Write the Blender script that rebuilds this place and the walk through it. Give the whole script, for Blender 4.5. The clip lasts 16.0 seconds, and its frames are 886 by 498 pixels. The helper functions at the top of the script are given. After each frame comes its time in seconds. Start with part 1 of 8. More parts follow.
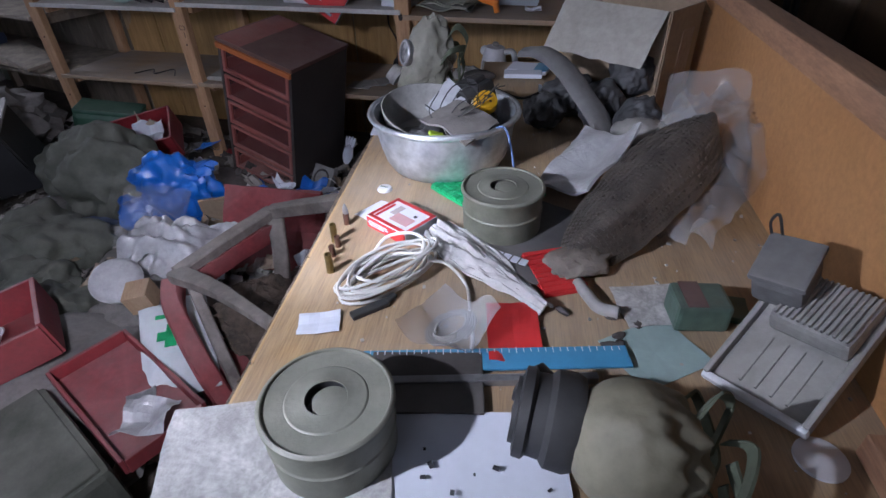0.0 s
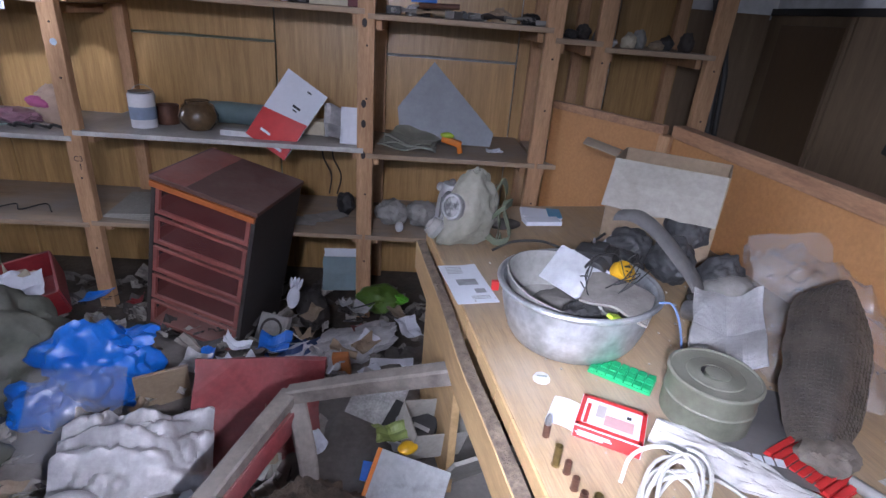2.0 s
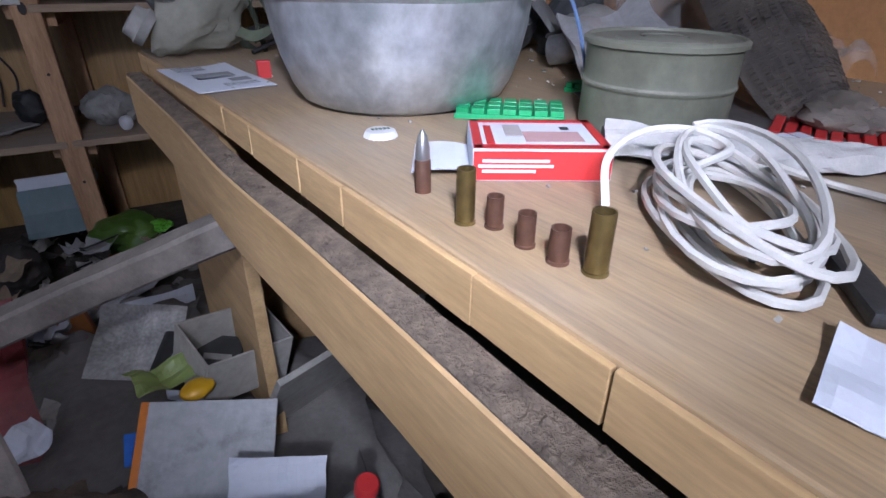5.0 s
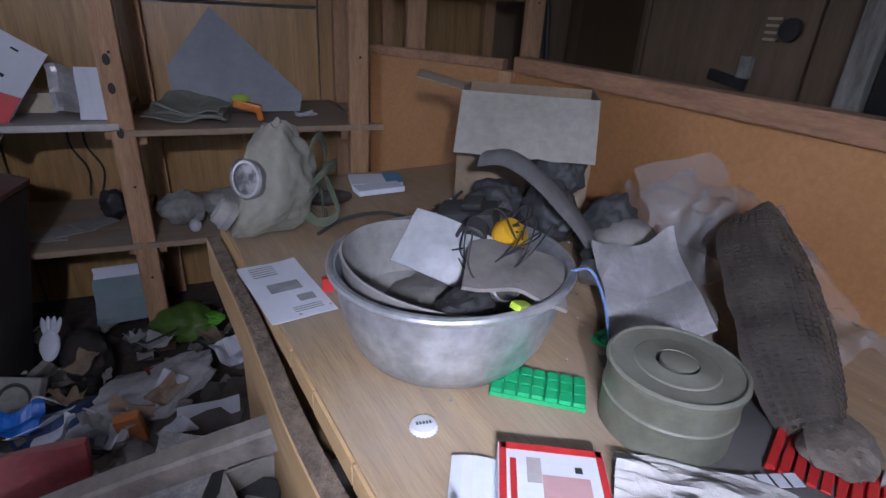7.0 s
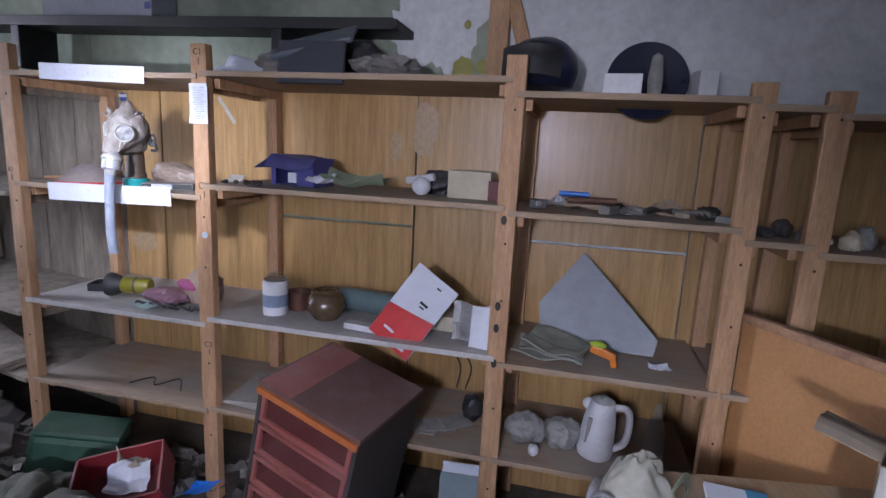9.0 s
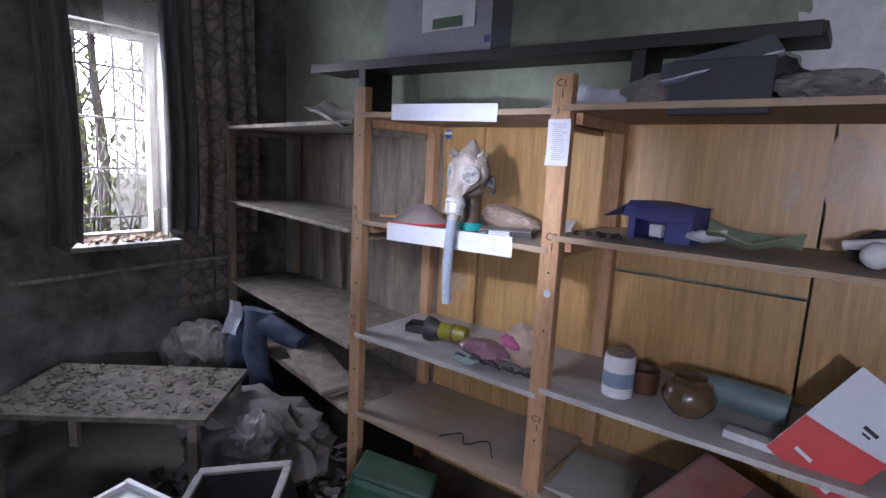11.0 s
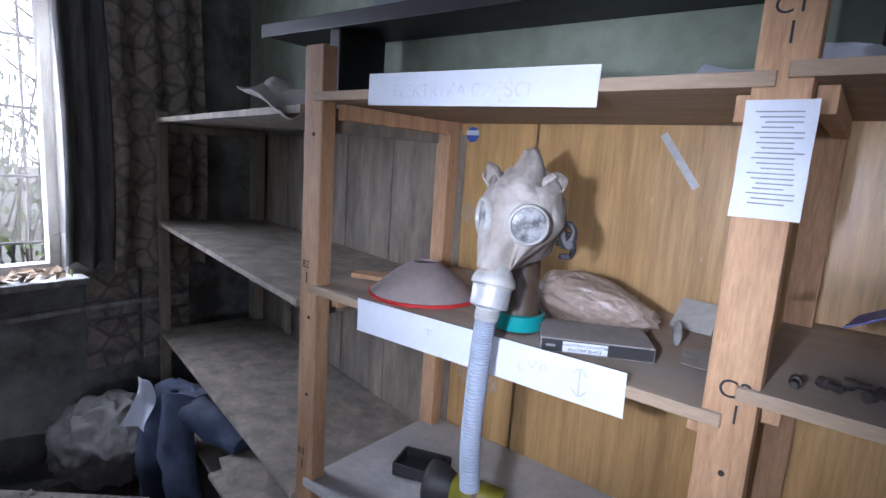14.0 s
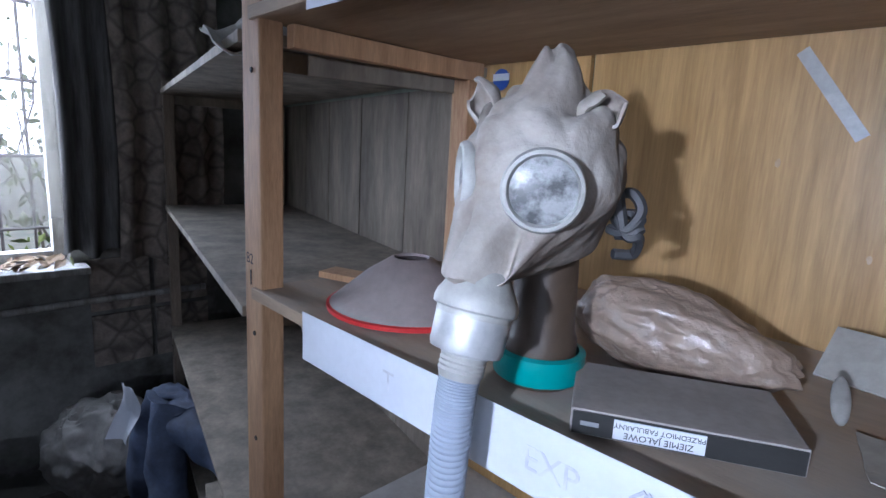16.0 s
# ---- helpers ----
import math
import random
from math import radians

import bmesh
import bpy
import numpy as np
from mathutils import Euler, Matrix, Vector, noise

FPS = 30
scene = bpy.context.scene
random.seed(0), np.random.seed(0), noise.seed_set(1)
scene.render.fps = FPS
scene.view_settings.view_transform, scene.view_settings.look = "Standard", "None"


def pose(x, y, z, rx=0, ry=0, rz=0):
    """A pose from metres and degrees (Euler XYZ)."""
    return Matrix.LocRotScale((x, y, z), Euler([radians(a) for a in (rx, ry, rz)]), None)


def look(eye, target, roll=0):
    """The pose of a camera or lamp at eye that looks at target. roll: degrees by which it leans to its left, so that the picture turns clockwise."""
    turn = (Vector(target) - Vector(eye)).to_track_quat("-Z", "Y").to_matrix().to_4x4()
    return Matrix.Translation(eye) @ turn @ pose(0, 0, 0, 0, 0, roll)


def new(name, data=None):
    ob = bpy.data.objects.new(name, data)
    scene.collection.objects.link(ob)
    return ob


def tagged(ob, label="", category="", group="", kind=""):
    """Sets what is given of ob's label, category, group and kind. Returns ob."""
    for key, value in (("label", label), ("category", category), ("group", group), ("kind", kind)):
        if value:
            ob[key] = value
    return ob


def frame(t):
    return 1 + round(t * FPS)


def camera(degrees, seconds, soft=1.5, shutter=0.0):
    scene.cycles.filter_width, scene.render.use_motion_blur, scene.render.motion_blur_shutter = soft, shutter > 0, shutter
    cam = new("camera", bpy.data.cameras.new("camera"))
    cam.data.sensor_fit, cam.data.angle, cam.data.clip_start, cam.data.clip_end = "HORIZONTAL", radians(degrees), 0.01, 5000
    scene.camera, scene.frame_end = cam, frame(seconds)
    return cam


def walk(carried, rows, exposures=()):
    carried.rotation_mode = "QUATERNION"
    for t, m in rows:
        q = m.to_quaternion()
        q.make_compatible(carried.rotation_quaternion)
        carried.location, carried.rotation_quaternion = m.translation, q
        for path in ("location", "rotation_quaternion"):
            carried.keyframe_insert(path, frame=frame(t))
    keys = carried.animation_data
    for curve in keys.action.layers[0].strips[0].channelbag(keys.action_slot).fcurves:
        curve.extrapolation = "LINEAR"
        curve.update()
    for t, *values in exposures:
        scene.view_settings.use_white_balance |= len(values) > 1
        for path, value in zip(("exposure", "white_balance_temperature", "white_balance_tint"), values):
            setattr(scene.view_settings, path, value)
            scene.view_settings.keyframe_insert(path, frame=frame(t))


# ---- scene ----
cam = camera(80, 16.0)
PATH = [
    (0, (1.019, 0.726, 1.307), (0.549, 2.281, 0.141), -1.8),
    (0.5, (0.867, 0.743, 1.325), (0.276, 2.354, 0.299), 2.7),
    (1, (0.797, 0.745, 1.341), (0.157, 2.411, 0.437), 4.2),
    (1.5, (0.633, 0.806, 1.327), (0.217, 2.569, 0.479), 4.9),
    (2, (0.367, 0.859, 1.357), (0.498, 2.681, 0.541), 4.6),
    (2.5, (0.309, 0.850, 1.417), (0.731, 2.634, 0.620), 4.6),
    (3, (0.350, 0.944, 1.246), (1.035, 2.625, 0.405), 3.1),
    (3.5, (0.389, 1.052, 1.047), (1.137, 2.648, 0.102), 0.2),
    (6, (0.476, 1.189, 0.896), (1.314, 2.741, -0.047), 1.2),
    (6.5, (0.488, 1.204, 0.988), (1.231, 2.853, 0.134), 2.1),
    (7, (0.453, 1.214, 1.185), (1.168, 2.887, 0.355), 3.4),
    (7.5, (0.458, 1.257, 1.371), (0.987, 3.019, 0.587), 3.4),
    (8, (0.391, 1.284, 1.531), (0.681, 3.158, 0.896), 4.5),
    (8.5, (0.475, 1.230, 1.539), (0.325, 3.170, 1.082), 3.0),
    (9, (0.367, 1.282, 1.520), (-0.082, 3.196, 1.153), 2.9),
    (9.5, (0.265, 1.283, 1.549), (-0.543, 3.080, 1.208), 2.7),
    (10, (0.107, 1.257, 1.551), (-0.907, 2.948, 1.211), 2.8),
    (12.5, (-0.608, 1.893, 1.585), (-1.878, 3.409, 1.288), 2.7),
    (13, (-0.692, 1.945, 1.545), (-1.928, 3.500, 1.285), 2.4),
    (13.5, (-0.814, 2.128, 1.585), (-2.035, 3.680, 1.272), 3.5),
    (14, (-0.897, 2.264, 1.615), (-2.128, 3.807, 1.293), 3.9),
    (14.5, (-0.980, 2.507, 1.600), (-2.267, 3.996, 1.248), 3.5),
    (15, (-1.007, 2.633, 1.570), (-2.325, 4.090, 1.201), 3.1),
    (15.5, (-1.040, 2.687, 1.542), (-2.393, 4.111, 1.167), 3.0),
    (16, (-1.070, 2.664, 1.554), (-2.486, 4.027, 1.180), 3.2),
]
walk(cam, [(t, look(eye, target, roll)) for t, eye, target, roll in PATH],
     [(0.0, 0.45, 5750, 22), (0.5, 0.4, 5720, 19), (1.0, 0.6, 5800, 20), (1.5, 0.95, 5800, 22), (2.5, 1.05, 5800, 24), (3.5, 0.9, 5700, 22), (6.0, -0.05, 5650, 22), (6.5, -0.12, 5550, 22), (7.0, 0.3, 5700, 24), (7.5, 1.05, 5720, 24), (8.0, 1.45, 5750, 23), (9.0, 1.3, 5750, 24), (10.0, 1.1, 5800, 25), (12.5, 0.95, 5800, 24), (14.0, 1.05, 5500, 20), (14.5, 1.0, 5450, 19), (16.0, 0.75, 5300, 16)])

# ---- world and light ----
world = bpy.data.worlds.new("world")
scene.world = world
world.use_nodes = True
wn = world.node_tree
sky = wn.nodes.new("ShaderNodeTexSky")
sky.sky_type, sky.sun_disc = "NISHITA", False
sky.sun_elevation, sky.sun_rotation = radians(50), radians(120)
wn.links.new(sky.outputs[0], wn.nodes["Background"].inputs[0])
wn.nodes["Background"].inputs[1].default_value = 0.12


def lamp(name, kind, m, energy, color=(1, 1, 1), **kw):
    data = bpy.data.lights.new(name, kind)
    data.energy, data.color = energy, color
    if kind == "AREA":
        data.shape, data.size, data.size_y = "RECTANGLE", kw["size"][0], kw["size"][1]
    if kind == "SPOT":
        data.spot_size, data.spot_blend, data.shadow_soft_size = radians(kw["cone"]), kw.get("blend", 0.8), kw.get("radius", 0.02)
    if kind == "SUN":
        data.angle = radians(kw["angle"])
    ob = new(name, data)
    ob.matrix_world = m
    return ob


# the sun stands high behind the house and lights the shrubs outside
lamp("sun", "SUN", look((6, -3.0, 12), (-5, 3.0, 0)), 4.0, (1, 0.95, 0.86), angle=0.5)
# daylight through the west window, then an added fill from the unseen south side
lamp("west_window_light", "AREA", look((-3.86, 2.77, 1.62), (-1, 2.5, 1.0)), 38, (0.93, 0.97, 1.0), size=(0.5, 1.1))
lamp("south_fill_light", "AREA", look((-0.4, -1.55, 1.6), (-0.2, 3, 1.2)), 5, (0.95, 0.97, 1.0), size=(1.7, 1.4))
# five fixed spots, all lit at once, stand in for the one carried torch
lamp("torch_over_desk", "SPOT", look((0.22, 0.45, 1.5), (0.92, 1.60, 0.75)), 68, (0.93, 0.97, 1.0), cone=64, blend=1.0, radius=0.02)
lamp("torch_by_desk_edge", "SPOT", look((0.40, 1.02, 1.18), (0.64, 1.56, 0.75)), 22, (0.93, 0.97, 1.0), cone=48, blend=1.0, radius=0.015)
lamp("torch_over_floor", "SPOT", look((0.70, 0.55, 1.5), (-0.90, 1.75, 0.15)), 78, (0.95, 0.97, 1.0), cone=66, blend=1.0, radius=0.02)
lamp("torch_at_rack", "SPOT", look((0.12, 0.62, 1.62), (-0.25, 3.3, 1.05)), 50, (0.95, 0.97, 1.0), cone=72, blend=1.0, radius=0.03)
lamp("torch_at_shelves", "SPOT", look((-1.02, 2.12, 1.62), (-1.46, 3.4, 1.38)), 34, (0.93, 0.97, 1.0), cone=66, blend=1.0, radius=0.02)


# ---- materials ----
def mat(name, c1, c2=None, scale=6.0, rough=0.75, metal=0.0, bump=0.15, stretch=(1, 1, 1), dust=0.0, dust_c=(0.26, 0.25, 0.23), fine=60.0,
        transmission=0.0, alpha=1.0, coat=0.0, emit=0.0, vary=0.0, lo=0.35, hi=0.68, grain=0.45):
    m = bpy.data.materials.new(name)
    m.use_nodes = True
    nt = m.node_tree
    L, b = nt.links.new, nt.nodes["Principled BSDF"]
    c2 = c2 or tuple(x * 0.72 for x in c1)
    tc = nt.nodes.new("ShaderNodeTexCoord")
    mp = nt.nodes.new("ShaderNodeMapping")
    mp.inputs["Scale"].default_value = stretch
    L(tc.outputs["Object"], mp.inputs[0])
    n1, n2, n3 = [nt.nodes.new("ShaderNodeTexNoise") for _ in range(3)]
    for n, s, d in ((n1, scale, 6), (n2, fine, 5), (n3, 2.3, 7)):
        n.inputs["Scale"].default_value, n.inputs["Detail"].default_value, n.inputs["Roughness"].default_value = s, d, 0.65
    L(mp.outputs[0], n1.inputs[0]), L(mp.outputs[0], n2.inputs[0]), L(tc.outputs["Object"], n3.inputs[0])
    r = nt.nodes.new("ShaderNodeValToRGB")
    r.color_ramp.elements[0].position, r.color_ramp.elements[1].position = lo, hi
    r.color_ramp.elements[0].color, r.color_ramp.elements[1].color = (*c2, 1), (*c1, 1)
    L(n1.outputs[0], r.inputs[0])
    mix = nt.nodes.new("ShaderNodeMix")
    mix.data_type, mix.blend_type = "RGBA", "MULTIPLY"
    mix.inputs[0].default_value = grain
    L(r.outputs[0], mix.inputs[6])
    g = nt.nodes.new("ShaderNodeValToRGB")
    g.color_ramp.elements[0].position, g.color_ramp.elements[1].position = 0.3, 0.65
    g.color_ramp.elements[0].color, g.color_ramp.elements[1].color = (0.55, 0.55, 0.55, 1), (1, 1, 1, 1)
    L(n2.outputs[0], g.inputs[0]), L(g.outputs[0], mix.inputs[7])
    out = mix.outputs[2]
    if vary:
        oi = nt.nodes.new("ShaderNodeObjectInfo")
        hs = nt.nodes.new("ShaderNodeHueSaturation")
        mr = nt.nodes.new("ShaderNodeMapRange")
        mr.inputs[3].default_value, mr.inputs[4].default_value = 1 - vary, 1 + vary
        L(oi.outputs["Random"], mr.inputs[0]), L(mr.outputs[0], hs.inputs["Value"]), L(out, hs.inputs["Color"])
        out = hs.outputs[0]
    if dust:
        geo = nt.nodes.new("ShaderNodeNewGeometry")
        sep = nt.nodes.new("ShaderNodeSeparateXYZ")
        L(geo.outputs["Normal"], sep.inputs[0])
        md = nt.nodes.new("ShaderNodeMath")
        md.operation, md.use_clamp = "MULTIPLY_ADD", True
        L(sep.outputs[2], md.inputs[0])
        md.inputs[1].default_value, md.inputs[2].default_value = 0.55, 0.25
        mm = nt.nodes.new("ShaderNodeMath")
        mm.operation, mm.use_clamp = "MULTIPLY", True
        dr = nt.nodes.new("ShaderNodeMapRange")
        dr.inputs[1].default_value, dr.inputs[2].default_value, dr.inputs[4].default_value = 0.32, 0.68, dust * 1.6
        L(n3.outputs[0], dr.inputs[0]), L(md.outputs[0], mm.inputs[0]), L(dr.outputs[0], mm.inputs[1])
        mx = nt.nodes.new("ShaderNodeMix")
        mx.data_type = "RGBA"
        L(mm.outputs[0], mx.inputs[0]), L(out, mx.inputs[6])
        mx.inputs[7].default_value = (*dust_c, 1)
        out = mx.outputs[2]
    L(out, b.inputs["Base Color"])
    rr = nt.nodes.new("ShaderNodeMapRange")
    rr.inputs[3].default_value, rr.inputs[4].default_value = max(0.03, rough - 0.14), min(1, rough + 0.14)
    L(n1.outputs[0], rr.inputs[0]), L(rr.outputs[0], b.inputs["Roughness"])
    b.inputs["Metallic"].default_value = metal
    if transmission:
        b.inputs["Transmission Weight"].default_value = transmission
        b.inputs["IOR"].default_value = 1.2
    if alpha < 1:
        b.inputs["Alpha"].default_value = alpha
    if coat:
        b.inputs["Coat Weight"].default_value, b.inputs["Coat Roughness"].default_value = coat, 0.25
    if emit:
        L(out, b.inputs["Emission Color"])
        b.inputs["Emission Strength"].default_value = emit
    if bump:
        bp = nt.nodes.new("ShaderNodeBump")
        bp.inputs["Strength"].default_value, bp.inputs["Distance"].default_value = bump, 0.01
        ad = nt.nodes.new("ShaderNodeMath")
        ad.operation = "MULTIPLY_ADD"
        L(n2.outputs[0], ad.inputs[0])
        ad.inputs[1].default_value = 0.5
        L(n1.outputs[0], ad.inputs[2]), L(ad.outputs[0], bp.inputs["Height"]), L(bp.outputs[0], b.inputs["Normal"])
    return m


M_POST = mat("pine_post", (0.53, 0.325, 0.175), (0.36, 0.20, 0.10), 5, 0.7, stretch=(6, 6, 0.8), fine=40, dust=0.15)
M_RAIL = mat("pine_rail", (0.40, 0.22, 0.12), (0.22, 0.11, 0.06), 5, 0.6, stretch=(5, 0.8, 5), fine=40, dust=0.2)
M_BOARD = mat("shelf_board", (0.42, 0.30, 0.19), (0.28, 0.19, 0.115), 5, 0.75, stretch=(0.8, 5, 5), fine=50, dust=0.75, dust_c=(0.29, 0.27, 0.25))
M_WHITEB = mat("white_laminate", (0.58, 0.57, 0.55), (0.42, 0.41, 0.39), 7, 0.5, dust=0.7, dust_c=(0.27, 0.26, 0.25))
M_VENEER = mat("oak_veneer", (0.48, 0.30, 0.12), (0.32, 0.19, 0.068), 6, 0.42, stretch=(9, 9, 0.55), fine=30, bump=0.05, dust=0.12, coat=0.15, vary=0.12)
M_GREYB = mat("mouldy_board", (0.31, 0.265, 0.205), (0.13, 0.105, 0.08), 4, 0.85, stretch=(3, 3, 0.7), fine=25, dust=0.2, vary=0.15)
M_DESK = mat("desk_veneer", (0.47, 0.32, 0.16), (0.31, 0.195, 0.09), 5, 0.55, stretch=(9, 0.5, 9), fine=45, bump=0.08, dust=0.55, dust_c=(0.31, 0.275, 0.24), grain=0.9)
M_CHIP = mat("crumbling_chipboard", (0.24, 0.185, 0.14), (0.11, 0.085, 0.065), 40, 0.95, fine=160, bump=0.9)
M_DULLMETAL = mat("dusty_dull_metal", (0.46, 0.46, 0.44), (0.33, 0.33, 0.31), 10, 0.6, metal=0.25, bump=0.25, dust=0.3, dust_c=(0.42, 0.41, 0.38))
M_DARKDUST = mat("dark_dusty_board", (0.22, 0.19, 0.16), (0.075, 0.062, 0.05), 11, 0.95, bump=0.6)
M_DESKF = mat("desk_edge_wood", (0.56, 0.38, 0.19), (0.40, 0.26, 0.12), 5, 0.6, stretch=(6, 0.7, 6), fine=50, bump=0.1)
M_ORANGE = mat("orange_board", (0.44, 0.225, 0.085), (0.37, 0.18, 0.065), 3, 0.6, fine=90, bump=0.03, dust=0.06)
M_GREENW = mat("green_plaster", (0.34, 0.38, 0.30), (0.18, 0.21, 0.16), 2.2, 0.9, fine=14, bump=0.2, lo=0.3, hi=0.7)
M_WHITEW = mat("white_plaster", (0.70, 0.71, 0.72), (0.58, 0.60, 0.62), 2, 0.9, fine=20, bump=0.08)
M_DARKW = mat("mouldy_wall", (0.27, 0.265, 0.245), (0.065, 0.062, 0.052), 2.9, 0.9, fine=14, bump=0.3, lo=0.38, hi=0.64)
M_BROWNW = mat("brown_panelling", (0.20, 0.14, 0.085), (0.13, 0.088, 0.052), 3, 0.6, stretch=(5, 5, 0.5), fine=30, dust=0.1)
M_FLOOR = mat("dirty_floor", (0.12, 0.10, 0.08), (0.05, 0.043, 0.036), 5, 0.95, fine=40, bump=0.6)
M_BLACK = mat("black_plastic", (0.022, 0.022, 0.024), (0.012, 0.012, 0.013), 8, 0.55, dust=0.3, dust_c=(0.12, 0.12, 0.115))
M_BLACKW = mat("black_board", (0.016, 0.016, 0.016), (0.009, 0.009, 0.009), 6, 0.55, dust=0.1, dust_c=(0.08, 0.08, 0.08))
M_PAPER = mat("white_paper", (0.60, 0.63, 0.70), (0.53, 0.555, 0.62), 2.5, 0.85, fine=80, bump=0.03, grain=0.08)
M_CURTAIN = mat("lace_curtain", (0.29, 0.245, 0.205), (0.15, 0.125, 0.105), 14, 0.9, fine=70, bump=0.2)
M_DRAPE = mat("grey_drape", (0.17, 0.165, 0.16), (0.075, 0.073, 0.07), 9, 0.95, stretch=(1, 8, 0.6))
cn = M_CURTAIN.node_tree
cb_ = cn.nodes["Principled BSDF"].inputs["Base Color"]
src_ = cb_.links[0].from_socket
vo = cn.nodes.new("ShaderNodeTexVoronoi")
vo.feature = "DISTANCE_TO_EDGE"
vo.inputs["Scale"].default_value = 11
cn.links.new(cn.nodes.new("ShaderNodeTexCoord").outputs["Object"], vo.inputs[0])
vr = cn.nodes.new("ShaderNodeMapRange")
vr.inputs[1].default_value, vr.inputs[2].default_value, vr.inputs[3].default_value, vr.inputs[4].default_value = 0.01, 0.14, 0.66, 1.25
cn.links.new(vo.outputs["Distance"], vr.inputs[0])
vm = cn.nodes.new("ShaderNodeMix")
vm.data_type, vm.blend_type = "RGBA", "MULTIPLY"
vm.inputs[0].default_value = 1.0
cn.links.new(src_, vm.inputs[6]), cn.links.new(vr.outputs[0], vm.inputs[7]), cn.links.new(vm.outputs[2], cb_)
M_IRON = mat("rusty_iron", (0.07, 0.06, 0.055), (0.035, 0.028, 0.024), 20, 0.7, metal=0.4)
M_INK = mat("dark_ink", (0.03, 0.03, 0.035), None, 20, 0.8, bump=0)
M_FAINT = mat("faint_pen", (0.64, 0.66, 0.73), None, 20, 0.85, bump=0)
M_INKGREY = mat("grey_print", (0.30, 0.31, 0.33), None, 20, 0.85, bump=0)
M_FRAMEW = mat("flaking_window_paint", (0.42, 0.41, 0.38), (0.2, 0.19, 0.17), 9, 0.85, stretch=(3, 3, 0.6), bump=0.4)


def plain(name, c, rough=0.7, **k):
    return mat(name, c, tuple(x * 0.8 for x in c), k.pop("scale", 9), rough, grain=k.pop("grain", 0.2), **k)


M_OLIVE = mat("olive_paint", (0.17, 0.175, 0.13), (0.10, 0.105, 0.075), 16, 0.5, dust=0.75, dust_c=(0.31, 0.305, 0.265), metal=0.1, bump=0.12, fine=90)
M_OLIVEBAG = mat("olive_canvas", (0.105, 0.11, 0.085), (0.045, 0.05, 0.036), 5, 0.9, bump=0.3, dust=0.25)
M_RUBBER = mat("dusty_grey_rubber", (0.35, 0.315, 0.28), (0.17, 0.135, 0.11), 11, 0.72, bump=0.3, fine=70, dust=0.55, dust_c=(0.42, 0.405, 0.385), lo=0.38, hi=0.60)
M_RUBBERO = mat("olive_rubber", (0.215, 0.20, 0.135), (0.13, 0.12, 0.08), 6, 0.65, bump=0.2, dust=0.3, dust_c=(0.29, 0.27, 0.21))
M_STRAP = mat("green_webbing", (0.13, 0.15, 0.10), (0.07, 0.085, 0.055), 20, 0.85, bump=0.3)
M_ALU = mat("dented_aluminium", (0.78, 0.81, 0.85), (0.42, 0.46, 0.50), 11, 0.38, metal=0.75, bump=0.2, dust=0.2, fine=45)
M_GLASSY = mat("dusty_lens", (0.27, 0.275, 0.28), (0.05, 0.052, 0.055), 45, 0.5, bump=0.3, coat=0.25, lo=0.42, hi=0.60)
M_HOSE = plain("blue_grey_hose", (0.29, 0.33, 0.40), 0.6)
M_RED = mat("red_plastic", (0.27, 0.022, 0.028), (0.17, 0.014, 0.018), 6, 0.55, dust=0.35)
M_REDCLOTH = mat("red_upholstery", (0.30, 0.05, 0.055), (0.19, 0.03, 0.034), 12, 0.9, bump=0.3, dust=0.35)
M_REDMAT = plain("red_rubber", (0.55, 0.03, 0.03), 0.5)
M_GREEN = plain("green_rubber", (0.01, 0.36, 0.13), 0.45)
M_DKGREEN = mat("green_plastic", (0.016, 0.10, 0.055), (0.01, 0.06, 0.033), 5, 0.5, dust=0.35)
M_BLUE = mat("blue_film", (0.012, 0.16, 0.62), (0.01, 0.10, 0.42), 6, 0.35, bump=0.25, coat=0.2)
M_BLUEP = plain("blue_card", (0.045, 0.05, 0.22), 0.5, dust=0.25)
M_DENIM = mat("denim", (0.065, 0.095, 0.17), (0.028, 0.04, 0.078), 10, 0.95, bump=0.4, dust=0.2)
M_TEAL = plain("teal_plastic", (0.01, 0.26, 0.26), 0.4)
M_FILM = mat("clear_film", (0.62, 0.62, 0.62), (0.45, 0.45, 0.46), 9, 0.16, bump=0.55, alpha=0.26, coat=1.0)
M_FILMW = mat("milky_film", (0.50, 0.50, 0.51), (0.34, 0.34, 0.35), 6, 0.32, bump=0.3, coat=0.4)
M_BROWNF = mat("brown_parcel_film", (0.30, 0.225, 0.175), (0.20, 0.15, 0.115), 16, 0.38, bump=0.55, coat=0.3)
M_MESH = mat("dark_mesh", (0.095, 0.075, 0.06), (0.03, 0.025, 0.022), 24, 0.4, bump=0.6, fine=120, dust=0.25, coat=0.35)
M_CARD = mat("brown_cardboard", (0.33, 0.25, 0.165), (0.26, 0.19, 0.125), 6, 0.9, dust=0.35)
M_CARDG = mat("grey_board", (0.40, 0.385, 0.35), (0.31, 0.295, 0.265), 5, 0.9, dust=0.3)
M_CREAM = plain("cream_card", (0.50, 0.45, 0.34), 0.8, dust=0.2)
M_WCABLE = plain("white_cable", (0.60, 0.59, 0.56), 0.5, bump=0.03)
M_BRASS = mat("tarnished_brass", (0.27, 0.20, 0.075), (0.14, 0.10, 0.04), 16, 0.42, metal=0.8)
M_COPPER = mat("rusty_copper", (0.16, 0.075, 0.045), (0.10, 0.05, 0.035), 16, 0.6, metal=0.5)
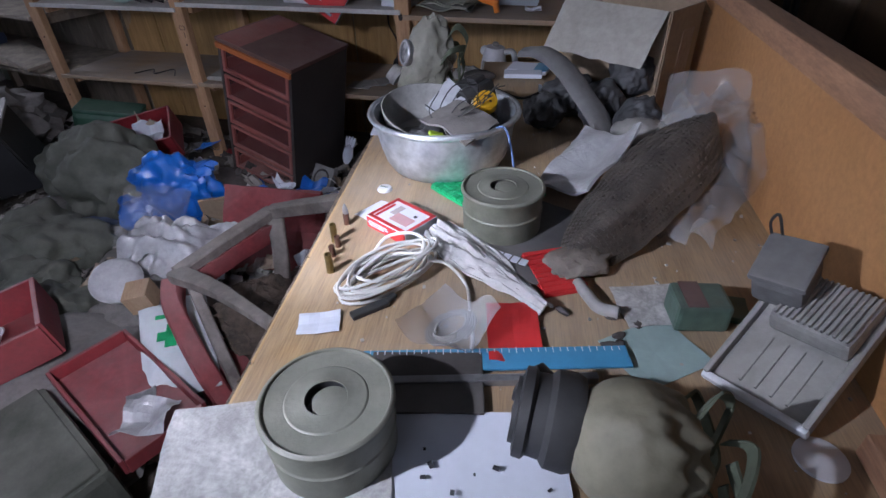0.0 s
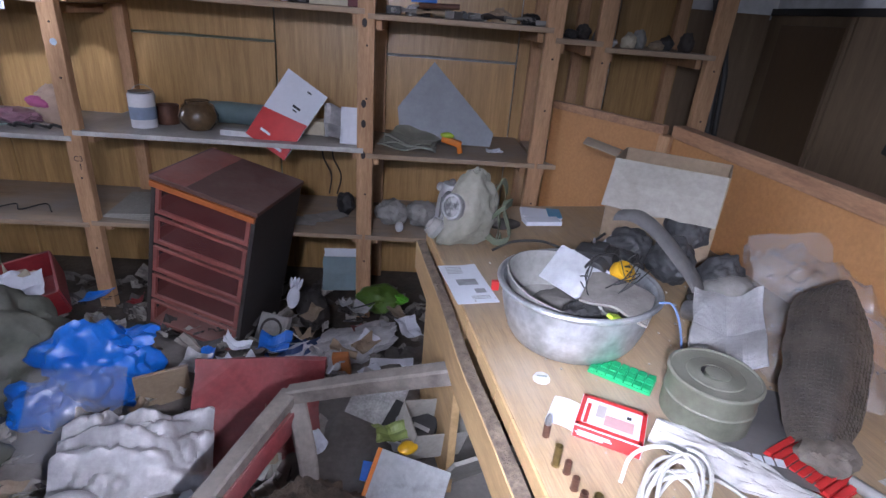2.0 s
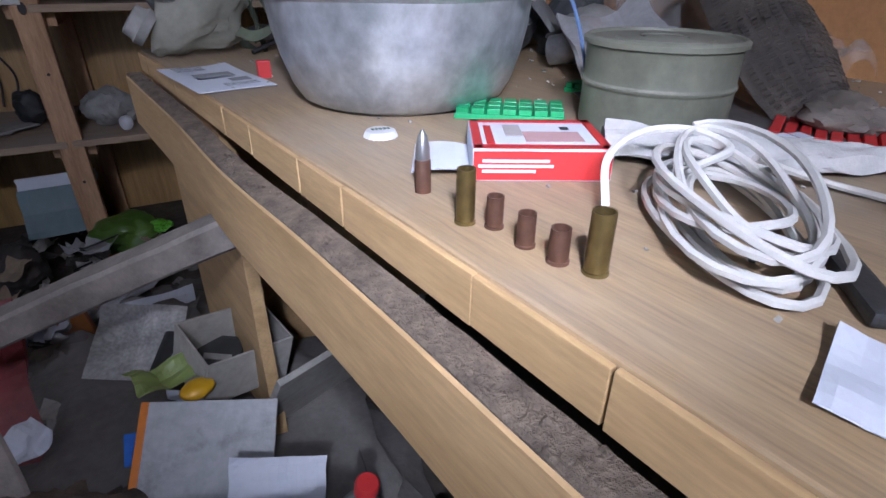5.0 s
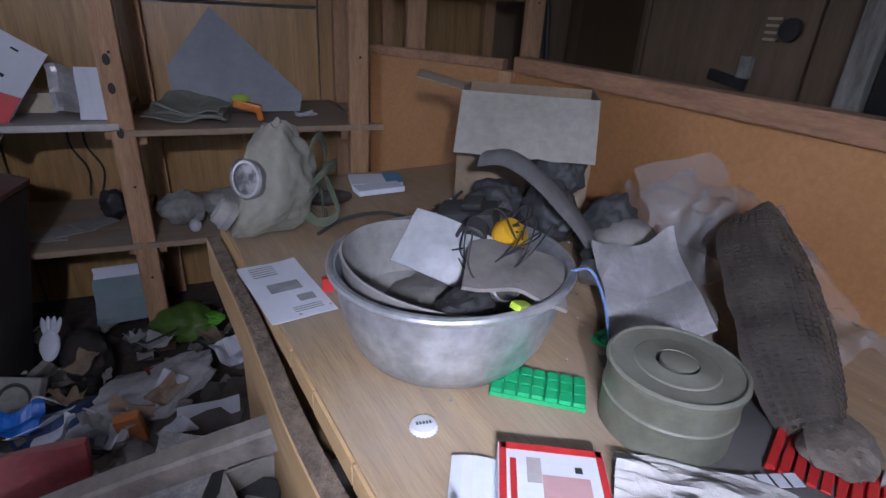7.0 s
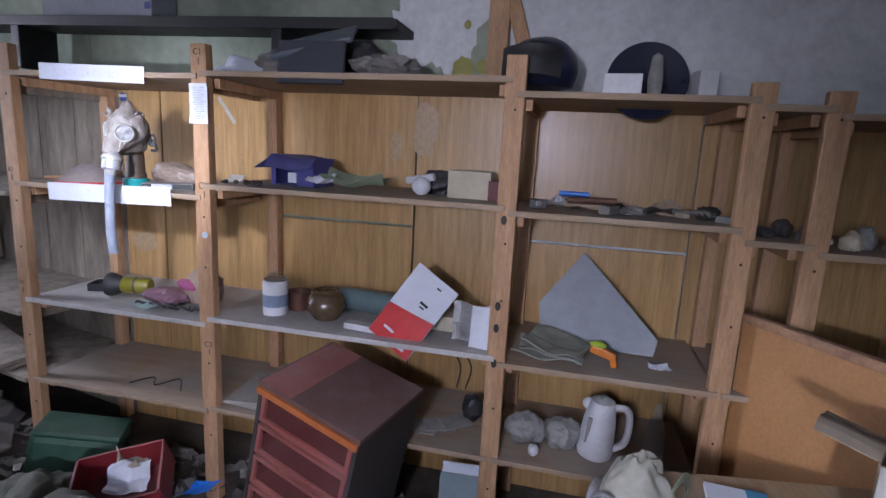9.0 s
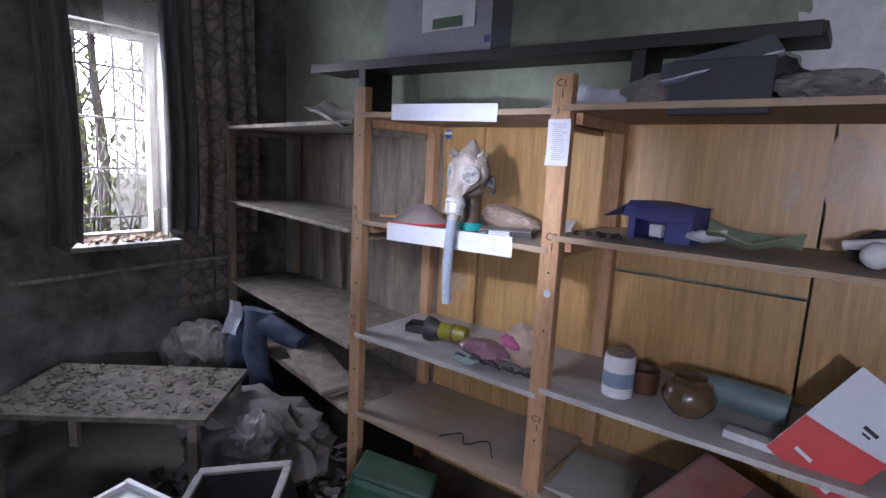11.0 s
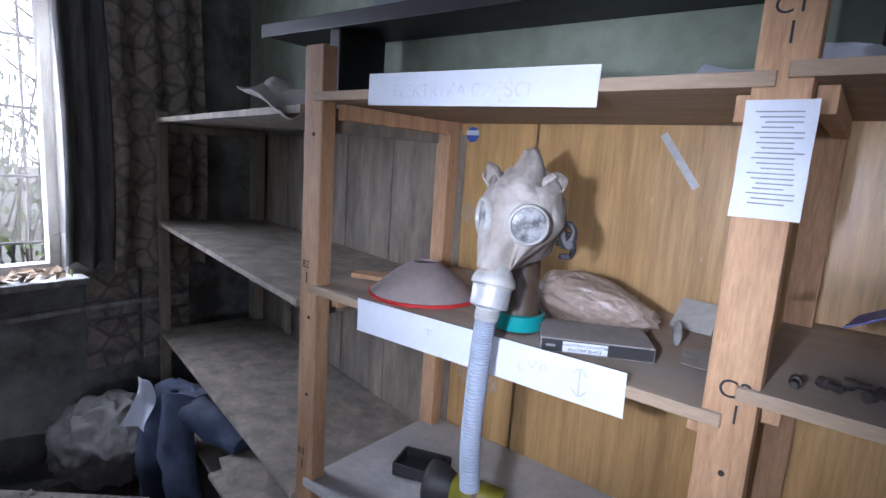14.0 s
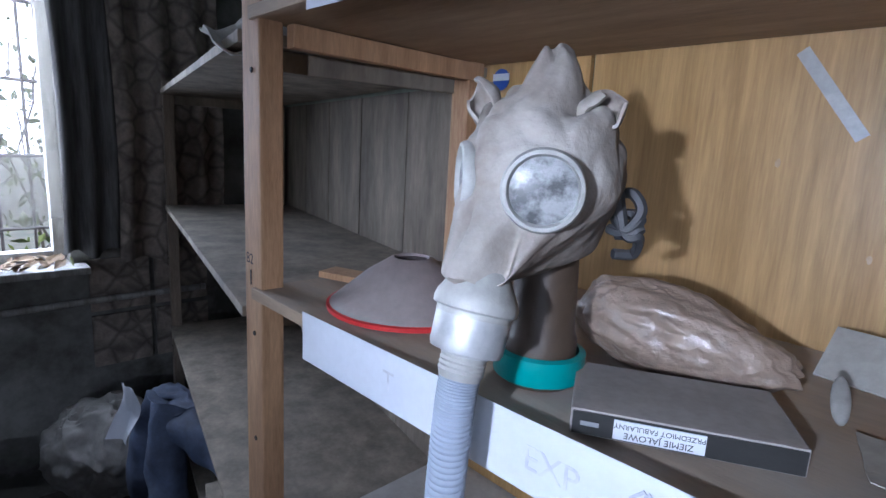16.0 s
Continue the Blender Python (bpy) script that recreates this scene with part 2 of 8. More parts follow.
M_STEEL = mat("dull_steel", (0.40, 0.41, 0.42), (0.28, 0.28, 0.29), 14, 0.4, metal=0.8)
M_GREYP = mat("grey_plastic", (0.29, 0.285, 0.275), (0.17, 0.168, 0.16), 14, 0.6, dust=0.5, dust_c=(0.36, 0.345, 0.32), fine=80)
M_GREYC = mat("grey_cloth", (0.22, 0.205, 0.19), (0.14, 0.13, 0.12), 6, 0.95, bump=0.35)
M_WHITEP = plain("white_plastic", (0.62, 0.63, 0.66), 0.45, bump=0.03, dust=0.15)
M_YELLOW = plain("yellow_plastic", (0.72, 0.40, 0.01), 0.45, bump=0.03)
M_LIME = plain("lime_plastic", (0.35, 0.50, 0.03), 0.45, bump=0.03)
M_ORANGEP = plain("orange_plastic", (0.70, 0.20, 0.01), 0.45, bump=0.03)
M_FRAME = mat("worn_grey_frame", (0.27, 0.235, 0.205), (0.10, 0.08, 0.068), 14, 0.8, bump=0.35, dust=0.45, dust_c=(0.33, 0.31, 0.285), fine=90)
M_CABBROWN = mat("brown_painted_board", (0.13, 0.055, 0.045), (0.085, 0.038, 0.032), 4, 0.65, dust=0.55, dust_c=(0.19, 0.165, 0.155))
M_CABDARK = mat("dark_cabinet_side", (0.035, 0.026, 0.024), (0.02, 0.016, 0.015), 5, 0.7, dust=0.25)
M_CABRED = mat("red_brown_drawer_frame", (0.30, 0.085, 0.065), (0.19, 0.05, 0.04), 6, 0.55, dust=0.7, dust_c=(0.30, 0.20, 0.18))
M_CABEDGE = plain("orange_drawer_edge", (0.42, 0.12, 0.03), 0.5)
M_WINE = mat("smoky_red_film", (0.17, 0.045, 0.045), (0.11, 0.03, 0.03), 5, 0.35, alpha=0.32, dust=0.2)
M_RUBBISH = mat("mixed_rubbish", (0.36, 0.34, 0.31), (0.10, 0.09, 0.08), 3, 0.9, bump=0.3, vary=0.3)
M_LEAF = mat("foliage", (0.16, 0.20, 0.05), (0.09, 0.12, 0.03), 3, 0.6, bump=0)
M_BARK = mat("bark", (0.09, 0.075, 0.06), (0.045, 0.038, 0.03), 10, 0.9, bump=0.5)
M_GROUND = mat("leafy_ground", (0.10, 0.085, 0.05), (0.05, 0.055, 0.025), 4, 0.95, bump=0.4)
M_SKIN = mat("dusty_mauve_enamel", (0.27, 0.215, 0.21), (0.20, 0.155, 0.155), 6, 0.6, dust=0.4)
M_NEWS = mat("newsprint", (0.55, 0.54, 0.52), (0.30, 0.295, 0.285), 18, 0.9, bump=0.12, fine=150, grain=0.7)
M_TEALCARD = plain("pale_teal_card", (0.30, 0.40, 0.38), 0.8)
M_RULER = plain("blue_ruler", (0.07, 0.27, 0.46), 0.4)
M_MAUVE = plain("mauve_film", (0.24, 0.13, 0.17), 0.4, coat=0.3)
M_PINKB = plain("beige_cloth", (0.42, 0.31, 0.24), 0.9, bump=0.3)
M_TORCHY = plain("olive_yellow_plastic", (0.24, 0.22, 0.02), 0.4)
M_NAVY = mat("navy_enamel", (0.015, 0.02, 0.05), (0.01, 0.012, 0.03), 6, 0.3, coat=0.3)


# ---- building helpers ----
def box(bm, c, s, rot=(0, 0, 0), bevel=0.0, jitter=0.0):
    m = Matrix.Translation(c) @ Euler([radians(a) for a in rot]).to_matrix().to_4x4() @ Matrix.Diagonal((*s, 1))
    r = bmesh.ops.create_cube(bm, size=1.0, matrix=m)
    if jitter:
        for v in r["verts"]:
            v.co += Vector((random.uniform(-1, 1), random.uniform(-1, 1), random.uniform(-1, 1))) * jitter
    if bevel:
        es = list({e for v in r["verts"] for e in v.link_edges})
        bmesh.ops.bevel(bm, geom=es, offset=bevel, segments=2, affect="EDGES", profile=0.6)
    return bm


def boxm(c, s, rot=(0, 0, 0), bevel=0.0, jitter=0.0):
    return box(bmesh.new(), c, s, rot, bevel, jitter)


def lathe(bm, prof, seg=32, m=None, sx=1.0, sy=1.0, close=False):
    """Rings of (radius, z) turned round the z axis."""
    rings = []
    for r, z in prof:
        rings.append([bm.verts.new((r * sx * math.cos(2 * math.pi * i / seg), r * sy * math.sin(2 * math.pi * i / seg), z)) for i in range(seg)])
    for a, b in zip(rings, rings[1:]):
        for i in range(seg):
            bm.faces.new((a[i], a[(i + 1) % seg], b[(i + 1) % seg], b[i]))
    if close:
        bm.faces.new(list(reversed(rings[0])))
        bm.faces.new(rings[-1])
    if m is not None:
        bmesh.ops.transform(bm, matrix=m, verts=[v for ring in rings for v in ring])
    return bm


def tube(bm, pts, r, seg=8, closed=False):
    """A round tube along points; r may be a list."""
    pts = [Vector(p) for p in pts]
    n = len(pts)
    rs = r if isinstance(r, (list, tuple)) else [r] * n
    rings, up = [], Vector((0.13, 0.27, 0.95)).normalized()
    for i, p in enumerate(pts):
        d = (pts[(i + 1) % n] - pts[i - 1]) if closed else (pts[min(i + 1, n - 1)] - pts[max(i - 1, 0)])
        d = d.normalized() if d.length > 1e-9 else Vector((0, 0, 1))
        a = up - d * up.dot(d)
        if a.length < 0.05:
            a = Vector((1, 0, 0)) - d * d.x
        a.normalize()
        b = d.cross(a)
        up = a
        rings.append([bm.verts.new(p + (a * math.cos(2 * math.pi * k / seg) + b * math.sin(2 * math.pi * k / seg)) * rs[i]) for k in range(seg)])
    for i in range(n if closed else n - 1):
        a, b = rings[i], rings[(i + 1) % n]
        for k in range(seg):
            bm.faces.new((a[k], a[(k + 1) % seg], b[(k + 1) % seg], b[k]))
    if not closed:
        bm.faces.new(list(reversed(rings[0])))
        bm.faces.new(rings[-1])
    return bm


def smooth_line(pts, k=8):
    """Points of a Catmull-Rom line through pts."""
    P = [Vector(p) for p in pts]
    P = [P[0] * 2 - P[1]] + P + [P[-1] * 2 - P[-2]]
    out = []
    for i in range(1, len(P) - 2):
        for j in range(k):
            t = j / k
            a, b, c, d = P[i - 1], P[i], P[i + 1], P[i + 2]
            out.append(0.5 * ((2 * b) + (c - a) * t + (2 * a - 5 * b + 4 * c - d) * t * t + (3 * b - a - 3 * c + d) * t ** 3))
    out.append(P[-2])
    return out


def sheet(nx, ny, fn, thick=0.002):
    """A sheet with thickness: fn(u, v) gives the place, u and v from 0 to 1."""
    bm = bmesh.new()
    g = [[bm.verts.new(fn(i / nx, j / ny)) for j in range(ny + 1)] for i in range(nx + 1)]
    for i in range(nx):
        for j in range(ny):
            bm.faces.new((g[i][j], g[i + 1][j], g[i + 1][j + 1], g[i][j + 1]))
    bm.normal_update()
    if thick:
        bmesh.ops.solidify(bm, geom=bm.faces[:], thickness=thick)
    return bm


def blob(r, seed=0, amp=0.25, freq=2.0, sub=3, fold=0.0, flat=None):
    """A lumpy closed body with radii r; fold adds sharp creases; flat cuts it level below that height."""
    bm = bmesh.new()
    bmesh.ops.create_icosphere(bm, subdivisions=sub, radius=1.0)
    o = Vector((seed * 7.31, seed * 3.7, seed * 1.93))
    for v in bm.verts:
        d = v.co.normalized()
        k = 1 + amp * noise.noise(d * freq + o) + amp * 0.5 * noise.noise(d * freq * 2.7 + o)
        if fold:
            q = d + 0.35 * Vector((noise.noise(d * 1.7 + o), noise.noise(d * 1.9 - o), noise.noise(d * 1.5 + o * 0.3)))
            q = Vector((q.x * 1.5, q.y * 1.1, q.z * 0.55)) * freq
            k += fold * 0.8 * (0.22 - math.sqrt(noise.noise(q * 1.3 + o * 1.7) ** 2 + 0.006)) + fold * 0.32 * (0.2 - math.sqrt(noise.noise(q * 2.9 + o) ** 2 + 0.004))
        v.co = Vector((d.x * r[0], d.y * r[1], d.z * r[2])) * k
        if flat is not None and v.co.z < flat:
            v.co.z = flat + 0.1 * (v.co.z - flat)
    return bm


def shade(bm, on=True, angle=None):
    for f in bm.faces:
        f.smooth = on
    return bm


def mesh_of(name, bm, material, smooth=False):
    me = bpy.data.meshes.new(name)
    bm.normal_update()
    bmesh.ops.recalc_face_normals(bm, faces=bm.faces[:])
    for f in bm.faces:
        f.smooth = smooth
    if smooth:
        for e in bm.edges:
            if len(e.link_faces) == 2 and e.calc_face_angle(0) > 0.7:
                e.smooth = False
    bm.to_mesh(me)
    bm.free()
    me.materials.append(material)
    return me


def part(name, bm, material, parent, label="", smooth=False, m=None):
    ob = new(name, mesh_of(name, bm, material, smooth))
    ob.parent = parent
    if m is not None:
        ob.matrix_basis = m
    if label:
        ob["label"] = label
    return ob


def thing(name, label, category, m=None, group=""):
    ob = new(name)
    ob.empty_display_size = 0.05
    if m is not None:
        ob.matrix_basis = m
    return tagged(ob, label, category, group)


def single(name, bm, material, label, category, m=None, smooth=False, group="", kind=""):
    ob = new(name, mesh_of(name, bm, material, smooth))
    if m is not None:
        ob.matrix_basis = m
    return tagged(ob, label, category, group, kind)


def setting(name, bm, material, smooth=False):
    return tagged(new(name, mesh_of(name, bm, material, smooth)), kind="structure")


def clipped_wall(name, material, u0, u1, z0, z1, holes, place):
    """A wall of boxes round rectangular holes (ua, ub, za, zb); place(ua, ub, za, zb) gives centre and size."""
    bm = bmesh.new()
    us = sorted({u0, u1, *[h[0] for h in holes], *[h[1] for h in holes]})
    for a, b in zip(us, us[1:]):
        zs = [z0]
        for h in sorted(holes, key=lambda q: q[2]):
            if h[0] < b - 1e-6 and h[1] > a + 1e-6:
                zs += [h[2], h[3]]
        zs.append(z1)
        for za, zb in zip(zs[::2], zs[1::2]):
            if zb - za > 1e-4:
                c, s = place(a, b, za, zb)
                box(bm, c, s)
    return setting(name, bm, material)


# ---- room ----
setting("floor", boxm((-0.75, 1.15, -0.05), (6.1, 5.7, 0.1)), M_FLOOR)
setting("ceiling", boxm((-0.75, 1.15, 2.8), (6.1, 5.7, 0.1)), M_WHITEW)
WX = -3.66
WIN = (2.52, 3.03, 1.0, 2.24)
clipped_wall("wall_west", M_DARKW, -1.7, 4.0, 0, 2.75, [WIN], lambda a, b, c, d: ((WX - 0.11, (a + b) / 2, (c + d) / 2), (0.22, b - a, d - c)))
# the south wall is out of view; its opening is made up for the fill lamp
clipped_wall("wall_south", M_WHITEW, WX, 2.1, 0, 2.75, [(-1.3, 0.5, 0.85, 2.3)], lambda a, b, c, d: (((a + b) / 2, -1.6, (c + d) / 2), (b - a, 0.2, d - c)))
setting("wall_north", boxm((-1.03, 3.7, 1.375), (2.14, 0.16, 2.75)), M_GREENW)
setting("wall_north_corner", boxm((-2.92, 3.86, 1.375), (1.72, 0.16, 2.75), (0, 0, -11)), M_GREENW)
setting("wall_north_white", boxm((1.09, 3.7, 1.375), (2.08, 0.16, 2.75)), M_WHITEW)
setting("wall_east", boxm((2.2, 1.15, 1.375), (0.2, 5.5, 2.75)), M_WHITEW)
panelling = setting("panelling_east", boxm((2.097, 1.7, 0.72), (0.006, 3.8, 1.44)), M_BROWNW)
for ya, yb in [(3.05, 3.6), (2.35, 3.04), (1.6, 2.34), (0.8, 1.59), (-0.2, 0.79)]:
    part("board", boxm((2.082, (ya + yb) / 2, 0.73), (0.02, yb - ya, 1.46), bevel=0.002), M_BROWNW, panelling)
north_panels = setting("panelling_north", boxm((1.86, 3.617, 0.72), (0.46, 0.006, 1.44)), M_BROWNW)
for xa, xb in [(1.64, 1.86), (1.865, 2.06)]:
    part("board", boxm(((xa + xb) / 2, 3.604, 0.73), (xb - xa, 0.02, 1.46), bevel=0.002), M_BROWNW, north_panels)
setting("trim_east", boxm((2.082, 1.7, 1.475), (0.036, 3.8, 0.03), bevel=0.003), M_BLACKW)

# ---- shelving ----
POSTS = {"B": (-1.925, 1.86), "C": (-1.005, 1.86), "D": (0.165, 1.83), "E": (0.89, 1.76), "F": (1.09, 1.74), "G": (1.55, 1.72)}
YF, YB = 3.06, 3.54
shelving = thing("shelving_rack", "long pine-framed storage rack with veneered back panels and dusty shelf boards", "shelf")


def post(x, h, rack, timber=None, knots=()):
    timber = timber or M_POST
    bm = boxm((x, YF, h / 2), (0.066, 0.04, h), bevel=0.004)
    p = part("post", bm, timber, rack, "pine post with nail heads")
    for z in knots:
        part("knot", lathe(bmesh.new(), [(0.013, 0), (0.0115, 0.0016), (0.005, 0.002), (0, 0.0012)], 14, pose(x - 0.006, YF - 0.0195, z, 90, 0, 0), 0.8, 1.3), M_CABDARK, p, "dark burnt knot")
    for z in (0.3, 0.62, 1.02, 1.22, 1.66):
        if z < h:
            part("nail_head", lathe(bmesh.new(), [(0.0045, 0), (0.004, 0.002)], 8, pose(x + 0.004, YF - 0.02, z, 90), close=True), M_IRON, p)
    part("back_post", boxm((x + 0.03, YB - 0.035, h / 2 - 0.03), (0.05, 0.045, h - 0.06), bevel=0.003), timber, rack)


def bay(xa, xb, zs, rack, white=()):
    for i, z in enumerate(zs):
        part("shelf_board", boxm(((xa + xb) / 2, (YF + YB) / 2 - 0.012, z - 0.011), (xb - xa - 0.012, YB - YF + 0.03, 0.02), bevel=0.002), M_WHITEB if i in white else (M_GREYB if 5 in white else M_BOARD), rack)
        for x in (xa + 0.045, xb - 0.045):
            part("batten", boxm((x, (YF + YB) / 2 - 0.01, z - 0.041), (0.024, YB - YF - 0.07, 0.036), bevel=0.002), M_GREYB if 5 in white else M_POST, rack)


def back(xa, xb, z0, z1, mt, rack):
    part("back_panel", boxm(((xa + xb) / 2, YB + 0.012, (z0 + z1) / 2), (xb - xa, 0.012, z1 - z0), bevel=0.0015), mt, rack)


for k, (x, h) in POSTS.items():
    post(x, h, shelving, None, (0.79, 0.92, 1.0, 1.30) if k == "D" else ())
for a, b, zs, wh in [("B", "C", (1.755, 1.305, 0.795, 0.42), (2,)), ("C", "D", (1.765, 1.35, 0.82, 0.43), (2,)), ("D", "E", (1.72, 1.335, 0.80, 0.43), ()), ("E", "F", (1.70, 1.30, 0.80), ()), ("F", "G", (1.68, 1.28, 0.80), ())]:
    bay(POSTS[a][0], POSTS[b][0], zs, shelving, wh)
for xa, xb, z0, z1, mt in [(-1.97, -1.625, 0, 1.75, M_VENEER), (-1.617, -0.99, 0, 1.75, M_VENEER), (-0.985, -0.31, 0, 1.17, M_VENEER), (-0.985, -0.31, 1.182, 1.76, M_VENEER),
                           (-0.302, 0.18, 0, 1.76, M_VENEER), (0.186, 0.84, 0, 1.15, M_VENEER), (0.186, 0.84, 1.162, 1.72, M_VENEER), (0.846, 1.3, 0, 1.7, M_VENEER), (1.306, 1.64, 0, 1.7, M_VENEER)]:
    back(xa, xb, z0, z1, mt, shelving)
# the corner rack, turned a little, beside the window; its local x runs from the far post to the near one
corner_rack = thing("corner_rack", "mouldy grey corner rack with sagging dusty shelf boards", "shelf", pose(-1.935, 3.06, 0, 0, 0, -11.5) @ pose(0, -3.06, 0))
M_POSTG = mat("weathered_pine", (0.30, 0.235, 0.17), (0.17, 0.13, 0.095), 5, 0.8, stretch=(6, 6, 0.8), fine=40, dust=0.3)
post(-1.60, 1.76, corner_rack, M_POSTG)
bay(-1.60, -0.03, (1.73, 1.255, 0.72, 0.40), corner_rack, (4, 5))
for xa, xb in [(-1.6, -1.3), (-1.294, -1.02), (-1.014, -0.72), (-0.714, -0.4), (-0.394, -0.02)]:
    back(xa, xb, 0, 1.7, M_GREYB, corner_rack)
for x in (-1.2, -0.95):
    part("leaning_strip", boxm((x, YB - 0.03, 0.95), (0.05, 0.02, 0.42), (3, 2, 0), bevel=0.003), M_GREYB, corner_rack)

# ---- desk and partition ----
DM = pose(0.645, 0.955, 0, 0, 0, 9.1)      # local x: across the desk towards the partition, local y: along its edge
desk = thing("desk", "old veneered office desk, dusty, its edging coming loose", "desk", DM)
part("desktop", boxm((0.42, 0.65, 0.743), (0.84, 1.50, 0.036), bevel=0.003), M_DESK, desk)
BOW = lambda v: 0.007 * math.exp(-((v - 0.78) / 0.16) ** 2)      # the edging has sprung away in the middle


def edging(x0, x1, z0, z1, material, name, label, ripple=0.0):
    bm = bmesh.new()
    rings = []
    for k in range(61):
        v = -0.10 + 1.50 * k / 60
        dx = -BOW(v) - 0.0012 * noise.noise(Vector((v * 7, 1, 0)))
        dz = ripple * noise.noise(Vector((v * 30, 4, 2)))
        rings.append([bm.verts.new((x + dx, v, z)) for x, z in ((x0, z0), (x0, z1 + dz - 0.002), (x0 + 0.002, z1 + dz), (x1 - 0.001, z1 + dz), (x1, z1 + dz - 0.001), (x1, z0))])
    for a, b in zip(rings, rings[1:]):
        for q in range(6):
            bm.faces.new((a[q], a[(q + 1) % 6], b[(q + 1) % 6], b[q]))
    bm.faces.new(rings[0]), bm.faces.new(list(reversed(rings[-1])))
    return part(name, bm, material, desk, label)


edging(-0.034, -0.006, 0.632, 0.718, M_DESKF, "apron", "loose wooden edging board, sprung away from the desk")
edging(-0.032, -0.007, 0.7182, 0.7222, M_CHIP, "apron_top", "crumbling chipboard edge", 0.0012)
random.seed(4)
bm = bmesh.new()
for k in range(150):
    v = random.uniform(-0.08, 1.36)
    q = random.uniform(0.0012, 0.0042)
    box(bm, (-0.020 - BOW(v) + random.uniform(-0.010, 0.010), v, 0.7232), (q, q * random.uniform(0.7, 1.6), q * 0.8), (random.uniform(0, 50), random.uniform(0, 50), random.uniform(0, 90)))
crumb = part("chip_crumbs", bm, M_CHIP, desk, "crumbs of chipboard on the edging")
crumb["kind"] = "stuff"
yy = -0.095
while yy < 1.36:
    ln = min(random.uniform(0.05, 0.17), 1.395 - yy)
    part("edge_strip", boxm((-0.0018 - random.uniform(0, 0.0012), yy + ln / 2, 0.7425 - random.uniform(0, 0.001)), (0.0045, ln - random.choice((0.0, 0.0, 0.001, 0.004)), 0.0345 - random.uniform(0, 0.003)), (0, 0, random.uniform(-0.08, 0.08)), bevel=0.0008), M_DESKF, desk, "chipped pale wooden edge strip")
    yy += ln
part("side_panel", boxm((0.02, 1.19, 0.357), (0.022, 0.42, 0.714), bevel=0.002), M_DESKF, desk)
part("end_panel", boxm((0.42, 1.385, 0.357), (0.8, 0.02, 0.714), bevel=0.002), M_DESKF, desk)
part("end_panel", boxm((0.42, -0.08, 0.357), (0.8, 0.02, 0.714), bevel=0.002), M_DESKF, desk)
back_table = thing("side_table", "low dusty side table beside the partition", "table", pose(0.93, 2.46, 0, 0, 0, 9.1))
part("tabletop", boxm((0.0, 0.03, 0.742), (0.55, 0.30, 0.022), bevel=0.003), M_DESK, back_table)
for x in (-0.24, 0.24):
    for y in (-0.08, 0.14):
        part("leg", boxm((x, y, 0.365), (0.04, 0.04, 0.73), bevel=0.003), M_POST, back_table)


def run(a, b, za, zb, t, bevel=0.0, lift=0.0):
    """A board between two plan points."""
    a, b = Vector(a), Vector(b)
    d = b - a
    return boxm(((a.x + b.x) / 2, (a.y + b.y) / 2, (za + zb) / 2), (d.length, t, zb - za), (0, 0, math.degrees(math.atan2(d.y, d.x))), bevel)


part_wall = thing("partition", "orange hardboard partition with a pine top rail", "partition")
J, EP, SP = (1.245, 2.63), (0.945, 3.09), (1.54, 0.1)
part("panel", run(SP, J, 0, 1.03, 0.012), M_ORANGE, part_wall)
part("panel", run(J, EP, 0, 1.03, 0.012), M_ORANGE, part_wall)
part("top_rail", run(SP, (1.25, 2.6), 1.03, 1.072, 0.05, 0.004), M_RAIL, part_wall)
part("top_rail", run((1.23, 2.65), EP, 1.03, 1.06, 0.03, 0.004), M_RAIL, part_wall)
part("stud", boxm((1.235, 2.63, 0.5), (0.05, 0.045, 1.06), (0, 0, 30), bevel=0.003), M_POST, part_wall)

ZD = 0.761          # top of the desk


def words(name, text, size, material, parent, m, label=""):
    cu = bpy.data.curves.new(name, "FONT")
    cu.body, cu.size, cu.extrude, cu.align_x, cu.align_y = text, size, 0.00008, "CENTER", "CENTER"
    tmp = bpy.data.objects.new(name, cu)
    me = bpy.data.meshes.new_from_object(tmp)
    bpy.data.objects.remove(tmp)
    me.materials.clear()
    me.materials.append(material)
    ob = new(name, me)
    ob.parent, ob.matrix_basis = parent, m
    if label:
        ob["label"] = label
    return ob


def wave_bag(name, label, category, r, m, material, seed, amp=0.3, fold=0.25, flat=None, sub=4, freq=1.7, group=""):
    return single(name, blob(r, seed, amp, freq, sub, fold, flat), material, label, category, m, smooth=True, group=group)


def page(name, label, w, h, m, material, curl=0.01, seed=1, category="paper", thick=0.0008, group="", n=8):
    o = Vector((seed * 3.1, seed * 1.7, 0))
    bm = sheet(n, n, lambda u, v: Vector(((u - 0.5) * w + 0.02 * w * noise.noise(Vector((v * 3, seed, 1))), (v - 0.5) * h, curl * (1 + noise.noise(Vector((u * 2.2, v * 2.2, 0)) + o)) * (0.3 + abs(u - 0.5) + abs(v - 0.5)))), thick)
    return single(name, bm, material, label, category, m, group=group)


def bars(parent, rows, material, m=None):
    """Plain bars of print: rows of (x, y, width, height) on a local z plane."""
    bm = bmesh.new()
    for x, y, w, h in rows:
        box(bm, (x, y, 0), (w, h, 0.0006))
    return part("print", bm, material, parent, m=m)


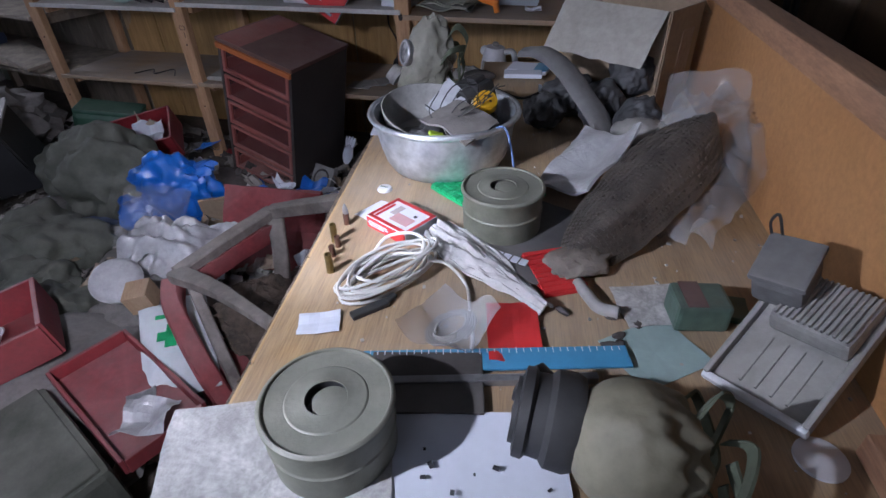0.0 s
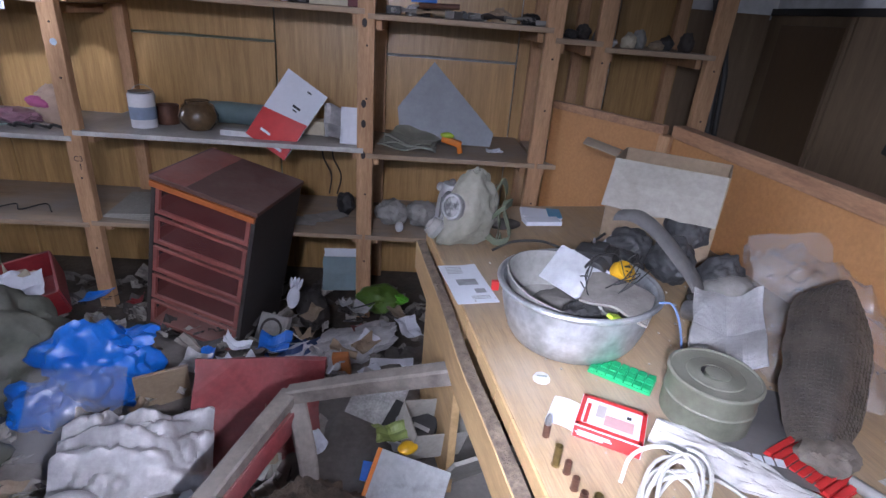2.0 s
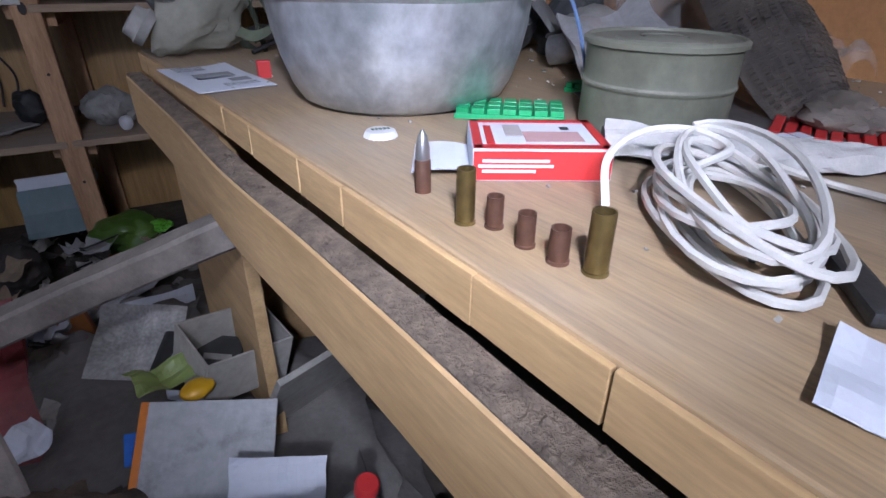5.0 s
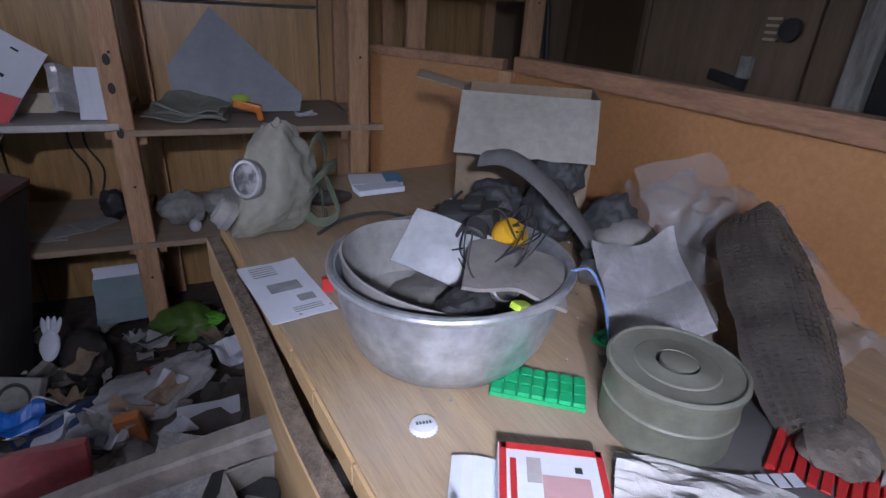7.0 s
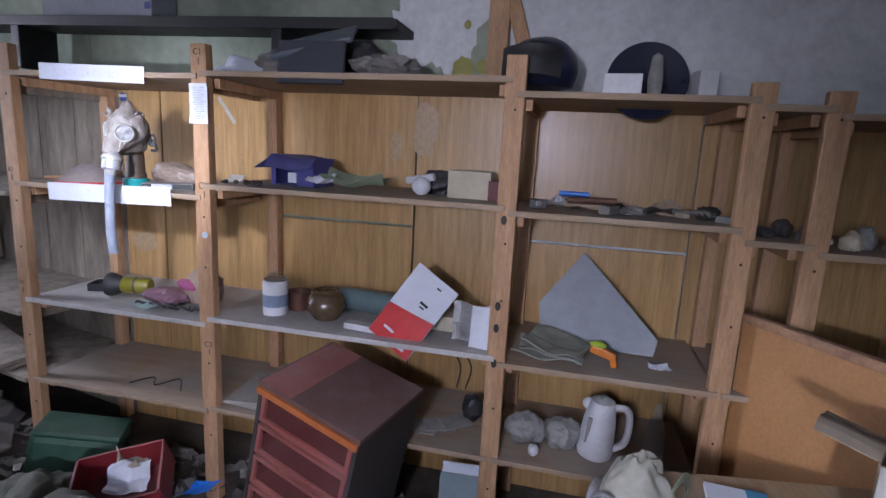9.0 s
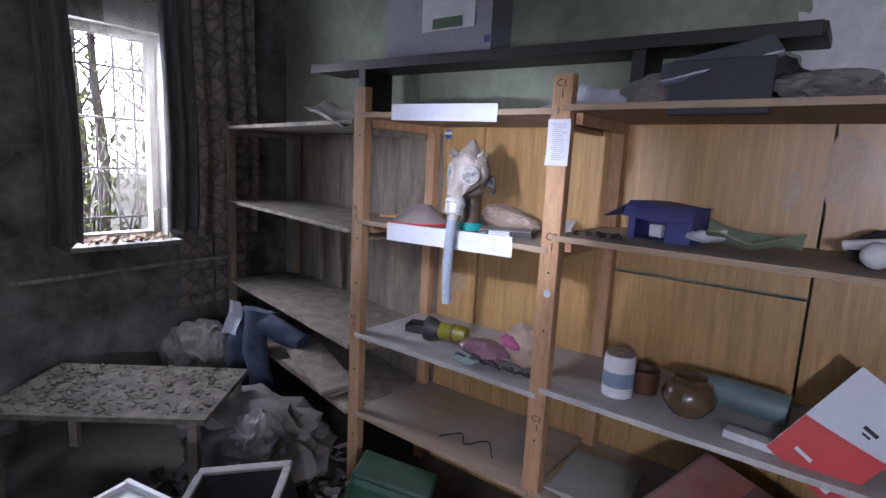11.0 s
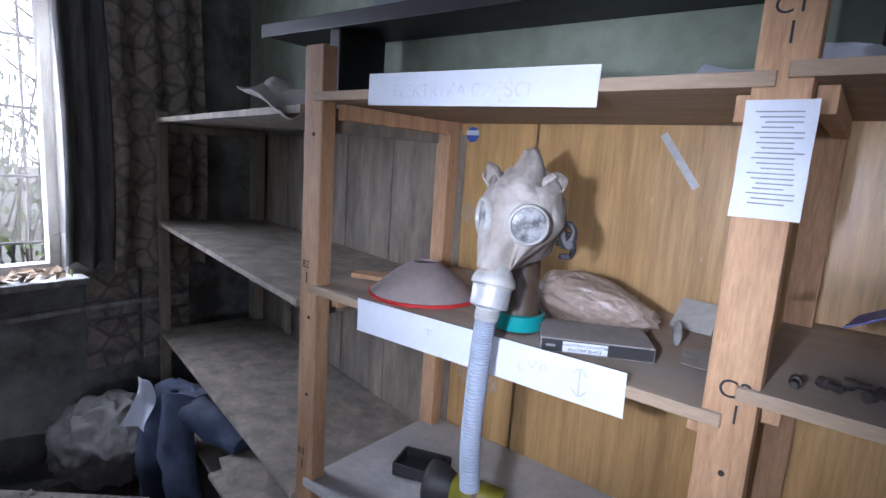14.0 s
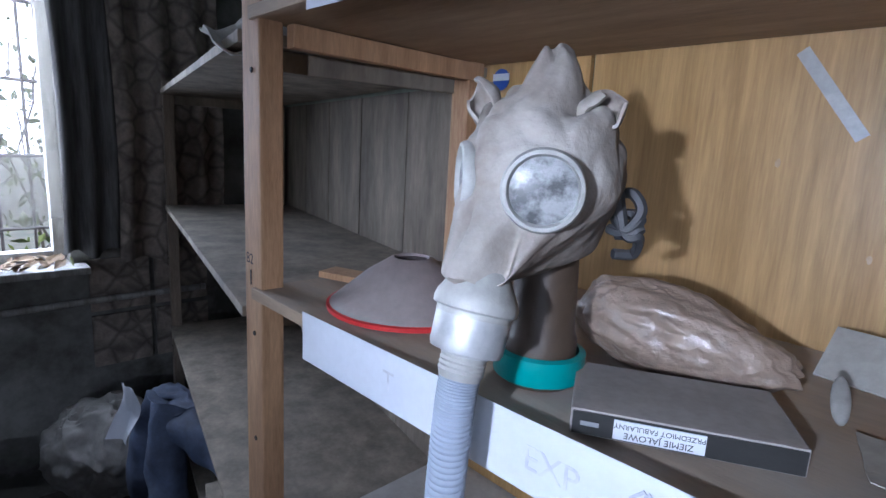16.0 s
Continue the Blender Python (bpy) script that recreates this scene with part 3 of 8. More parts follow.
# ---- on the desk ----
def canister(label, x, y, turn, lean=0):
    t = thing("filter_canister", label, "canister", pose(x, y, ZD, lean, 0, turn), "filter canisters")
    R = 0.074
    prof = [(0.0, 0.001), (R - 0.006, 0.0), (R - 0.003, 0.003), (R - 0.0025, 0.005), (R - 0.0025, 0.040), (R - 0.0023, 0.0415), (R - 0.0008, 0.043), (R - 0.0008, 0.045), (R - 0.0023, 0.0465), (R - 0.0025, 0.048), (R - 0.0025, 0.0765), (R - 0.002, 0.078), (R + 0.0012, 0.0795), (R + 0.0012, 0.084), (R - 0.001, 0.086)]
    part("body", lathe(bmesh.new(), prof, 48), M_OLIVE, t, smooth=True)
    lid = [(R - 0.001, 0.086), (R - 0.003, 0.0868), (R - 0.0042, 0.0862), (R - 0.0046, 0.0835), (R - 0.007, 0.0832), (0.0462, 0.0832), (0.0448, 0.0846), (0.0436, 0.0848), (0.0255, 0.0848), (0.0243, 0.0856), (0.0233, 0.0856), (0.023, 0.0845)]
    part("lid", lathe(bmesh.new(), lid, 48), M_OLIVE, t, smooth=True)
    part("hole", lathe(bmesh.new(), [(0.023, 0.0845), (0.023, 0.072), (0.0, 0.072)], 32), M_BLACK, t)
    part("plug", lathe(bmesh.new(), [(0.021, 0.074), (0.0205, 0.0838), (0.019, 0.0846), (0.0, 0.0848)], 32, pose(0.0055, -0.004, 0)), M_OLIVE, t, smooth=True)
    return t


canister("dented olive metal filter canister with a plugged centre hole", 0.785, 1.045, 20, 0)
canister("dusty olive metal filter canister standing by the basin", 0.885, 1.553, 60)

# aluminium basin, heaped with odds and ends
basin = thing("metal_basin", "dented aluminium wash basin heaped with odds and ends", "basin", pose(0.712, 1.785, ZD, 0, 0, 15) @ Matrix.Diagonal((0.96, 0.96, 0.92, 1)))
prof = [(0.0, 0.004), (0.112, 0.0), (0.128, 0.008), (0.140, 0.028), (0.150, 0.06), (0.156, 0.09), (0.160, 0.122), (0.168, 0.127), (0.172, 0.133), (0.168, 0.139), (0.160, 0.138), (0.154, 0.124), (0.150, 0.09), (0.142, 0.05), (0.120, 0.016), (0.0, 0.010)]
bm = lathe(bmesh.new(), prof, 64, sx=1.0, sy=0.94)
for v in bm.verts:
    v.co *= 1 + 0.012 * noise.noise(v.co * 14)
part("bowl", bm, M_ALU, basin, smooth=True)
rim_pts = [(0.168 * math.cos(a), 0.158 * math.sin(a), 0.1365 + 0.0015 * math.sin(3 * a)) for a in [2 * math.pi * k / 64 for k in range(64)]]
part("rim", tube(bmesh.new(), rim_pts, 0.0052, 8, closed=True), M_ALU, basin, "rolled rim", True)
BZ = ZD


def curved_plate(w, h, bend, thick=0.004, seed=1):
    return sheet(14, 8, lambda u, v: Vector(((u - 0.5) * w, (v - 0.5) * h, bend * (0.25 - (u - 0.5) ** 2) * 4 + 0.006 * noise.noise(Vector((u * 3, v * 3, seed))))), thick)


def in_basin(right, rear, z):
    """A place in the basin, by its distance to the right and to the rear of the middle as seen from the desk edge."""
    return (0.712 + 0.91 * right + 0.41 * rear, 1.785 - 0.41 * right + 0.91 * rear, z)


tub = [(0, 0), (0.085, 0), (0.097, 0.006), (0.116, 0.055), (0.122, 0.082), (0.119, 0.083), (0.112, 0.055), (0.093, 0.010), (0, 0.006)]
single("plastic_tub", lathe(bmesh.new(), tub, 48, None, 1.12, 0.9), M_GREYP, "shallow dusty grey plastic tub nested in the basin", "tub", pose(*in_basin(-0.022, 0.0, ZD + 0.042), 6, 8, -24), smooth=True)
single("metal_shield", curved_plate(0.165, 0.085, 0.018), mat("pale_grey_sheet", (0.46, 0.48, 0.52), (0.33, 0.345, 0.37), 6, 0.5, bump=0.08, dust=0.25), "pale grey plastic sheet leaning inside the basin", "plastic sheet", pose(*in_basin(0.005, 0.035, 0.872), 48, 14, -42), smooth=True)
single("folded_cloth", curved_plate(0.125, 0.10, 0.010, 0.005, 9), M_GREYC, "stiff brownish grey cloth sheet across the basin", "cloth", pose(*in_basin(0.078, -0.045, 0.893), 8, 8, -28), smooth=True)
single("grey_sleeve", lathe(bmesh.new(), [(0.014, 0), (0.019, 0.002), (0.020, 0.05), (0.017, 0.052), (0.015, 0.004)], 24), M_GREYP, "short grey plastic pipe end in the basin", "pipe", pose(*in_basin(0.055, -0.01, 0.872), 80, 0, -8), smooth=True)
oldcam = thing("old_camera", "dusty black camera with a stub lens lying in the basin", "camera", pose(*in_basin(0.02, 0.088, 0.905), 12, -8, -40))
part("body", boxm((0, 0, 0), (0.085, 0.045, 0.052), bevel=0.007), M_BLACK, oldcam)
part("lens", lathe(bmesh.new(), [(0.021, 0), (0.022, 0.028), (0.018, 0.030), (0.015, 0.022), (0, 0.021)], 28, pose(0.015, -0.022, 0.002, 90)), M_BLACK, oldcam, smooth=True)
part("finder", boxm((0.01, 0, 0.031), (0.03, 0.03, 0.012), bevel=0.004), M_BLACK, oldcam)
single("dark_lump", blob((0.042, 0.034, 0.028), 9, 0.25, 2, 4, 0.15), M_BLACK, "black crumpled rubber piece in the basin", "rubber piece", pose(*in_basin(0.02, -0.075, 0.853), 0, 10, 30), smooth=True)
yel = thing("toy_gauge", "small yellow plastic dial with dark marks", "dial", pose(*in_basin(0.068, 0.052, 0.893), 40, 10, 20))
part("case", lathe(bmesh.new(), [(0.0, 0), (0.022, 0.002), (0.026, 0.012), (0.022, 0.028), (0.0, 0.032)], 24), M_YELLOW, yel, smooth=True)
bars(yel, [(0, 0.006, 0.016, 0.004), (-0.005, -0.004, 0.006, 0.003), (0.006, -0.005, 0.005, 0.004)], M_INK, pose(0, 0, 0.0325))
single("rubble_fill", blob((0.11, 0.105, 0.035), 12, 0.2, 3, 4, 0.2), M_GREYC, "dusty rag lying in the bottom of the basin", "rag", pose(0.715, 1.785, 0.808), smooth=True)
for i in range(6):
    a = i * 1.05
    pts = [(0.74 + 0.05 * math.cos(a + k * 0.9) + 0.01 * k, 1.76 + 0.05 * math.sin(a * 1.7 + k * 0.8), 0.915 + 0.03 * math.sin(k * 1.3 + i)) for k in range(6)]
    single("thin_wire", tube(bmesh.new(), smooth_line(pts, 6), 0.0012, 5), M_BLACK, "thin black tangled wire over the basin", "wire", smooth=True, group="wires in the basin")
single("blue_cable", tube(bmesh.new(), smooth_line([(0.842, 1.705, 0.890), (0.862, 1.692, 0.893), (0.880, 1.675, 0.85), (0.895, 1.655, 0.766)], 8), 0.0022, 6), plain("blue_wire", (0.12, 0.2, 0.4), 0.5), "thin blue cable hanging over the basin rim", "cable", smooth=True)
single("lime_tag", boxm((0, 0, 0), (0.03, 0.014, 0.008), bevel=0.002), M_LIME, "small lime green plastic tag in the basin", "tag", pose(0.735, 1.645, 0.89, 10, 20, 30))
single("red_clip", boxm((0, 0, 0.012), (0.018, 0.012, 0.024), bevel=0.002), M_REDMAT, "small red plastic clip by the basin", "clip", pose(0.578, 1.968, ZD))


def gas_mask(name, label, m, mat_face, seed, size, snout, straps=True, black=False, eyes=True, lump=1.0):
    """A slumped gas mask: face, two eyepieces, valve and straps. Local -y is its front."""
    t = thing(name, label, "gas mask", m, "gas masks")
    bm = bmesh.new()
    bmesh.ops.create_icosphere(bm, subdivisions=5, radius=1.0)
    o = Vector((seed * 2.3, seed, 0))
    for v in bm.verts:
        d = v.co.normalized()
        w, dp, h = size
        k = 1 + lump * (0.10 * noise.noise(d * 2.0 + o) + 0.07 * (abs(noise.noise(d * 3.5 + o)) - 0.2) + 0.025 * noise.noise(d * 9 + o))
        p = Vector((d.x * w, d.y * dp, d.z * h)) * k
        low = max(0.0, -d.z)
        p.x *= 1 - 0.42 * low
        up = max(0.0, d.z)
        p.z += lump * 0.22 * h * up ** 5 * (0.6 + noise.noise(d * 4 + o))
        p.x *= 1 - 0.22 * up * up
        p.y += -snout * low * low * (1 if d.y < 0.5 else 0.2)
        p.y += 0.02 * max(0, d.y) * noise.noise(d * 4 + o)
        v.co = p
    part("face", bm, mat_face, t, smooth=True)
    w, dp, h = size
    for sx in (-1, 1) if eyes else ():
        em = pose(sx * w * 0.55, -dp * 0.80, h * 0.08, 90, 0, sx * 36)
        e = part("eyepiece", lathe(bmesh.new(), [(0.034, -0.02), (0.036, 0.0), (0.037, 0.007), (0.034, 0.011), (0.029, 0.011), (0.028, 0.007)], 32), M_STEEL if not black else M_BLACK, t, "metal eyepiece ring", True, em)
        part("lens", lathe(bmesh.new(), [(0.0285, 0.007), (0.02, 0.0085), (0.0, 0.009)], 32), M_GLASSY, e, "scratched cloudy lens", True)
    if straps:
        for i in range(5):
            a = i * 1.2 + seed
            pts = [(w * 0.8 * math.cos(a), dp * 0.6 + 0.01, h * 0.6 * math.sin(a)), (w * 1.1 * math.cos(a + 0.3), dp * 1.1, h * 0.9 * math.sin(a + 0.4)), (w * 0.8 * math.cos(a + 1.1), dp * 1.5, h * 0.8 * math.sin(a + 0.9) - 0.02), (w * 0.3 * math.cos(a + 2), dp * 1.3, h * 0.5 * math.sin(a + 2) - 0.02)]
            L = smooth_line(pts, 8)
            bm = bmesh.new()
            vs = [(bm.verts.new(p + Vector((0, 0, 0.009))), bm.verts.new(p - Vector((0, 0.003, 0.009)))) for p in L]
            for q, r_ in zip(vs, vs[1:]):
                bm.faces.new((q[0], r_[0], r_[1], q[1]))
            bm.normal_update()
            bmesh.ops.solidify(bm, geom=bm.faces[:], thickness=0.003)
            part("strap", bm, M_STRAP, t, "green webbing strap", True)
    return t


# the mask lying at the near end of the desk: black filter head towards the canister
m1 = gas_mask("gas_mask", "olive rubber gas mask lying on its side on the desk", pose(1.108, 1.085, ZD + 0.062, 0, 20, -86), M_RUBBERO, 2, (0.072, 0.068, 0.066), 0.0, black=True, eyes=False, lump=0.3)
fm = thing("mask_filter", "black twin rubber valve head of a gas mask", "mask filter", pose(1.022, 1.10, ZD + 0.06, 0, -86, 0))
part("drum", lathe(bmesh.new(), [(0.0, -0.03), (0.05, -0.03), (0.054, -0.02), (0.053, 0.0), (0.046, 0.006), (0.045, 0.02), (0.05, 0.024), (0.049, 0.034), (0.04, 0.036), (0.036, 0.03), (0.0, 0.03)], 40), M_BLACK, fm, smooth=True)
part("side_valve", lathe(bmesh.new(), [(0.0, 0), (0.027, 0), (0.029, 0.03), (0.022, 0.034), (0.02, 0.028), (0.0, 0.028)], 32, pose(-0.02, 0.04, 0.005, -30, 10, 0)), M_BLACK, fm, smooth=True)
m2 = gas_mask("gas_mask", "dusty grey-olive gas mask slumped on the far desk corner", pose(0.535, 2.24, ZD + 0.098, -6, -14, -84), mat("pale_olive_rubber", (0.27, 0.265, 0.22), (0.18, 0.175, 0.14), 6, 0.7, bump=0.12, dust=0.4, dust_c=(0.33, 0.32, 0.28)), 5, (0.07, 0.07, 0.105), 0.065)
part("valve", lathe(bmesh.new(), [(0.0, 0), (0.029, 0), (0.031, 0.014), (0.027, 0.018), (0.025, 0.032), (0.021, 0.034), (0.019, 0.022), (0.0, 0.022)], 32, pose(0, -0.082, -0.066, 58, 0, 0)), M_GREYP, m2, "grey plastic valve", True)

# cardboard box beside the partition
cb = thing("cardboard_box", "open torn cardboard box with a pale flap folded down", "box", pose(1.085, 2.255, ZD, 0, 0, -31))
w, d, h = 0.285, 0.17, 0.27
for c, s in (((0, -d / 2, h / 2), (w, 0.004, h)), ((0, d / 2, h / 2), (w, 0.004, h)), ((-w / 2, 0, h / 2), (0.004, d - 0.008, h)), ((w / 2, 0, h / 2), (0.004, d - 0.008, h)), ((0, 0, 0.003), (w - 0.01, d - 0.01, 0.004))):
    part("side", boxm(c, s), M_CARD, cb)
part("front_flap", sheet(10, 6, lambda u, v: Vector(((u - 0.5) * w * 0.98, -d / 2 - 0.006 - 0.085 * v + 0.005 * noise.noise(Vector((u * 4, v * 3, 2))), h - 0.095 * v - 0.015 * v * v + 0.006 * v * noise.noise(Vector((u * 9, 3, 1))))), 0.003), M_CARDG, cb, "pale grey folded flap")
part("end_flap", sheet(6, 4, lambda u, v: Vector((-w / 2 - 0.10 * v, (u - 0.5) * d * 0.8, h + 0.02 * v + 0.01 * math.sin(u * 5))), 0.003), M_CARD, cb)
part("back_flap", sheet(8, 4, lambda u, v: Vector(((u - 0.5) * w, d / 2 + 0.05 * v, h - 0.035 * v)), 0.003), M_CARD, cb)
part("tape", boxm((w / 2 + 0.003, 0.02, h * 0.55), (0.001, 0.06, h * 0.5)), M_BROWNF, cb)

M_GEAR = mat("charcoal_rubber", (0.058, 0.060, 0.066), (0.025, 0.026, 0.029), 9, 0.6, bump=0.2, dust=0.35, dust_c=(0.17, 0.17, 0.17))
# black gear heaped against the box
for i, (x, y, z, r, s) in enumerate([(0.96, 2.14, 0.055, (0.07, 0.06, 0.055), 1), (1.04, 2.06, 0.06, (0.075, 0.055, 0.06), 2), (1.10, 2.13, 0.12, (0.06, 0.05, 0.06), 3), (0.90, 2.03, 0.045, (0.05, 0.045, 0.045), 4), (1.12, 1.98, 0.05, (0.06, 0.07, 0.05), 6)]):
    single("black_gear", blob(r, s * 3, 0.22, 1.6, 5, 0.10), M_GEAR, "dusty black rubber and plastic gear in a heap", "gear", pose(x, y, ZD + z, 10 * s, 5, 40 * s), smooth=True, group="black gear heap")
pts = smooth_line([(0.855, 2.0, 0.955), (0.90, 1.995, 0.955), (0.95, 1.98, 0.925), (1.0, 1.955, 0.875), (1.04, 1.94, 0.83), (1.055, 1.92, 0.80)], 6)
bm = bmesh.new()
vs = [[bm.verts.new(p + Vector((0.022 * c, 0.02 * c, 0.012 * s_))) for c, s_ in ((-1, -0.5), (-0.85, 0.5), (-0.4, 1.1), (0.4, 1.1), (0.85, 0.5), (1, -0.5))] for p in pts]
for q, r_ in zip(vs, vs[1:]):
    for k in range(6):
        bm.faces.new((q[k], q[(k + 1) % 6], r_[(k + 1) % 6], r_[k]))
bm.faces.new(vs[0]), bm.faces.new(list(reversed(vs[-1])))
M_DARKSTRAP = mat("dark_grey_rubber", (0.13, 0.13, 0.132), (0.07, 0.07, 0.072), 12, 0.7, bump=0.2, dust=0.5)
single("rubber_strap", bm, M_DARKSTRAP, "broad dark grey rubber band curving over the black gear", "strap", smooth=True)
single("steel_cup", lathe(bmesh.new(), [(0, 0), (0.022, 0), (0.024, 0.05), (0.022, 0.05), (0.02, 0.004), (0, 0.004)], 24), M_STEEL, "small dented steel cup lying on its side", "cup", pose(1.0, 1.87, ZD + 0.026, 80, 0, 30), smooth=True)
single("grey_hat", blob((0.065, 0.05, 0.035), 14, 0.12, 1.4, 4, 0.1, flat=-0.02), M_GREYP, "dusty grey hat beside the plastic bag", "hat", pose(1.13, 1.93, ZD + 0.05), smooth=True)
pouch = thing("zip_pouch", "black and lime pouch with a yellow edge", "pouch", pose(1.085, 1.885, ZD + 0.03, 12, 8, -12))
part("body", blob((0.075, 0.035, 0.018), 16, 0.12, 1.5, 3), M_BLACK, pouch, smooth=True)
part("edge", boxm((0, -0.03, 0.006), (0.13, 0.008, 0.008), bevel=0.002), M_LIME, pouch, "lime yellow edge")
page("foil_packet", "crinkled silvery white foil packet", 0.13, 0.22, pose(1.03, 1.755, ZD + 0.028, 12, -10, -28), M_FILMW, 0.03, 4, "packet", 0.006, n=14)
M_BROWNCRUST = mat("brown_crust", (0.19, 0.155, 0.125), (0.09, 0.07, 0.055), 14, 0.8, bump=0.5, dust=0.3)
# textured mat in a clear plastic bag, leaning to the partition
MX = Vector((0.19, 0.27, 0.125)).normalized()
MY = Vector((0.80, -0.45, -0.20))
MZ = MX.cross(MY).normalized()
MY = MZ.cross(MX)
MATM = Matrix.Translation((1.125, 1.605, ZD + 0.082)) @ Matrix((MX, MY, MZ)).transposed().to_4x4()
MATM = MATM if MZ.z > 0 else MATM @ pose(0, 0, 0, 180)
rind = thing("mesh_mat", "dark crusted rubber mesh mat curled like a roof tile", "mat", MATM)
def tile_edge(u):
    return (0.125 + 0.045 * u) * math.sqrt(max(0.06, 1 - abs(2 * u - 1) ** 3.2))
part("rubber", sheet(34, 20, lambda u, v: Vector(((u - 0.5) * 0.40, (v - 0.5) * tile_edge(u) + 0.004 * noise.noise(Vector((u * 9, v * 2, 5))), 0.05 * math.sin(v * 3.14) + 0.012 * math.sin(u * 3.1) + 0.004 * noise.noise(Vector((u * 16, v * 9, 1))) - 0.025)), 0.009), M_MESH, rind, smooth=True)
bm = bmesh.new()
for a in range(44):
    for b in range(15):
        u, v = 0.05 + 0.9 * a / 43, 0.06 + 0.88 * b / 14
        s = 0.0026
        box(bm, ((u - 0.5) * 0.40, (v - 0.5) * tile_edge(u), 0.05 * math.sin(v * 3.14) + 0.012 * math.sin(u * 3.1) - 0.0245 + 0.003 * noise.noise(Vector((u * 30, v * 20, 2)))), (0.0052, s * 2.2, s), (math.degrees(math.atan2(0.157 * math.cos(v * 3.14), tile_edge(u))), 0, 0))
part("mesh_grain", bm, M_MESH, rind, "crusty raised mesh")
bm = sheet(44, 30, lambda u, v: Vector(((u - 0.5) * 0.48, (v - 0.5) * 0.27, 0.07 * math.sin(v * 3.1) * math.sin(u * 3.1) + 0.06 * abs(noise.noise(Vector((u * 6, v * 6, 3)))) + 0.035 * abs(noise.noise(Vector((u * 14, v * 12, 7)))))), 0.0)
single("plastic_bag", bm, M_FILM, "crumpled clear plastic bag round the mesh mat", "plastic bag", pose(1.24, 1.80, ZD + 0.05, -12, -14, 62), smooth=True)
bm = sheet(16, 14, lambda u, v: Vector(((u - 0.5) * 0.24, (v - 0.5) * 0.30, 0.05 * math.sin(v * 3.1) + 0.05 * abs(noise.noise(Vector((u * 4, v * 4, 13)))))), 0.0)
single("plastic_bag", bm, M_FILM, "crumpled clear plastic bag against the partition", "plastic bag", pose(1.315, 1.90, ZD + 0.07, 0, -50, 84), smooth=True)
single("rubber_flap", blob((0.055, 0.04, 0.02), 22, 0.25, 1.7, 4, 0.2), M_BROWNCRUST, "brown rubbery end of the mesh mat", "rubber piece", pose(1.035, 1.455, ZD + 0.018, 0, 0, 40), smooth=True)

# ribbed grey dustpan with a black box on it
pan = thing("dustpan", "dusty grey ribbed plastic dustpan with a pale chipped rim", "dustpan", pose(1.306, 1.290, ZD + 0.048, 27, -8, -40.5) @ Matrix.Diagonal((0.86, 0.86, 0.86, 1)))
part("tray", boxm((0, 0, 0.0), (0.135, 0.205, 0.010), bevel=0.004), M_GREYP, pan)
for sx in (-1, 1):
    part("rim", boxm((sx * 0.0705, 0, 0.007), (0.010, 0.212, 0.024), bevel=0.004), M_GREYP, pan)
part("rim", boxm((0, -0.107, 0.004), (0.15, 0.012, 0.022), bevel=0.004), M_WHITEP, pan, "pale chipped rim")
part("hood", boxm((0.012, 0.055, 0.026), (0.108, 0.10, 0.036), (-8, 0, 0), bevel=0.010), M_GREYP, pan)
for i in range(13):
    part("rib", boxm((-0.034 + i * 0.0077, 0.058, 0.0455), (0.0042, 0.09, 0.006), (-8, 0, 0), bevel=0.0015), M_GREYP, pan)
for i in range(4):
    part("floor_rib", boxm((-0.03 + i * 0.022, -0.045, 0.006), (0.004, 0.085, 0.004), (0, 0, 0), bevel=0.001), M_GREYP, pan)
bx = thing("black_case", "small black plastic case with a wire loop", "case", pose(1.285, 1.345, ZD + 0.118, 24, -8, -30))
part("body", boxm((0, 0, 0.0), (0.062, 0.072, 0.05), bevel=0.012), M_DARKSTRAP, bx)
part("lid", boxm((0, 0, 0.028), (0.065, 0.075, 0.010), bevel=0.004), M_DARKSTRAP, bx)
part("wire_loop", tube(bmesh.new(), smooth_line([(-0.026, 0.03, 0.02), (-0.034, 0.04, 0.045), (-0.026, 0.045, 0.058), (-0.018, 0.035, 0.03)], 6), 0.002, 6), M_BLACK, bx, smooth=True)
tin = thing("tea_tin", "small dented green and silver tin box", "tin", pose(1.205, 1.372, ZD, 0, 0, 12))
part("body", boxm((0, 0, 0.024), (0.075, 0.058, 0.046), bevel=0.006), mat("green_tin", (0.10, 0.17, 0.13), (0.06, 0.10, 0.08), 8, 0.5, metal=0.3, dust=0.3), tin)
part("label", boxm((-0.012, 0, 0.0478), (0.028, 0.056, 0.001)), M_CABBROWN, tin, "brown label")
single("green_mat", boxm((0, 0, 0.006), (0.06, 0.05, 0.012), bevel=0.002), M_DKGREEN, "dark green rubber piece behind the tin", "rubber mat", pose(1.25, 1.40, ZD))


def grip_mat(name, label, w, h, nx, ny, material, m):
    t = thing(name, label, "rubber mat", m)
    part("sheet", boxm((0, 0, 0.003), (w, h, 0.006), bevel=0.001), material, t)
    for i in range(nx):
        for j in range(ny):
            part("stud", boxm(((i + 0.5) / nx * w - w / 2, (j + 0.5) / ny * h - h / 2, 0.0085), (w / nx - 0.003, h / ny - 0.003, 0.006), bevel=0.001), material, t)
    return t


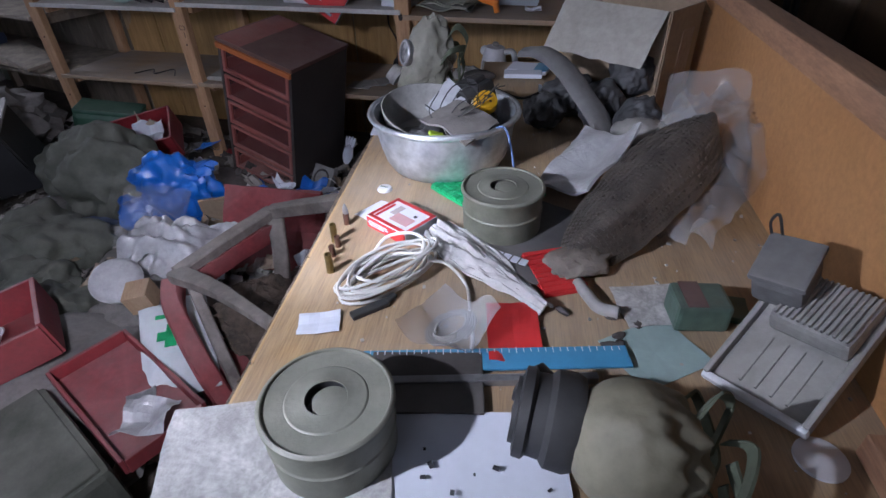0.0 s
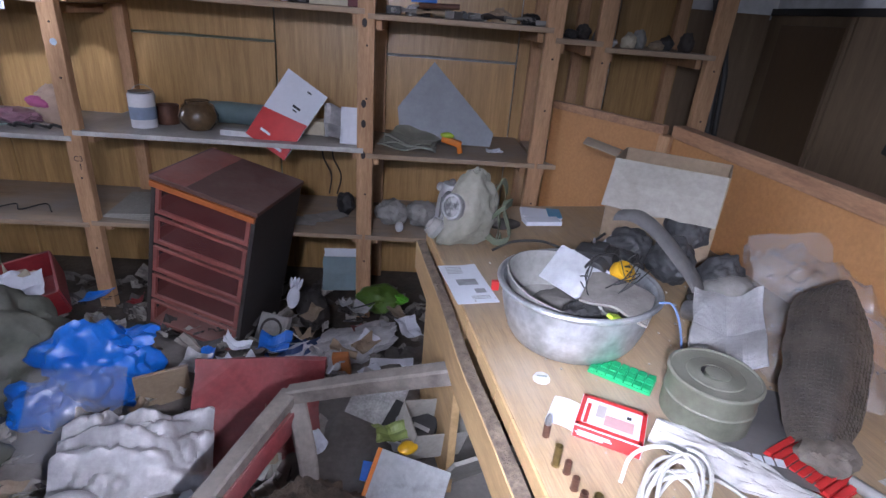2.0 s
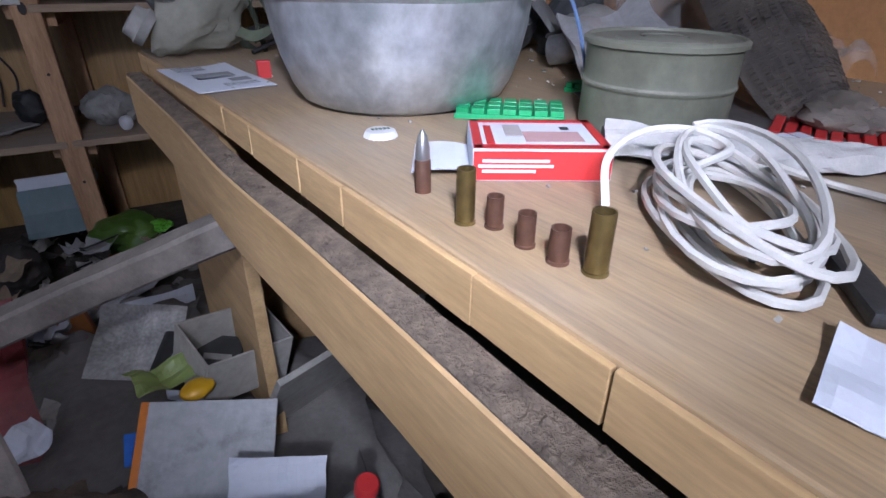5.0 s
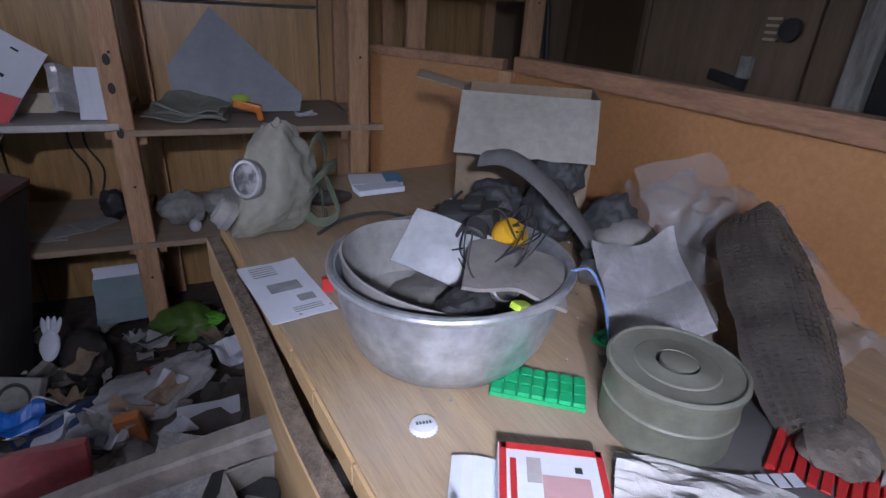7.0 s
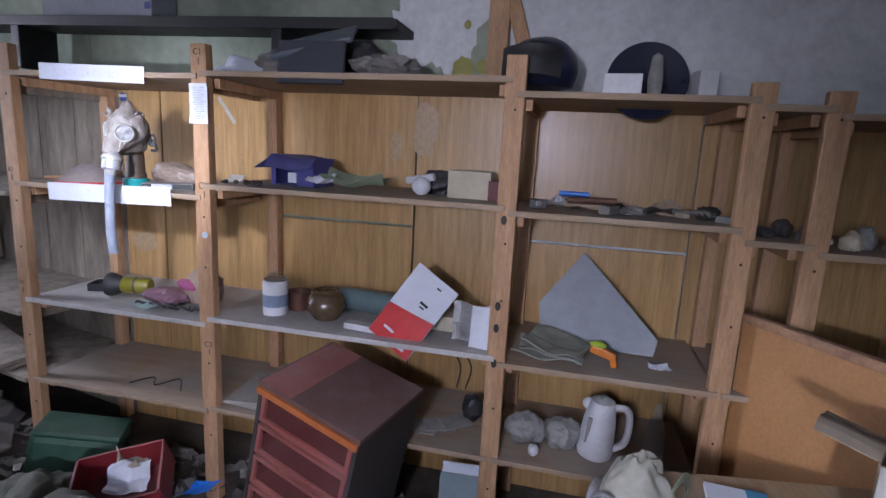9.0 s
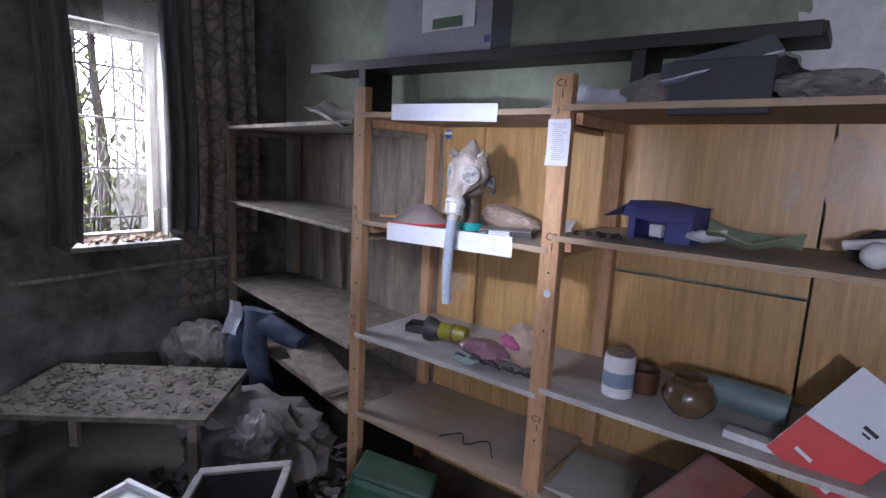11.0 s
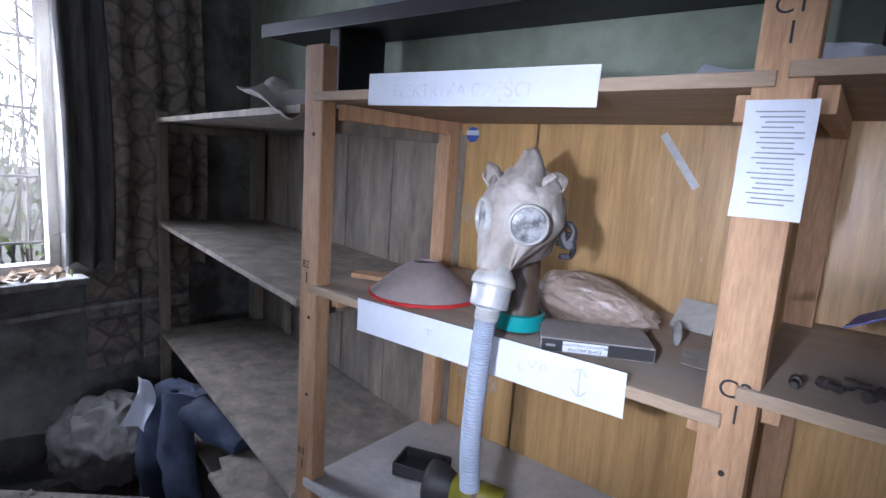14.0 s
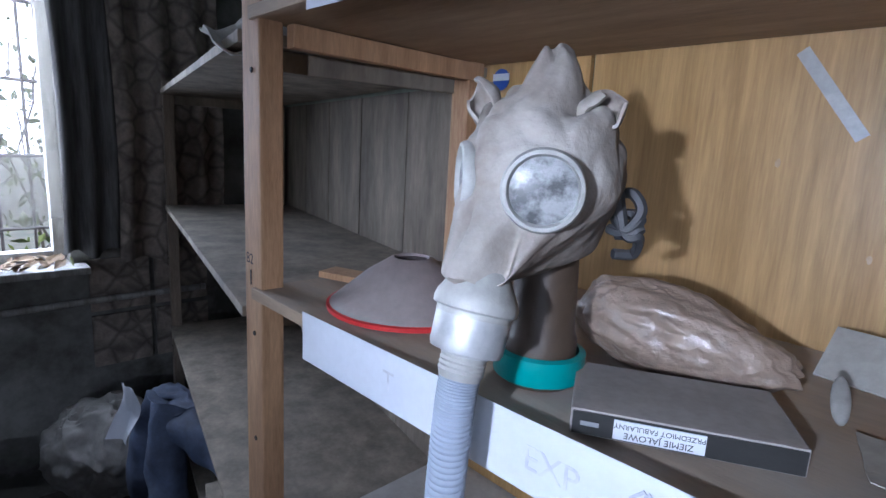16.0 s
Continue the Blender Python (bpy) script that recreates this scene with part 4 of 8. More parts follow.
grip_mat("stud_mat", "bright green studded rubber mat at the foot of the basin", 0.115, 0.055, 7, 3, M_GREEN, pose(0.777, 1.648, ZD, 0, 0, -35))
grip_mat("stud_mat", "red ribbed rubber mat under the mesh mat", 0.075, 0.11, 1, 9, M_REDMAT, pose(0.995, 1.43, ZD, 0, 0, 28))
page("red_film", "glossy red plastic sheet under the white glove", 0.075, 0.12, pose(0.955, 1.275, ZD + 0.002, 0, 0, 14), M_REDMAT, 0.006, 3, "plastic sheet")
grip_mat("stud_mat", "small green rubber strip by the canister", 0.03, 0.05, 1, 4, M_GREEN, pose(0.93, 1.70, ZD, 0, 0, 20))

# red and white carton with its flap open
crt = thing("card_carton", "red and white printed carton with an open flap", "carton", pose(0.705, 1.505, ZD, 0, 0, -27))
part("box", boxm((0, 0, 0.0125), (0.105, 0.082, 0.025), bevel=0.0012), M_PAPER, crt)
part("red_side", boxm((0, -0.0415, 0.0125), (0.103, 0.001, 0.022)), M_REDMAT, crt, "red printed side")
bmr = bmesh.new()
for c, s in (((0, 0.036, 0.0256), (0.1, 0.008, 0.0008)), ((0, -0.036, 0.0256), (0.1, 0.008, 0.0008)), ((0.048, 0, 0.0256), (0.007, 0.08, 0.0008)), ((-0.048, 0, 0.0256), (0.007, 0.08, 0.0008)), ((-0.038, -0.005, 0.0257), (0.006, 0.05, 0.0008))):
    box(bmr, c, s)
part("red_print", bmr, M_REDMAT, crt, "red printed border")
part("faded_print", boxm((0.012, -0.010, 0.0257), (0.045, 0.026, 0.0006)), plain("faded_red_print", (0.50, 0.30, 0.30), 0.7), crt, "rubbed faded picture")
part("faded_print", boxm((-0.018, 0.008, 0.0257), (0.014, 0.03, 0.0006)), plain("faded_grey_print", (0.42, 0.38, 0.38), 0.7), crt)
bars(crt, [(0.025, 0.012, 0.007, 0.007)], M_INK, pose(0, 0, 0.0262))
bars(crt, [(-0.02, 0.004, 0.05, 0.0022), (-0.02, 0.0, 0.056, 0.0022), (-0.025, -0.004, 0.04, 0.0022)], M_PAPER, pose(0, -0.0423, 0.0125, 90))
part("flap", sheet(4, 4, lambda u, v: Vector((-0.053 - 0.045 * u, (v - 0.5) * 0.07, 0.004 + 0.012 * u * (1 - u))), 0.001), M_PAPER, crt, "white open flap")
cap = thing("bottle_cap", "white crimped metal bottle cap with a printed word", "bottle cap", pose(0.621, 1.632, ZD))
bm = bmesh.new()
rings = []
for r, z, wv in ((0.0158, 0.0, 1), (0.0148, 0.003, 0.7), (0.0138, 0.0058, 0), (0.012, 0.0066, 0), (0.0, 0.0068, 0)):
    rings.append([bm.verts.new(((r + 0.0007 * wv * math.cos(21 * a)) * math.cos(a), (r + 0.0007 * wv * math.cos(21 * a)) * math.sin(a), z)) for a in [2 * math.pi * i / 84 for i in range(84)]])
for a, b in zip(rings, rings[1:]):
    for i in range(84):
        bm.faces.new((a[i], a[(i + 1) % 84], b[(i + 1) % 84], b[i]))
part("crown", bm, M_WHITEP, cap, smooth=True)
bars(cap, [(-0.0075 + 0.0037 * i, 0, 0.0026, 0.0042) for i in range(5)], M_DKGREEN, pose(0, 0, 0.0071, 0, 0, -8))


def shell(label, x, y, hgt, r, material, bullet=False):
    t = thing("cartridge", label, "cartridge", pose(x, y, ZD, 0, 0, 0), "spent cartridges")
    if bullet:
        part("case", lathe(bmesh.new(), [(0, 0), (r, 0), (r, hgt * 0.5), (r * 0.9, hgt * 0.53)], 20), material, t, smooth=True)
        part("tip", lathe(bmesh.new(), [(r * 0.9, hgt * 0.53), (r * 0.88, hgt * 0.7), (r * 0.55, hgt * 0.9), (0.0, hgt)], 20), M_STEEL, t, "pale pointed tip", True)
    else:
        part("case", lathe(bmesh.new(), [(0, 0), (r * 1.12, 0), (r * 1.12, 0.0015), (r * 0.95, 0.002), (r, 0.004), (r * 0.97, hgt), (r * 0.82, hgt), (r * 0.82, 0.004), (0, 0.004)], 24), material, t, smooth=True)


shell("small rifle cartridge with a pale tip standing on the desk", 0.598, 1.49, 0.046, 0.0058, M_COPPER, True)
shell("tall brass cartridge case standing upright", 0.600, 1.432, 0.036, 0.0062, M_BRASS)
shell("short rusty cartridge case standing upright", 0.613, 1.418, 0.021, 0.0055, M_COPPER)
shell("short rusty cartridge case standing upright", 0.616, 1.389, 0.021, 0.0055, M_COPPER)
shell("short rusty cartridge case standing upright", 0.621, 1.365, 0.021, 0.0058, M_COPPER)
shell("tall brass cartridge case standing upright", 0.632, 1.347, 0.036, 0.0066, M_BRASS)

# coiled white cable
coil = thing("cable_coil", "coil of thin white electric cable", "cable", pose(0.735, 1.348, ZD, 0, 0, 54))
pts = []
for i in range(9 * 26 + 1):
    a = 2 * math.pi * i / 26
    k = i / 26
    r = 0.050 + 0.009 * math.sin(k * 2.3) + 0.006 * math.sin(a * 2 + k)
    pts.append((r * 1.50 * math.cos(a) + 0.006 * math.sin(k * 1.7), r * 0.70 * math.sin(a) + 0.005 * math.cos(k * 1.3), 0.004 + 0.0026 * k + (0.002 + 0.0009 * k) * (1 + math.sin(a + k))))
part("loop", tube(bmesh.new(), pts, 0.0028, 6), M_WCABLE, coil, smooth=True)
UNTURN = pose(0, 0, 0, 0, 0, -54)
part("tail", tube(bmesh.new(), smooth_line([(0.06, 0.03, 0.03), (0.09, 0.04, 0.02), (0.13, 0.01, 0.006), (0.15, -0.05, 0.004), (0.168, -0.11, 0.004), (0.165, -0.14, 0.004)], 8), 0.0028, 6), M_WCABLE, coil, smooth=True, m=UNTURN)
part("tie", tube(bmesh.new(), smooth_line([(-0.05, 0.05, 0.004), (-0.03, 0.075, 0.03), (0.01, 0.085, 0.04), (0.04, 0.07, 0.042), (0.045, 0.04, 0.036), (0.005, 0.035, 0.03), (-0.02, 0.03, 0.02)], 8), 0.003, 6), M_WCABLE, coil, smooth=True, m=UNTURN)
# white crumpled glove bag, dark printed bag below it
page("dark_bag", "black plastic bag with bold white lettering, half under the canister", 0.19, 0.24, pose(0.93, 1.53, ZD + 0.002, 0, 0, -22), mat("dark_grey_film", (0.085, 0.08, 0.085), (0.05, 0.048, 0.05), 6, 0.4, dust=0.3), 0.004, 6, "plastic bag", n=10)
lt = thing("bag_lettering", "bold white letters printed on the dark bag", "lettering", pose(0.893, 1.448, ZD + 0.0125, 0, 0, -16))
bars(lt, [(-0.055 + 0.0155 * i, 0.0, 0.0125, 0.017) for i in range(8)], M_PAPER)
glove = single("crumpled_glove", sheet(48, 22, lambda u, v: Vector(((u - 0.5) * 0.28, (v - 0.5) * (0.06 + 0.03 * math.sin(u * 5)), 0.016 * math.sqrt(noise.noise(Vector((u * 3 + v, v * 6, 3))) ** 2 + 0.004) + 0.012 * math.sin(v * 3.14) + 0.005 * noise.noise(Vector((u * 8, v * 14, 5))))), 0.003), mat("crumpled_white_cotton", (0.55, 0.54, 0.53), (0.36, 0.355, 0.35), 9, 0.85, bump=0.4), "long crumpled white cotton glove", "glove", pose(0.885, 1.415, ZD + 0.006, 0, 0, -38), smooth=True)
page("poly_bag", "small clear plastic bag with screws", 0.10, 0.11, pose(0.868, 1.245, ZD + 0.003, 0, 0, -22), M_FILM, 0.03, 8, "plastic bag", n=12)
single("lead_coil", tube(bmesh.new(), [(0.03 * math.cos(i * 0.5) * (1 - i / 120), 0.045 * math.sin(i * 0.5) * (1 - i / 150), 0.006 + 0.0001 * i) for i in range(60)], 0.0022, 6), M_GREYP, "coiled grey lead in a small plastic bag", "cable", pose(0.865, 1.26, ZD, 0, 0, -30), smooth=True)
page("torn_paper", "torn white scrap of paper", 0.062, 0.045, pose(0.672, 1.225, ZD + 0.001, 0, 0, 22), M_PAPER, 0.003, 9)
clip = thing("black_tool", "short black plastic clip tool", "tool", pose(0.735, 1.27, ZD + 0.005, 0, 0, 48))
part("handle", boxm((0, 0, 0), (0.062, 0.016, 0.009), bevel=0.003), M_BLACK, clip)
part("jaw", boxm((0.038, 0.004, 0.001), (0.022, 0.01, 0.006), (0, 0, 20), bevel=0.002), M_BLACK, clip)
rul = thing("ruler", "blue metal ruler with white scale marks", "ruler", pose(0.94, 1.215, ZD, 0, 0, 16))
part("blade", boxm((0, 0, 0.008), (0.36, 0.038, 0.003), bevel=0.0008), M_RULER, rul)
bars(rul, [(-0.17 + 0.01 * i, 0.014, 0.0012, 0.007 if i % 5 else 0.011) for i in range(35)], M_PAPER, pose(0, 0, 0.0098))
part("frame", boxm((-0.02, -0.034, 0.006), (0.30, 0.012, 0.012), bevel=0.002), M_STEEL, rul, "steel edge bar")
single("dark_board", boxm((0, 0, 0.006), (0.15, 0.10, 0.01), bevel=0.002), M_CABDARK, "flat dark wooden board beneath the ruler", "board", pose(0.86, 1.155, ZD - 0.001, 0, 0, 14))
hs = page("punched_sheet", "white plastic sheet with punched holes and dark specks", 0.20, 0.26, pose(0.965, 1.0, ZD + 0.003, 0, 0, 14), M_PAPER, 0.004, 2)
bm = bmesh.new()
random.seed(5)
for i in range(26):
    a, b = random.uniform(-0.085, 0.085), random.uniform(-0.11, 0.11)
    s = random.uniform(0.002, 0.006)
    box(bm, (a, b, 0), (s, s * random.uniform(0.5, 1.5), 0.0012), (0, 0, random.uniform(0, 90)))
tagged(new("paint_specks", mesh_of("paint_specks", bm, M_INK)), "dark dried specks on the white sheet", "specks", kind="stuff").matrix_basis = pose(0.965, 1.0, ZD + 0.0105, 0, 0, 14)
page("newspaper", "crumpled newspaper page under the canister", 0.26, 0.22, pose(0.735, 0.985, ZD + 0.001, 0, 0, 24), M_NEWS, 0.006, 4, "newspaper")
page("teal_card", "pale teal paper card with dirt spots", 0.115, 0.10, pose(1.148, 1.288, ZD + 0.001, 0, 0, 40), M_TEALCARD, 0.002, 3)
page("booklet", "white printed booklet with dark drawings", 0.11, 0.09, pose(1.15, 1.385, ZD + 0.002, 0, 0, 20), M_NEWS, 0.004, 7, "booklet")
lf = page("leaflet", "white printed leaflet with a dark picture near the desk edge", 0.10, 0.195, pose(0.513, 1.99, ZD + 0.001, 0, 0, 12), M_PAPER, 0.002, 1, "leaflet")
bars(lf, [(0.0, 0.0, 0.05, 0.03), (0.02, -0.045, 0.026, 0.02)] + [(-0.015, 0.08 - 0.008 * i, 0.04, 0.002) for i in range(5)] + [(0.012, -0.07 - 0.006 * i, 0.045, 0.0018) for i in range(3)], M_INKGREY, pose(0, 0, 0.0042))
single("metal_disc", lathe(bmesh.new(), [(0, 0), (0.028, 0), (0.028, 0.004), (0.0, 0.005)], 32), M_WHITEP, "pale round metal disc with small holes", "disc", pose(1.318, 1.165, ZD))
single("wood_block", boxm((0, 0, 0.018), (0.05, 0.12, 0.035), bevel=0.003), M_RAIL, "orange-brown wooden block on the desk", "wood block", pose(1.39, 1.13, ZD, 0, 0, 8))
part("valve_rim", lathe(bmesh.new(), [(0.030, 0.031), (0.030, 0.040), (0.036, 0.041), (0.037, 0.031)], 32), M_BLACK, fm, "black spoked valve cover", True)
for i in range(3):
    part("valve_spoke", boxm((0, 0, 0.036), (0.062, 0.006, 0.006), (0, 0, 60 * i + 15), bevel=0.001), M_BLACK, fm)
part("valve_hub", lathe(bmesh.new(), [(0.011, 0.031), (0.011, 0.041), (0.0, 0.043)], 20), M_BLACK, fm, smooth=True)
single("pipe_stub", tube(bmesh.new(), smooth_line([(1.035, 1.405, ZD + 0.010), (1.052, 1.375, ZD + 0.011), (1.07, 1.352, ZD + 0.010), (1.098, 1.345, ZD + 0.012)], 6), 0.0095, 12), M_GREYP, "short bent grey rubber pipe on the desk", "pipe", smooth=True)
random.seed(11)
for i in range(9):
    x, y = random.uniform(1.0, 1.2), random.uniform(1.16, 1.38)
    single("pebble_scrap", blob((random.uniform(0.006, 0.016), random.uniform(0.005, 0.011), 0.005), i, 0.3, 2, 2, 0.2), M_CABDARK, "small dark crumb of rubber on the desk", "scrap", pose(x, y, ZD + 0.004, 0, 0, i * 50), group="scraps on the desk")
# far end of the desk
single("folded_paper", boxm((0, 0, 0.008), (0.12, 0.05, 0.014), bevel=0.002), M_PAPER, "folded white paper stack on the far desk end", "paper", pose(0.79, 2.43, ZD, 0, 0, 8))
single("spectacle_case", blob((0.05, 0.022, 0.018), 31, 0.08, 1, 3, flat=-0.012), M_CABDARK, "dark spectacle case on the far desk end", "case", pose(0.66, 2.37, ZD + 0.014, 0, 0, 10), smooth=True)
page("crumpled_tissue", "crumpled white tissue by the basin", 0.07, 0.06, pose(0.90, 2.17, ZD + 0.01, 20, 10, 30), M_PAPER, 0.04, 12, n=10)
single("black_cable", tube(bmesh.new(), smooth_line([(0.60, 2.19, ZD + 0.004), (0.66, 2.22, ZD + 0.02), (0.74, 2.21, ZD + 0.03), (0.83, 2.18, ZD + 0.02), (0.92, 2.22, ZD + 0.06)], 8), 0.004, 6), M_BLACK, "thick black cable curling across the desk", "cable", smooth=True)
random.seed(3)
bm = bmesh.new()
for i in range(260):
    u, v = random.uniform(0.03, 0.8), random.uniform(-0.08, 1.38)
    s = random.uniform(0.0015, 0.005)
    box(bm, (u, v, ZD + s / 3), (s, s * random.uniform(0.6, 1.6), s * 0.6), (random.uniform(0, 40), 0, random.uniform(0, 90)))
ob = tagged(new("crumbs", mesh_of("crumbs", bm, M_CARDG)), "plaster crumbs and grit scattered on the desk", "crumbs", kind="stuff")
ob.matrix_basis = DM

mk = thing("marker_pen", "yellow and green marker pen on the desk", "pen", pose(0.80, 2.02, ZD + 0.012, 0, 0, -4))
part("barrel", tube(bmesh.new(), [(-0.04, 0, 0), (0.0, 0, 0)], 0.011, 14), M_YELLOW, mk, "yellow barrel", True)
part("grip", tube(bmesh.new(), [(0.001, 0, 0), (0.03, 0, 0)], 0.0105, 14), M_GREEN, mk, "green end", True)
bk = thing("notebook", "white notebook with a blue cover edge on the far desk end", "notebook", pose(0.80, 2.50, ZD, 0, 0, -6))
part("paper_block", boxm((0, 0, 0.006), (0.13, 0.085, 0.012), bevel=0.001), M_PAPER, bk)
part("cover", boxm((0.045, 0, 0.0135), (0.045, 0.085, 0.002)), M_RULER, bk, "blue cover")

# ---- clutter on the floor ----
def rod(p, q, w, h, roll=0.0, bevel=0.003):
    """A squared bar from p to q."""
    p, q = Vector(p), Vector(q)
    d = q - p
    m = Matrix.Translation((p + q) / 2) @ d.to_track_quat("X", "Z").to_matrix().to_4x4() @ pose(0, 0, 0, roll) @ Matrix.Diagonal((d.length, w, h, 1))
    bm = bmesh.new()
    bmesh.ops.create_cube(bm, size=1.0, matrix=m)
    if bevel:
        bmesh.ops.bevel(bm, geom=bm.edges[:], offset=bevel, segments=1, affect="EDGES")
    return bm


# drawer cabinet, leaning over to one side
cab = thing("drawer_cabinet", "brown drawer cabinet leaning over, drawers half empty", "cabinet", pose(-0.462, 2.90, 0.050, 2, 13, -13))
CW, CD, CH = 0.405, 0.37, 0.69
part("top", boxm((0, 0, CH - 0.008), (CW + 0.01, CD + 0.01, 0.018), bevel=0.003), M_CABBROWN, cab)
part("top_patch", sheet(6, 10, lambda u, v: Vector((-CW / 2 + 0.004 + (0.13 + 0.03 * noise.noise(Vector((v * 3, 2, 1)))) * u, (v - 0.5) * (CD + 0.004), CH + 0.0015)), 0.001), M_CABRED, cab, "dusty red-brown strip left clear of dust")
part("base", boxm((0, 0, 0.01), (CW, CD, 0.02), bevel=0.003), M_CABDARK, cab)
for sx in (-1, 1):
    part("side", boxm((sx * (CW / 2 - 0.008), 0, CH / 2), (0.016, CD, CH - 0.036), bevel=0.002), M_CABDARK, cab)
part("back", boxm((0, CD / 2 - 0.006, CH / 2), (CW - 0.034, 0.01, CH - 0.038)), M_CABDARK, cab)
part("front_edge", boxm((0, -CD / 2 - 0.006, CH - 0.03), (CW, 0.012, 0.022), bevel=0.002), M_CABEDGE, cab, "orange worn edge")
for i in range(5):
    z0 = 0.03 + i * 0.128
    dr = part("drawer", boxm((0, 0, z0 + 0.004), (CW - 0.04, CD - 0.03, 0.006)), M_CABRED, cab, "red-brown drawer with a see-through front")
    bmf = bmesh.new()
    for c, s in (((0, 0, 0.008), (CW - 0.036, 0.012, 0.016)), ((0, 0, 0.108), (CW - 0.036, 0.012, 0.012)), ((-CW / 2 + 0.026, 0, 0.058), (0.016, 0.012, 0.088)), ((CW / 2 - 0.026, 0, 0.058), (0.016, 0.012, 0.088))):
        box(bmf, (c[0], -CD / 2 + 0.006, z0 + c[2]), s, bevel=0.0015)
    part("drawer_frame", bmf, M_CABRED, dr)
    if i > 0:
        part("drawer_pane", boxm((0, -CD / 2 + 0.012, z0 + 0.058), (CW - 0.07, 0.002, 0.086)), M_WINE, dr)
    part("drawer_side", boxm((-CW / 2 + 0.024, 0, z0 + 0.03), (0.005, CD - 0.05, 0.05)), M_CABRED, dr)
single("blue_tape", lathe(bmesh.new(), [(0.012, 0), (0.028, 0), (0.03, 0.02), (0.012, 0.02)], 24), M_BLUE, "small roll of bright blue tape in the drawer", "tape", pose(-0.52, 2.70, 0.06, 60, 0, 20), smooth=True)

# upturned chair: worn frame and red upholstery
A_, B_, C_, D_ = (-0.03, 1.63, 0.41), (0.085, 1.95, 0.44), (0.515, 1.86, 0.60), (0.46, 1.40, 0.52)
chair = thing("upturned_chair", "overturned wooden chair with torn red upholstery and exposed stuffing", "chair")


def bowed(pts, w, h):
    """A worn bar that tapers along a bent line."""
    bm = bmesh.new()
    L = smooth_line(pts, 6)
    rings = []
    for k, p in enumerate(L):
        a = (L[min(k + 1, len(L) - 1)] - L[max(k - 1, 0)]).normalized()
        s = a.cross(Vector((0, 0, 1))).normalized()
        n = s.cross(a)
        f = k / (len(L) - 1)
        ww, hh = w[0] + (w[1] - w[0]) * f, h[0] + (h[1] - h[0]) * f
        rings.append([bm.verts.new(p + s * ww * c[0] + n * hh * c[1] + Vector((0, 0, 0.002 * noise.noise(p * 30 + Vector((c[0], c[1], 0)))))) for c in ((-0.5, -0.38), (-0.38, -0.5), (0.38, -0.5), (0.5, -0.38), (0.5, 0.38), (0.38, 0.5), (-0.38, 0.5), (-0.5, 0.38))])
    for q, r_ in zip(rings, rings[1:]):
        for k in range(8):
            bm.faces.new((q[k], q[(k + 1) % 8], r_[(k + 1) % 8], r_[k]))
    bm.faces.new(rings[0]), bm.faces.new(list(reversed(rings[-1])))
    return bm


part("seat_rail", bowed([A_, (0.03, 1.79, 0.43), B_], (0.045, 0.045), (0.035, 0.035)), M_FRAME, chair)
part("seat_rail", bowed([B_, (0.30, 1.91, 0.52), C_], (0.042, 0.05), (0.04, 0.045)), M_FRAME, chair)
part("back_post", bowed([A_, (0.2, 1.53, 0.475), D_], (0.055, 0.02), (0.035, 0.02)), M_FRAME, chair)
part("leg", bowed([(0.10, 1.94, 0.42), (0.15, 1.84, 0.28), (0.18, 1.70, 0.10)], (0.05, 0.04), (0.035, 0.03)), M_FRAME, chair)
part("leg", bowed([(0.03, 1.61, 0.39), (0.13, 1.53, 0.26), (0.24, 1.45, 0.14), (0.31, 1.43, 0.05)], (0.03, 0.035), (0.045, 0.04)), M_FRAME, chair)
part("leg", bowed([(0.47, 1.42, 0.50), (0.50, 1.5, 0.25), (0.50, 1.52, 0.03)], (0.04, 0.035), (0.04, 0.035)), M_FRAME, chair)
part("upholstery", bowed([(-0.05, 1.625, 0.385), (-0.015, 1.565, 0.335), (0.07, 1.50, 0.26), (0.17, 1.44, 0.16), (0.25, 1.41, 0.06)], (0.05, 0.06), (0.06, 0.07)), M_REDCLOTH, chair, "torn red upholstery", True)
part("upholstery", bowed([(0.0, 1.66, 0.375), (0.05, 1.80, 0.385), (0.10, 1.94, 0.385)], (0.03, 0.03), (0.06, 0.06)), M_REDCLOTH, chair, "torn red upholstery", True)
part("stuffing", blob((0.17, 0.14, 0.06), 41, 0.25, 3.0, 5, 0.22), mat("brown_stuffing", (0.15, 0.115, 0.085), (0.05, 0.038, 0.03), 22, 0.95, bump=0.8), chair, "brown fibre stuffing", True, pose(0.20, 1.70, 0.22, 18, 20, 30))
part("seat_board", boxm((0.24, 1.66, 0.15), (0.36, 0.3, 0.015), (16, 24, 30), bevel=0.003), M_REDCLOTH, chair, "dark red seat")
page("red_seat_cover", "dusty red seat cover propped in the rubbish", 0.36, 0.30, pose(-0.06, 2.14, 0.23, 62, 6, 12), M_REDCLOTH, 0.05, 15, "seat cover", 0.02, n=12)

# red drawers and olive case near the front
dr1 = thing("red_bin_box", "loose red plastic drawer with a white soap dish in it", "drawer", pose(-0.52, 1.36, 0.22, 0, -8, 52))
for c, s in (((0, 0, 0), (0.36, 0.26, 0.008)), ((0, -0.13, 0.05), (0.36, 0.012, 0.11)), ((0, 0.13, 0.05), (0.36, 0.012, 0.11)), ((-0.18, 0, 0.05), (0.012, 0.25, 0.11)), ((0.18, 0, 0.05), (0.014, 0.25, 0.12))):
    part("panel", boxm(c, s, bevel=0.003), M_RED, dr1)
dish = thing("soap_dish", "white plastic dish lying in the red drawer", "dish", pose(-0.545, 1.375, 0.24, 0, -8, 60))
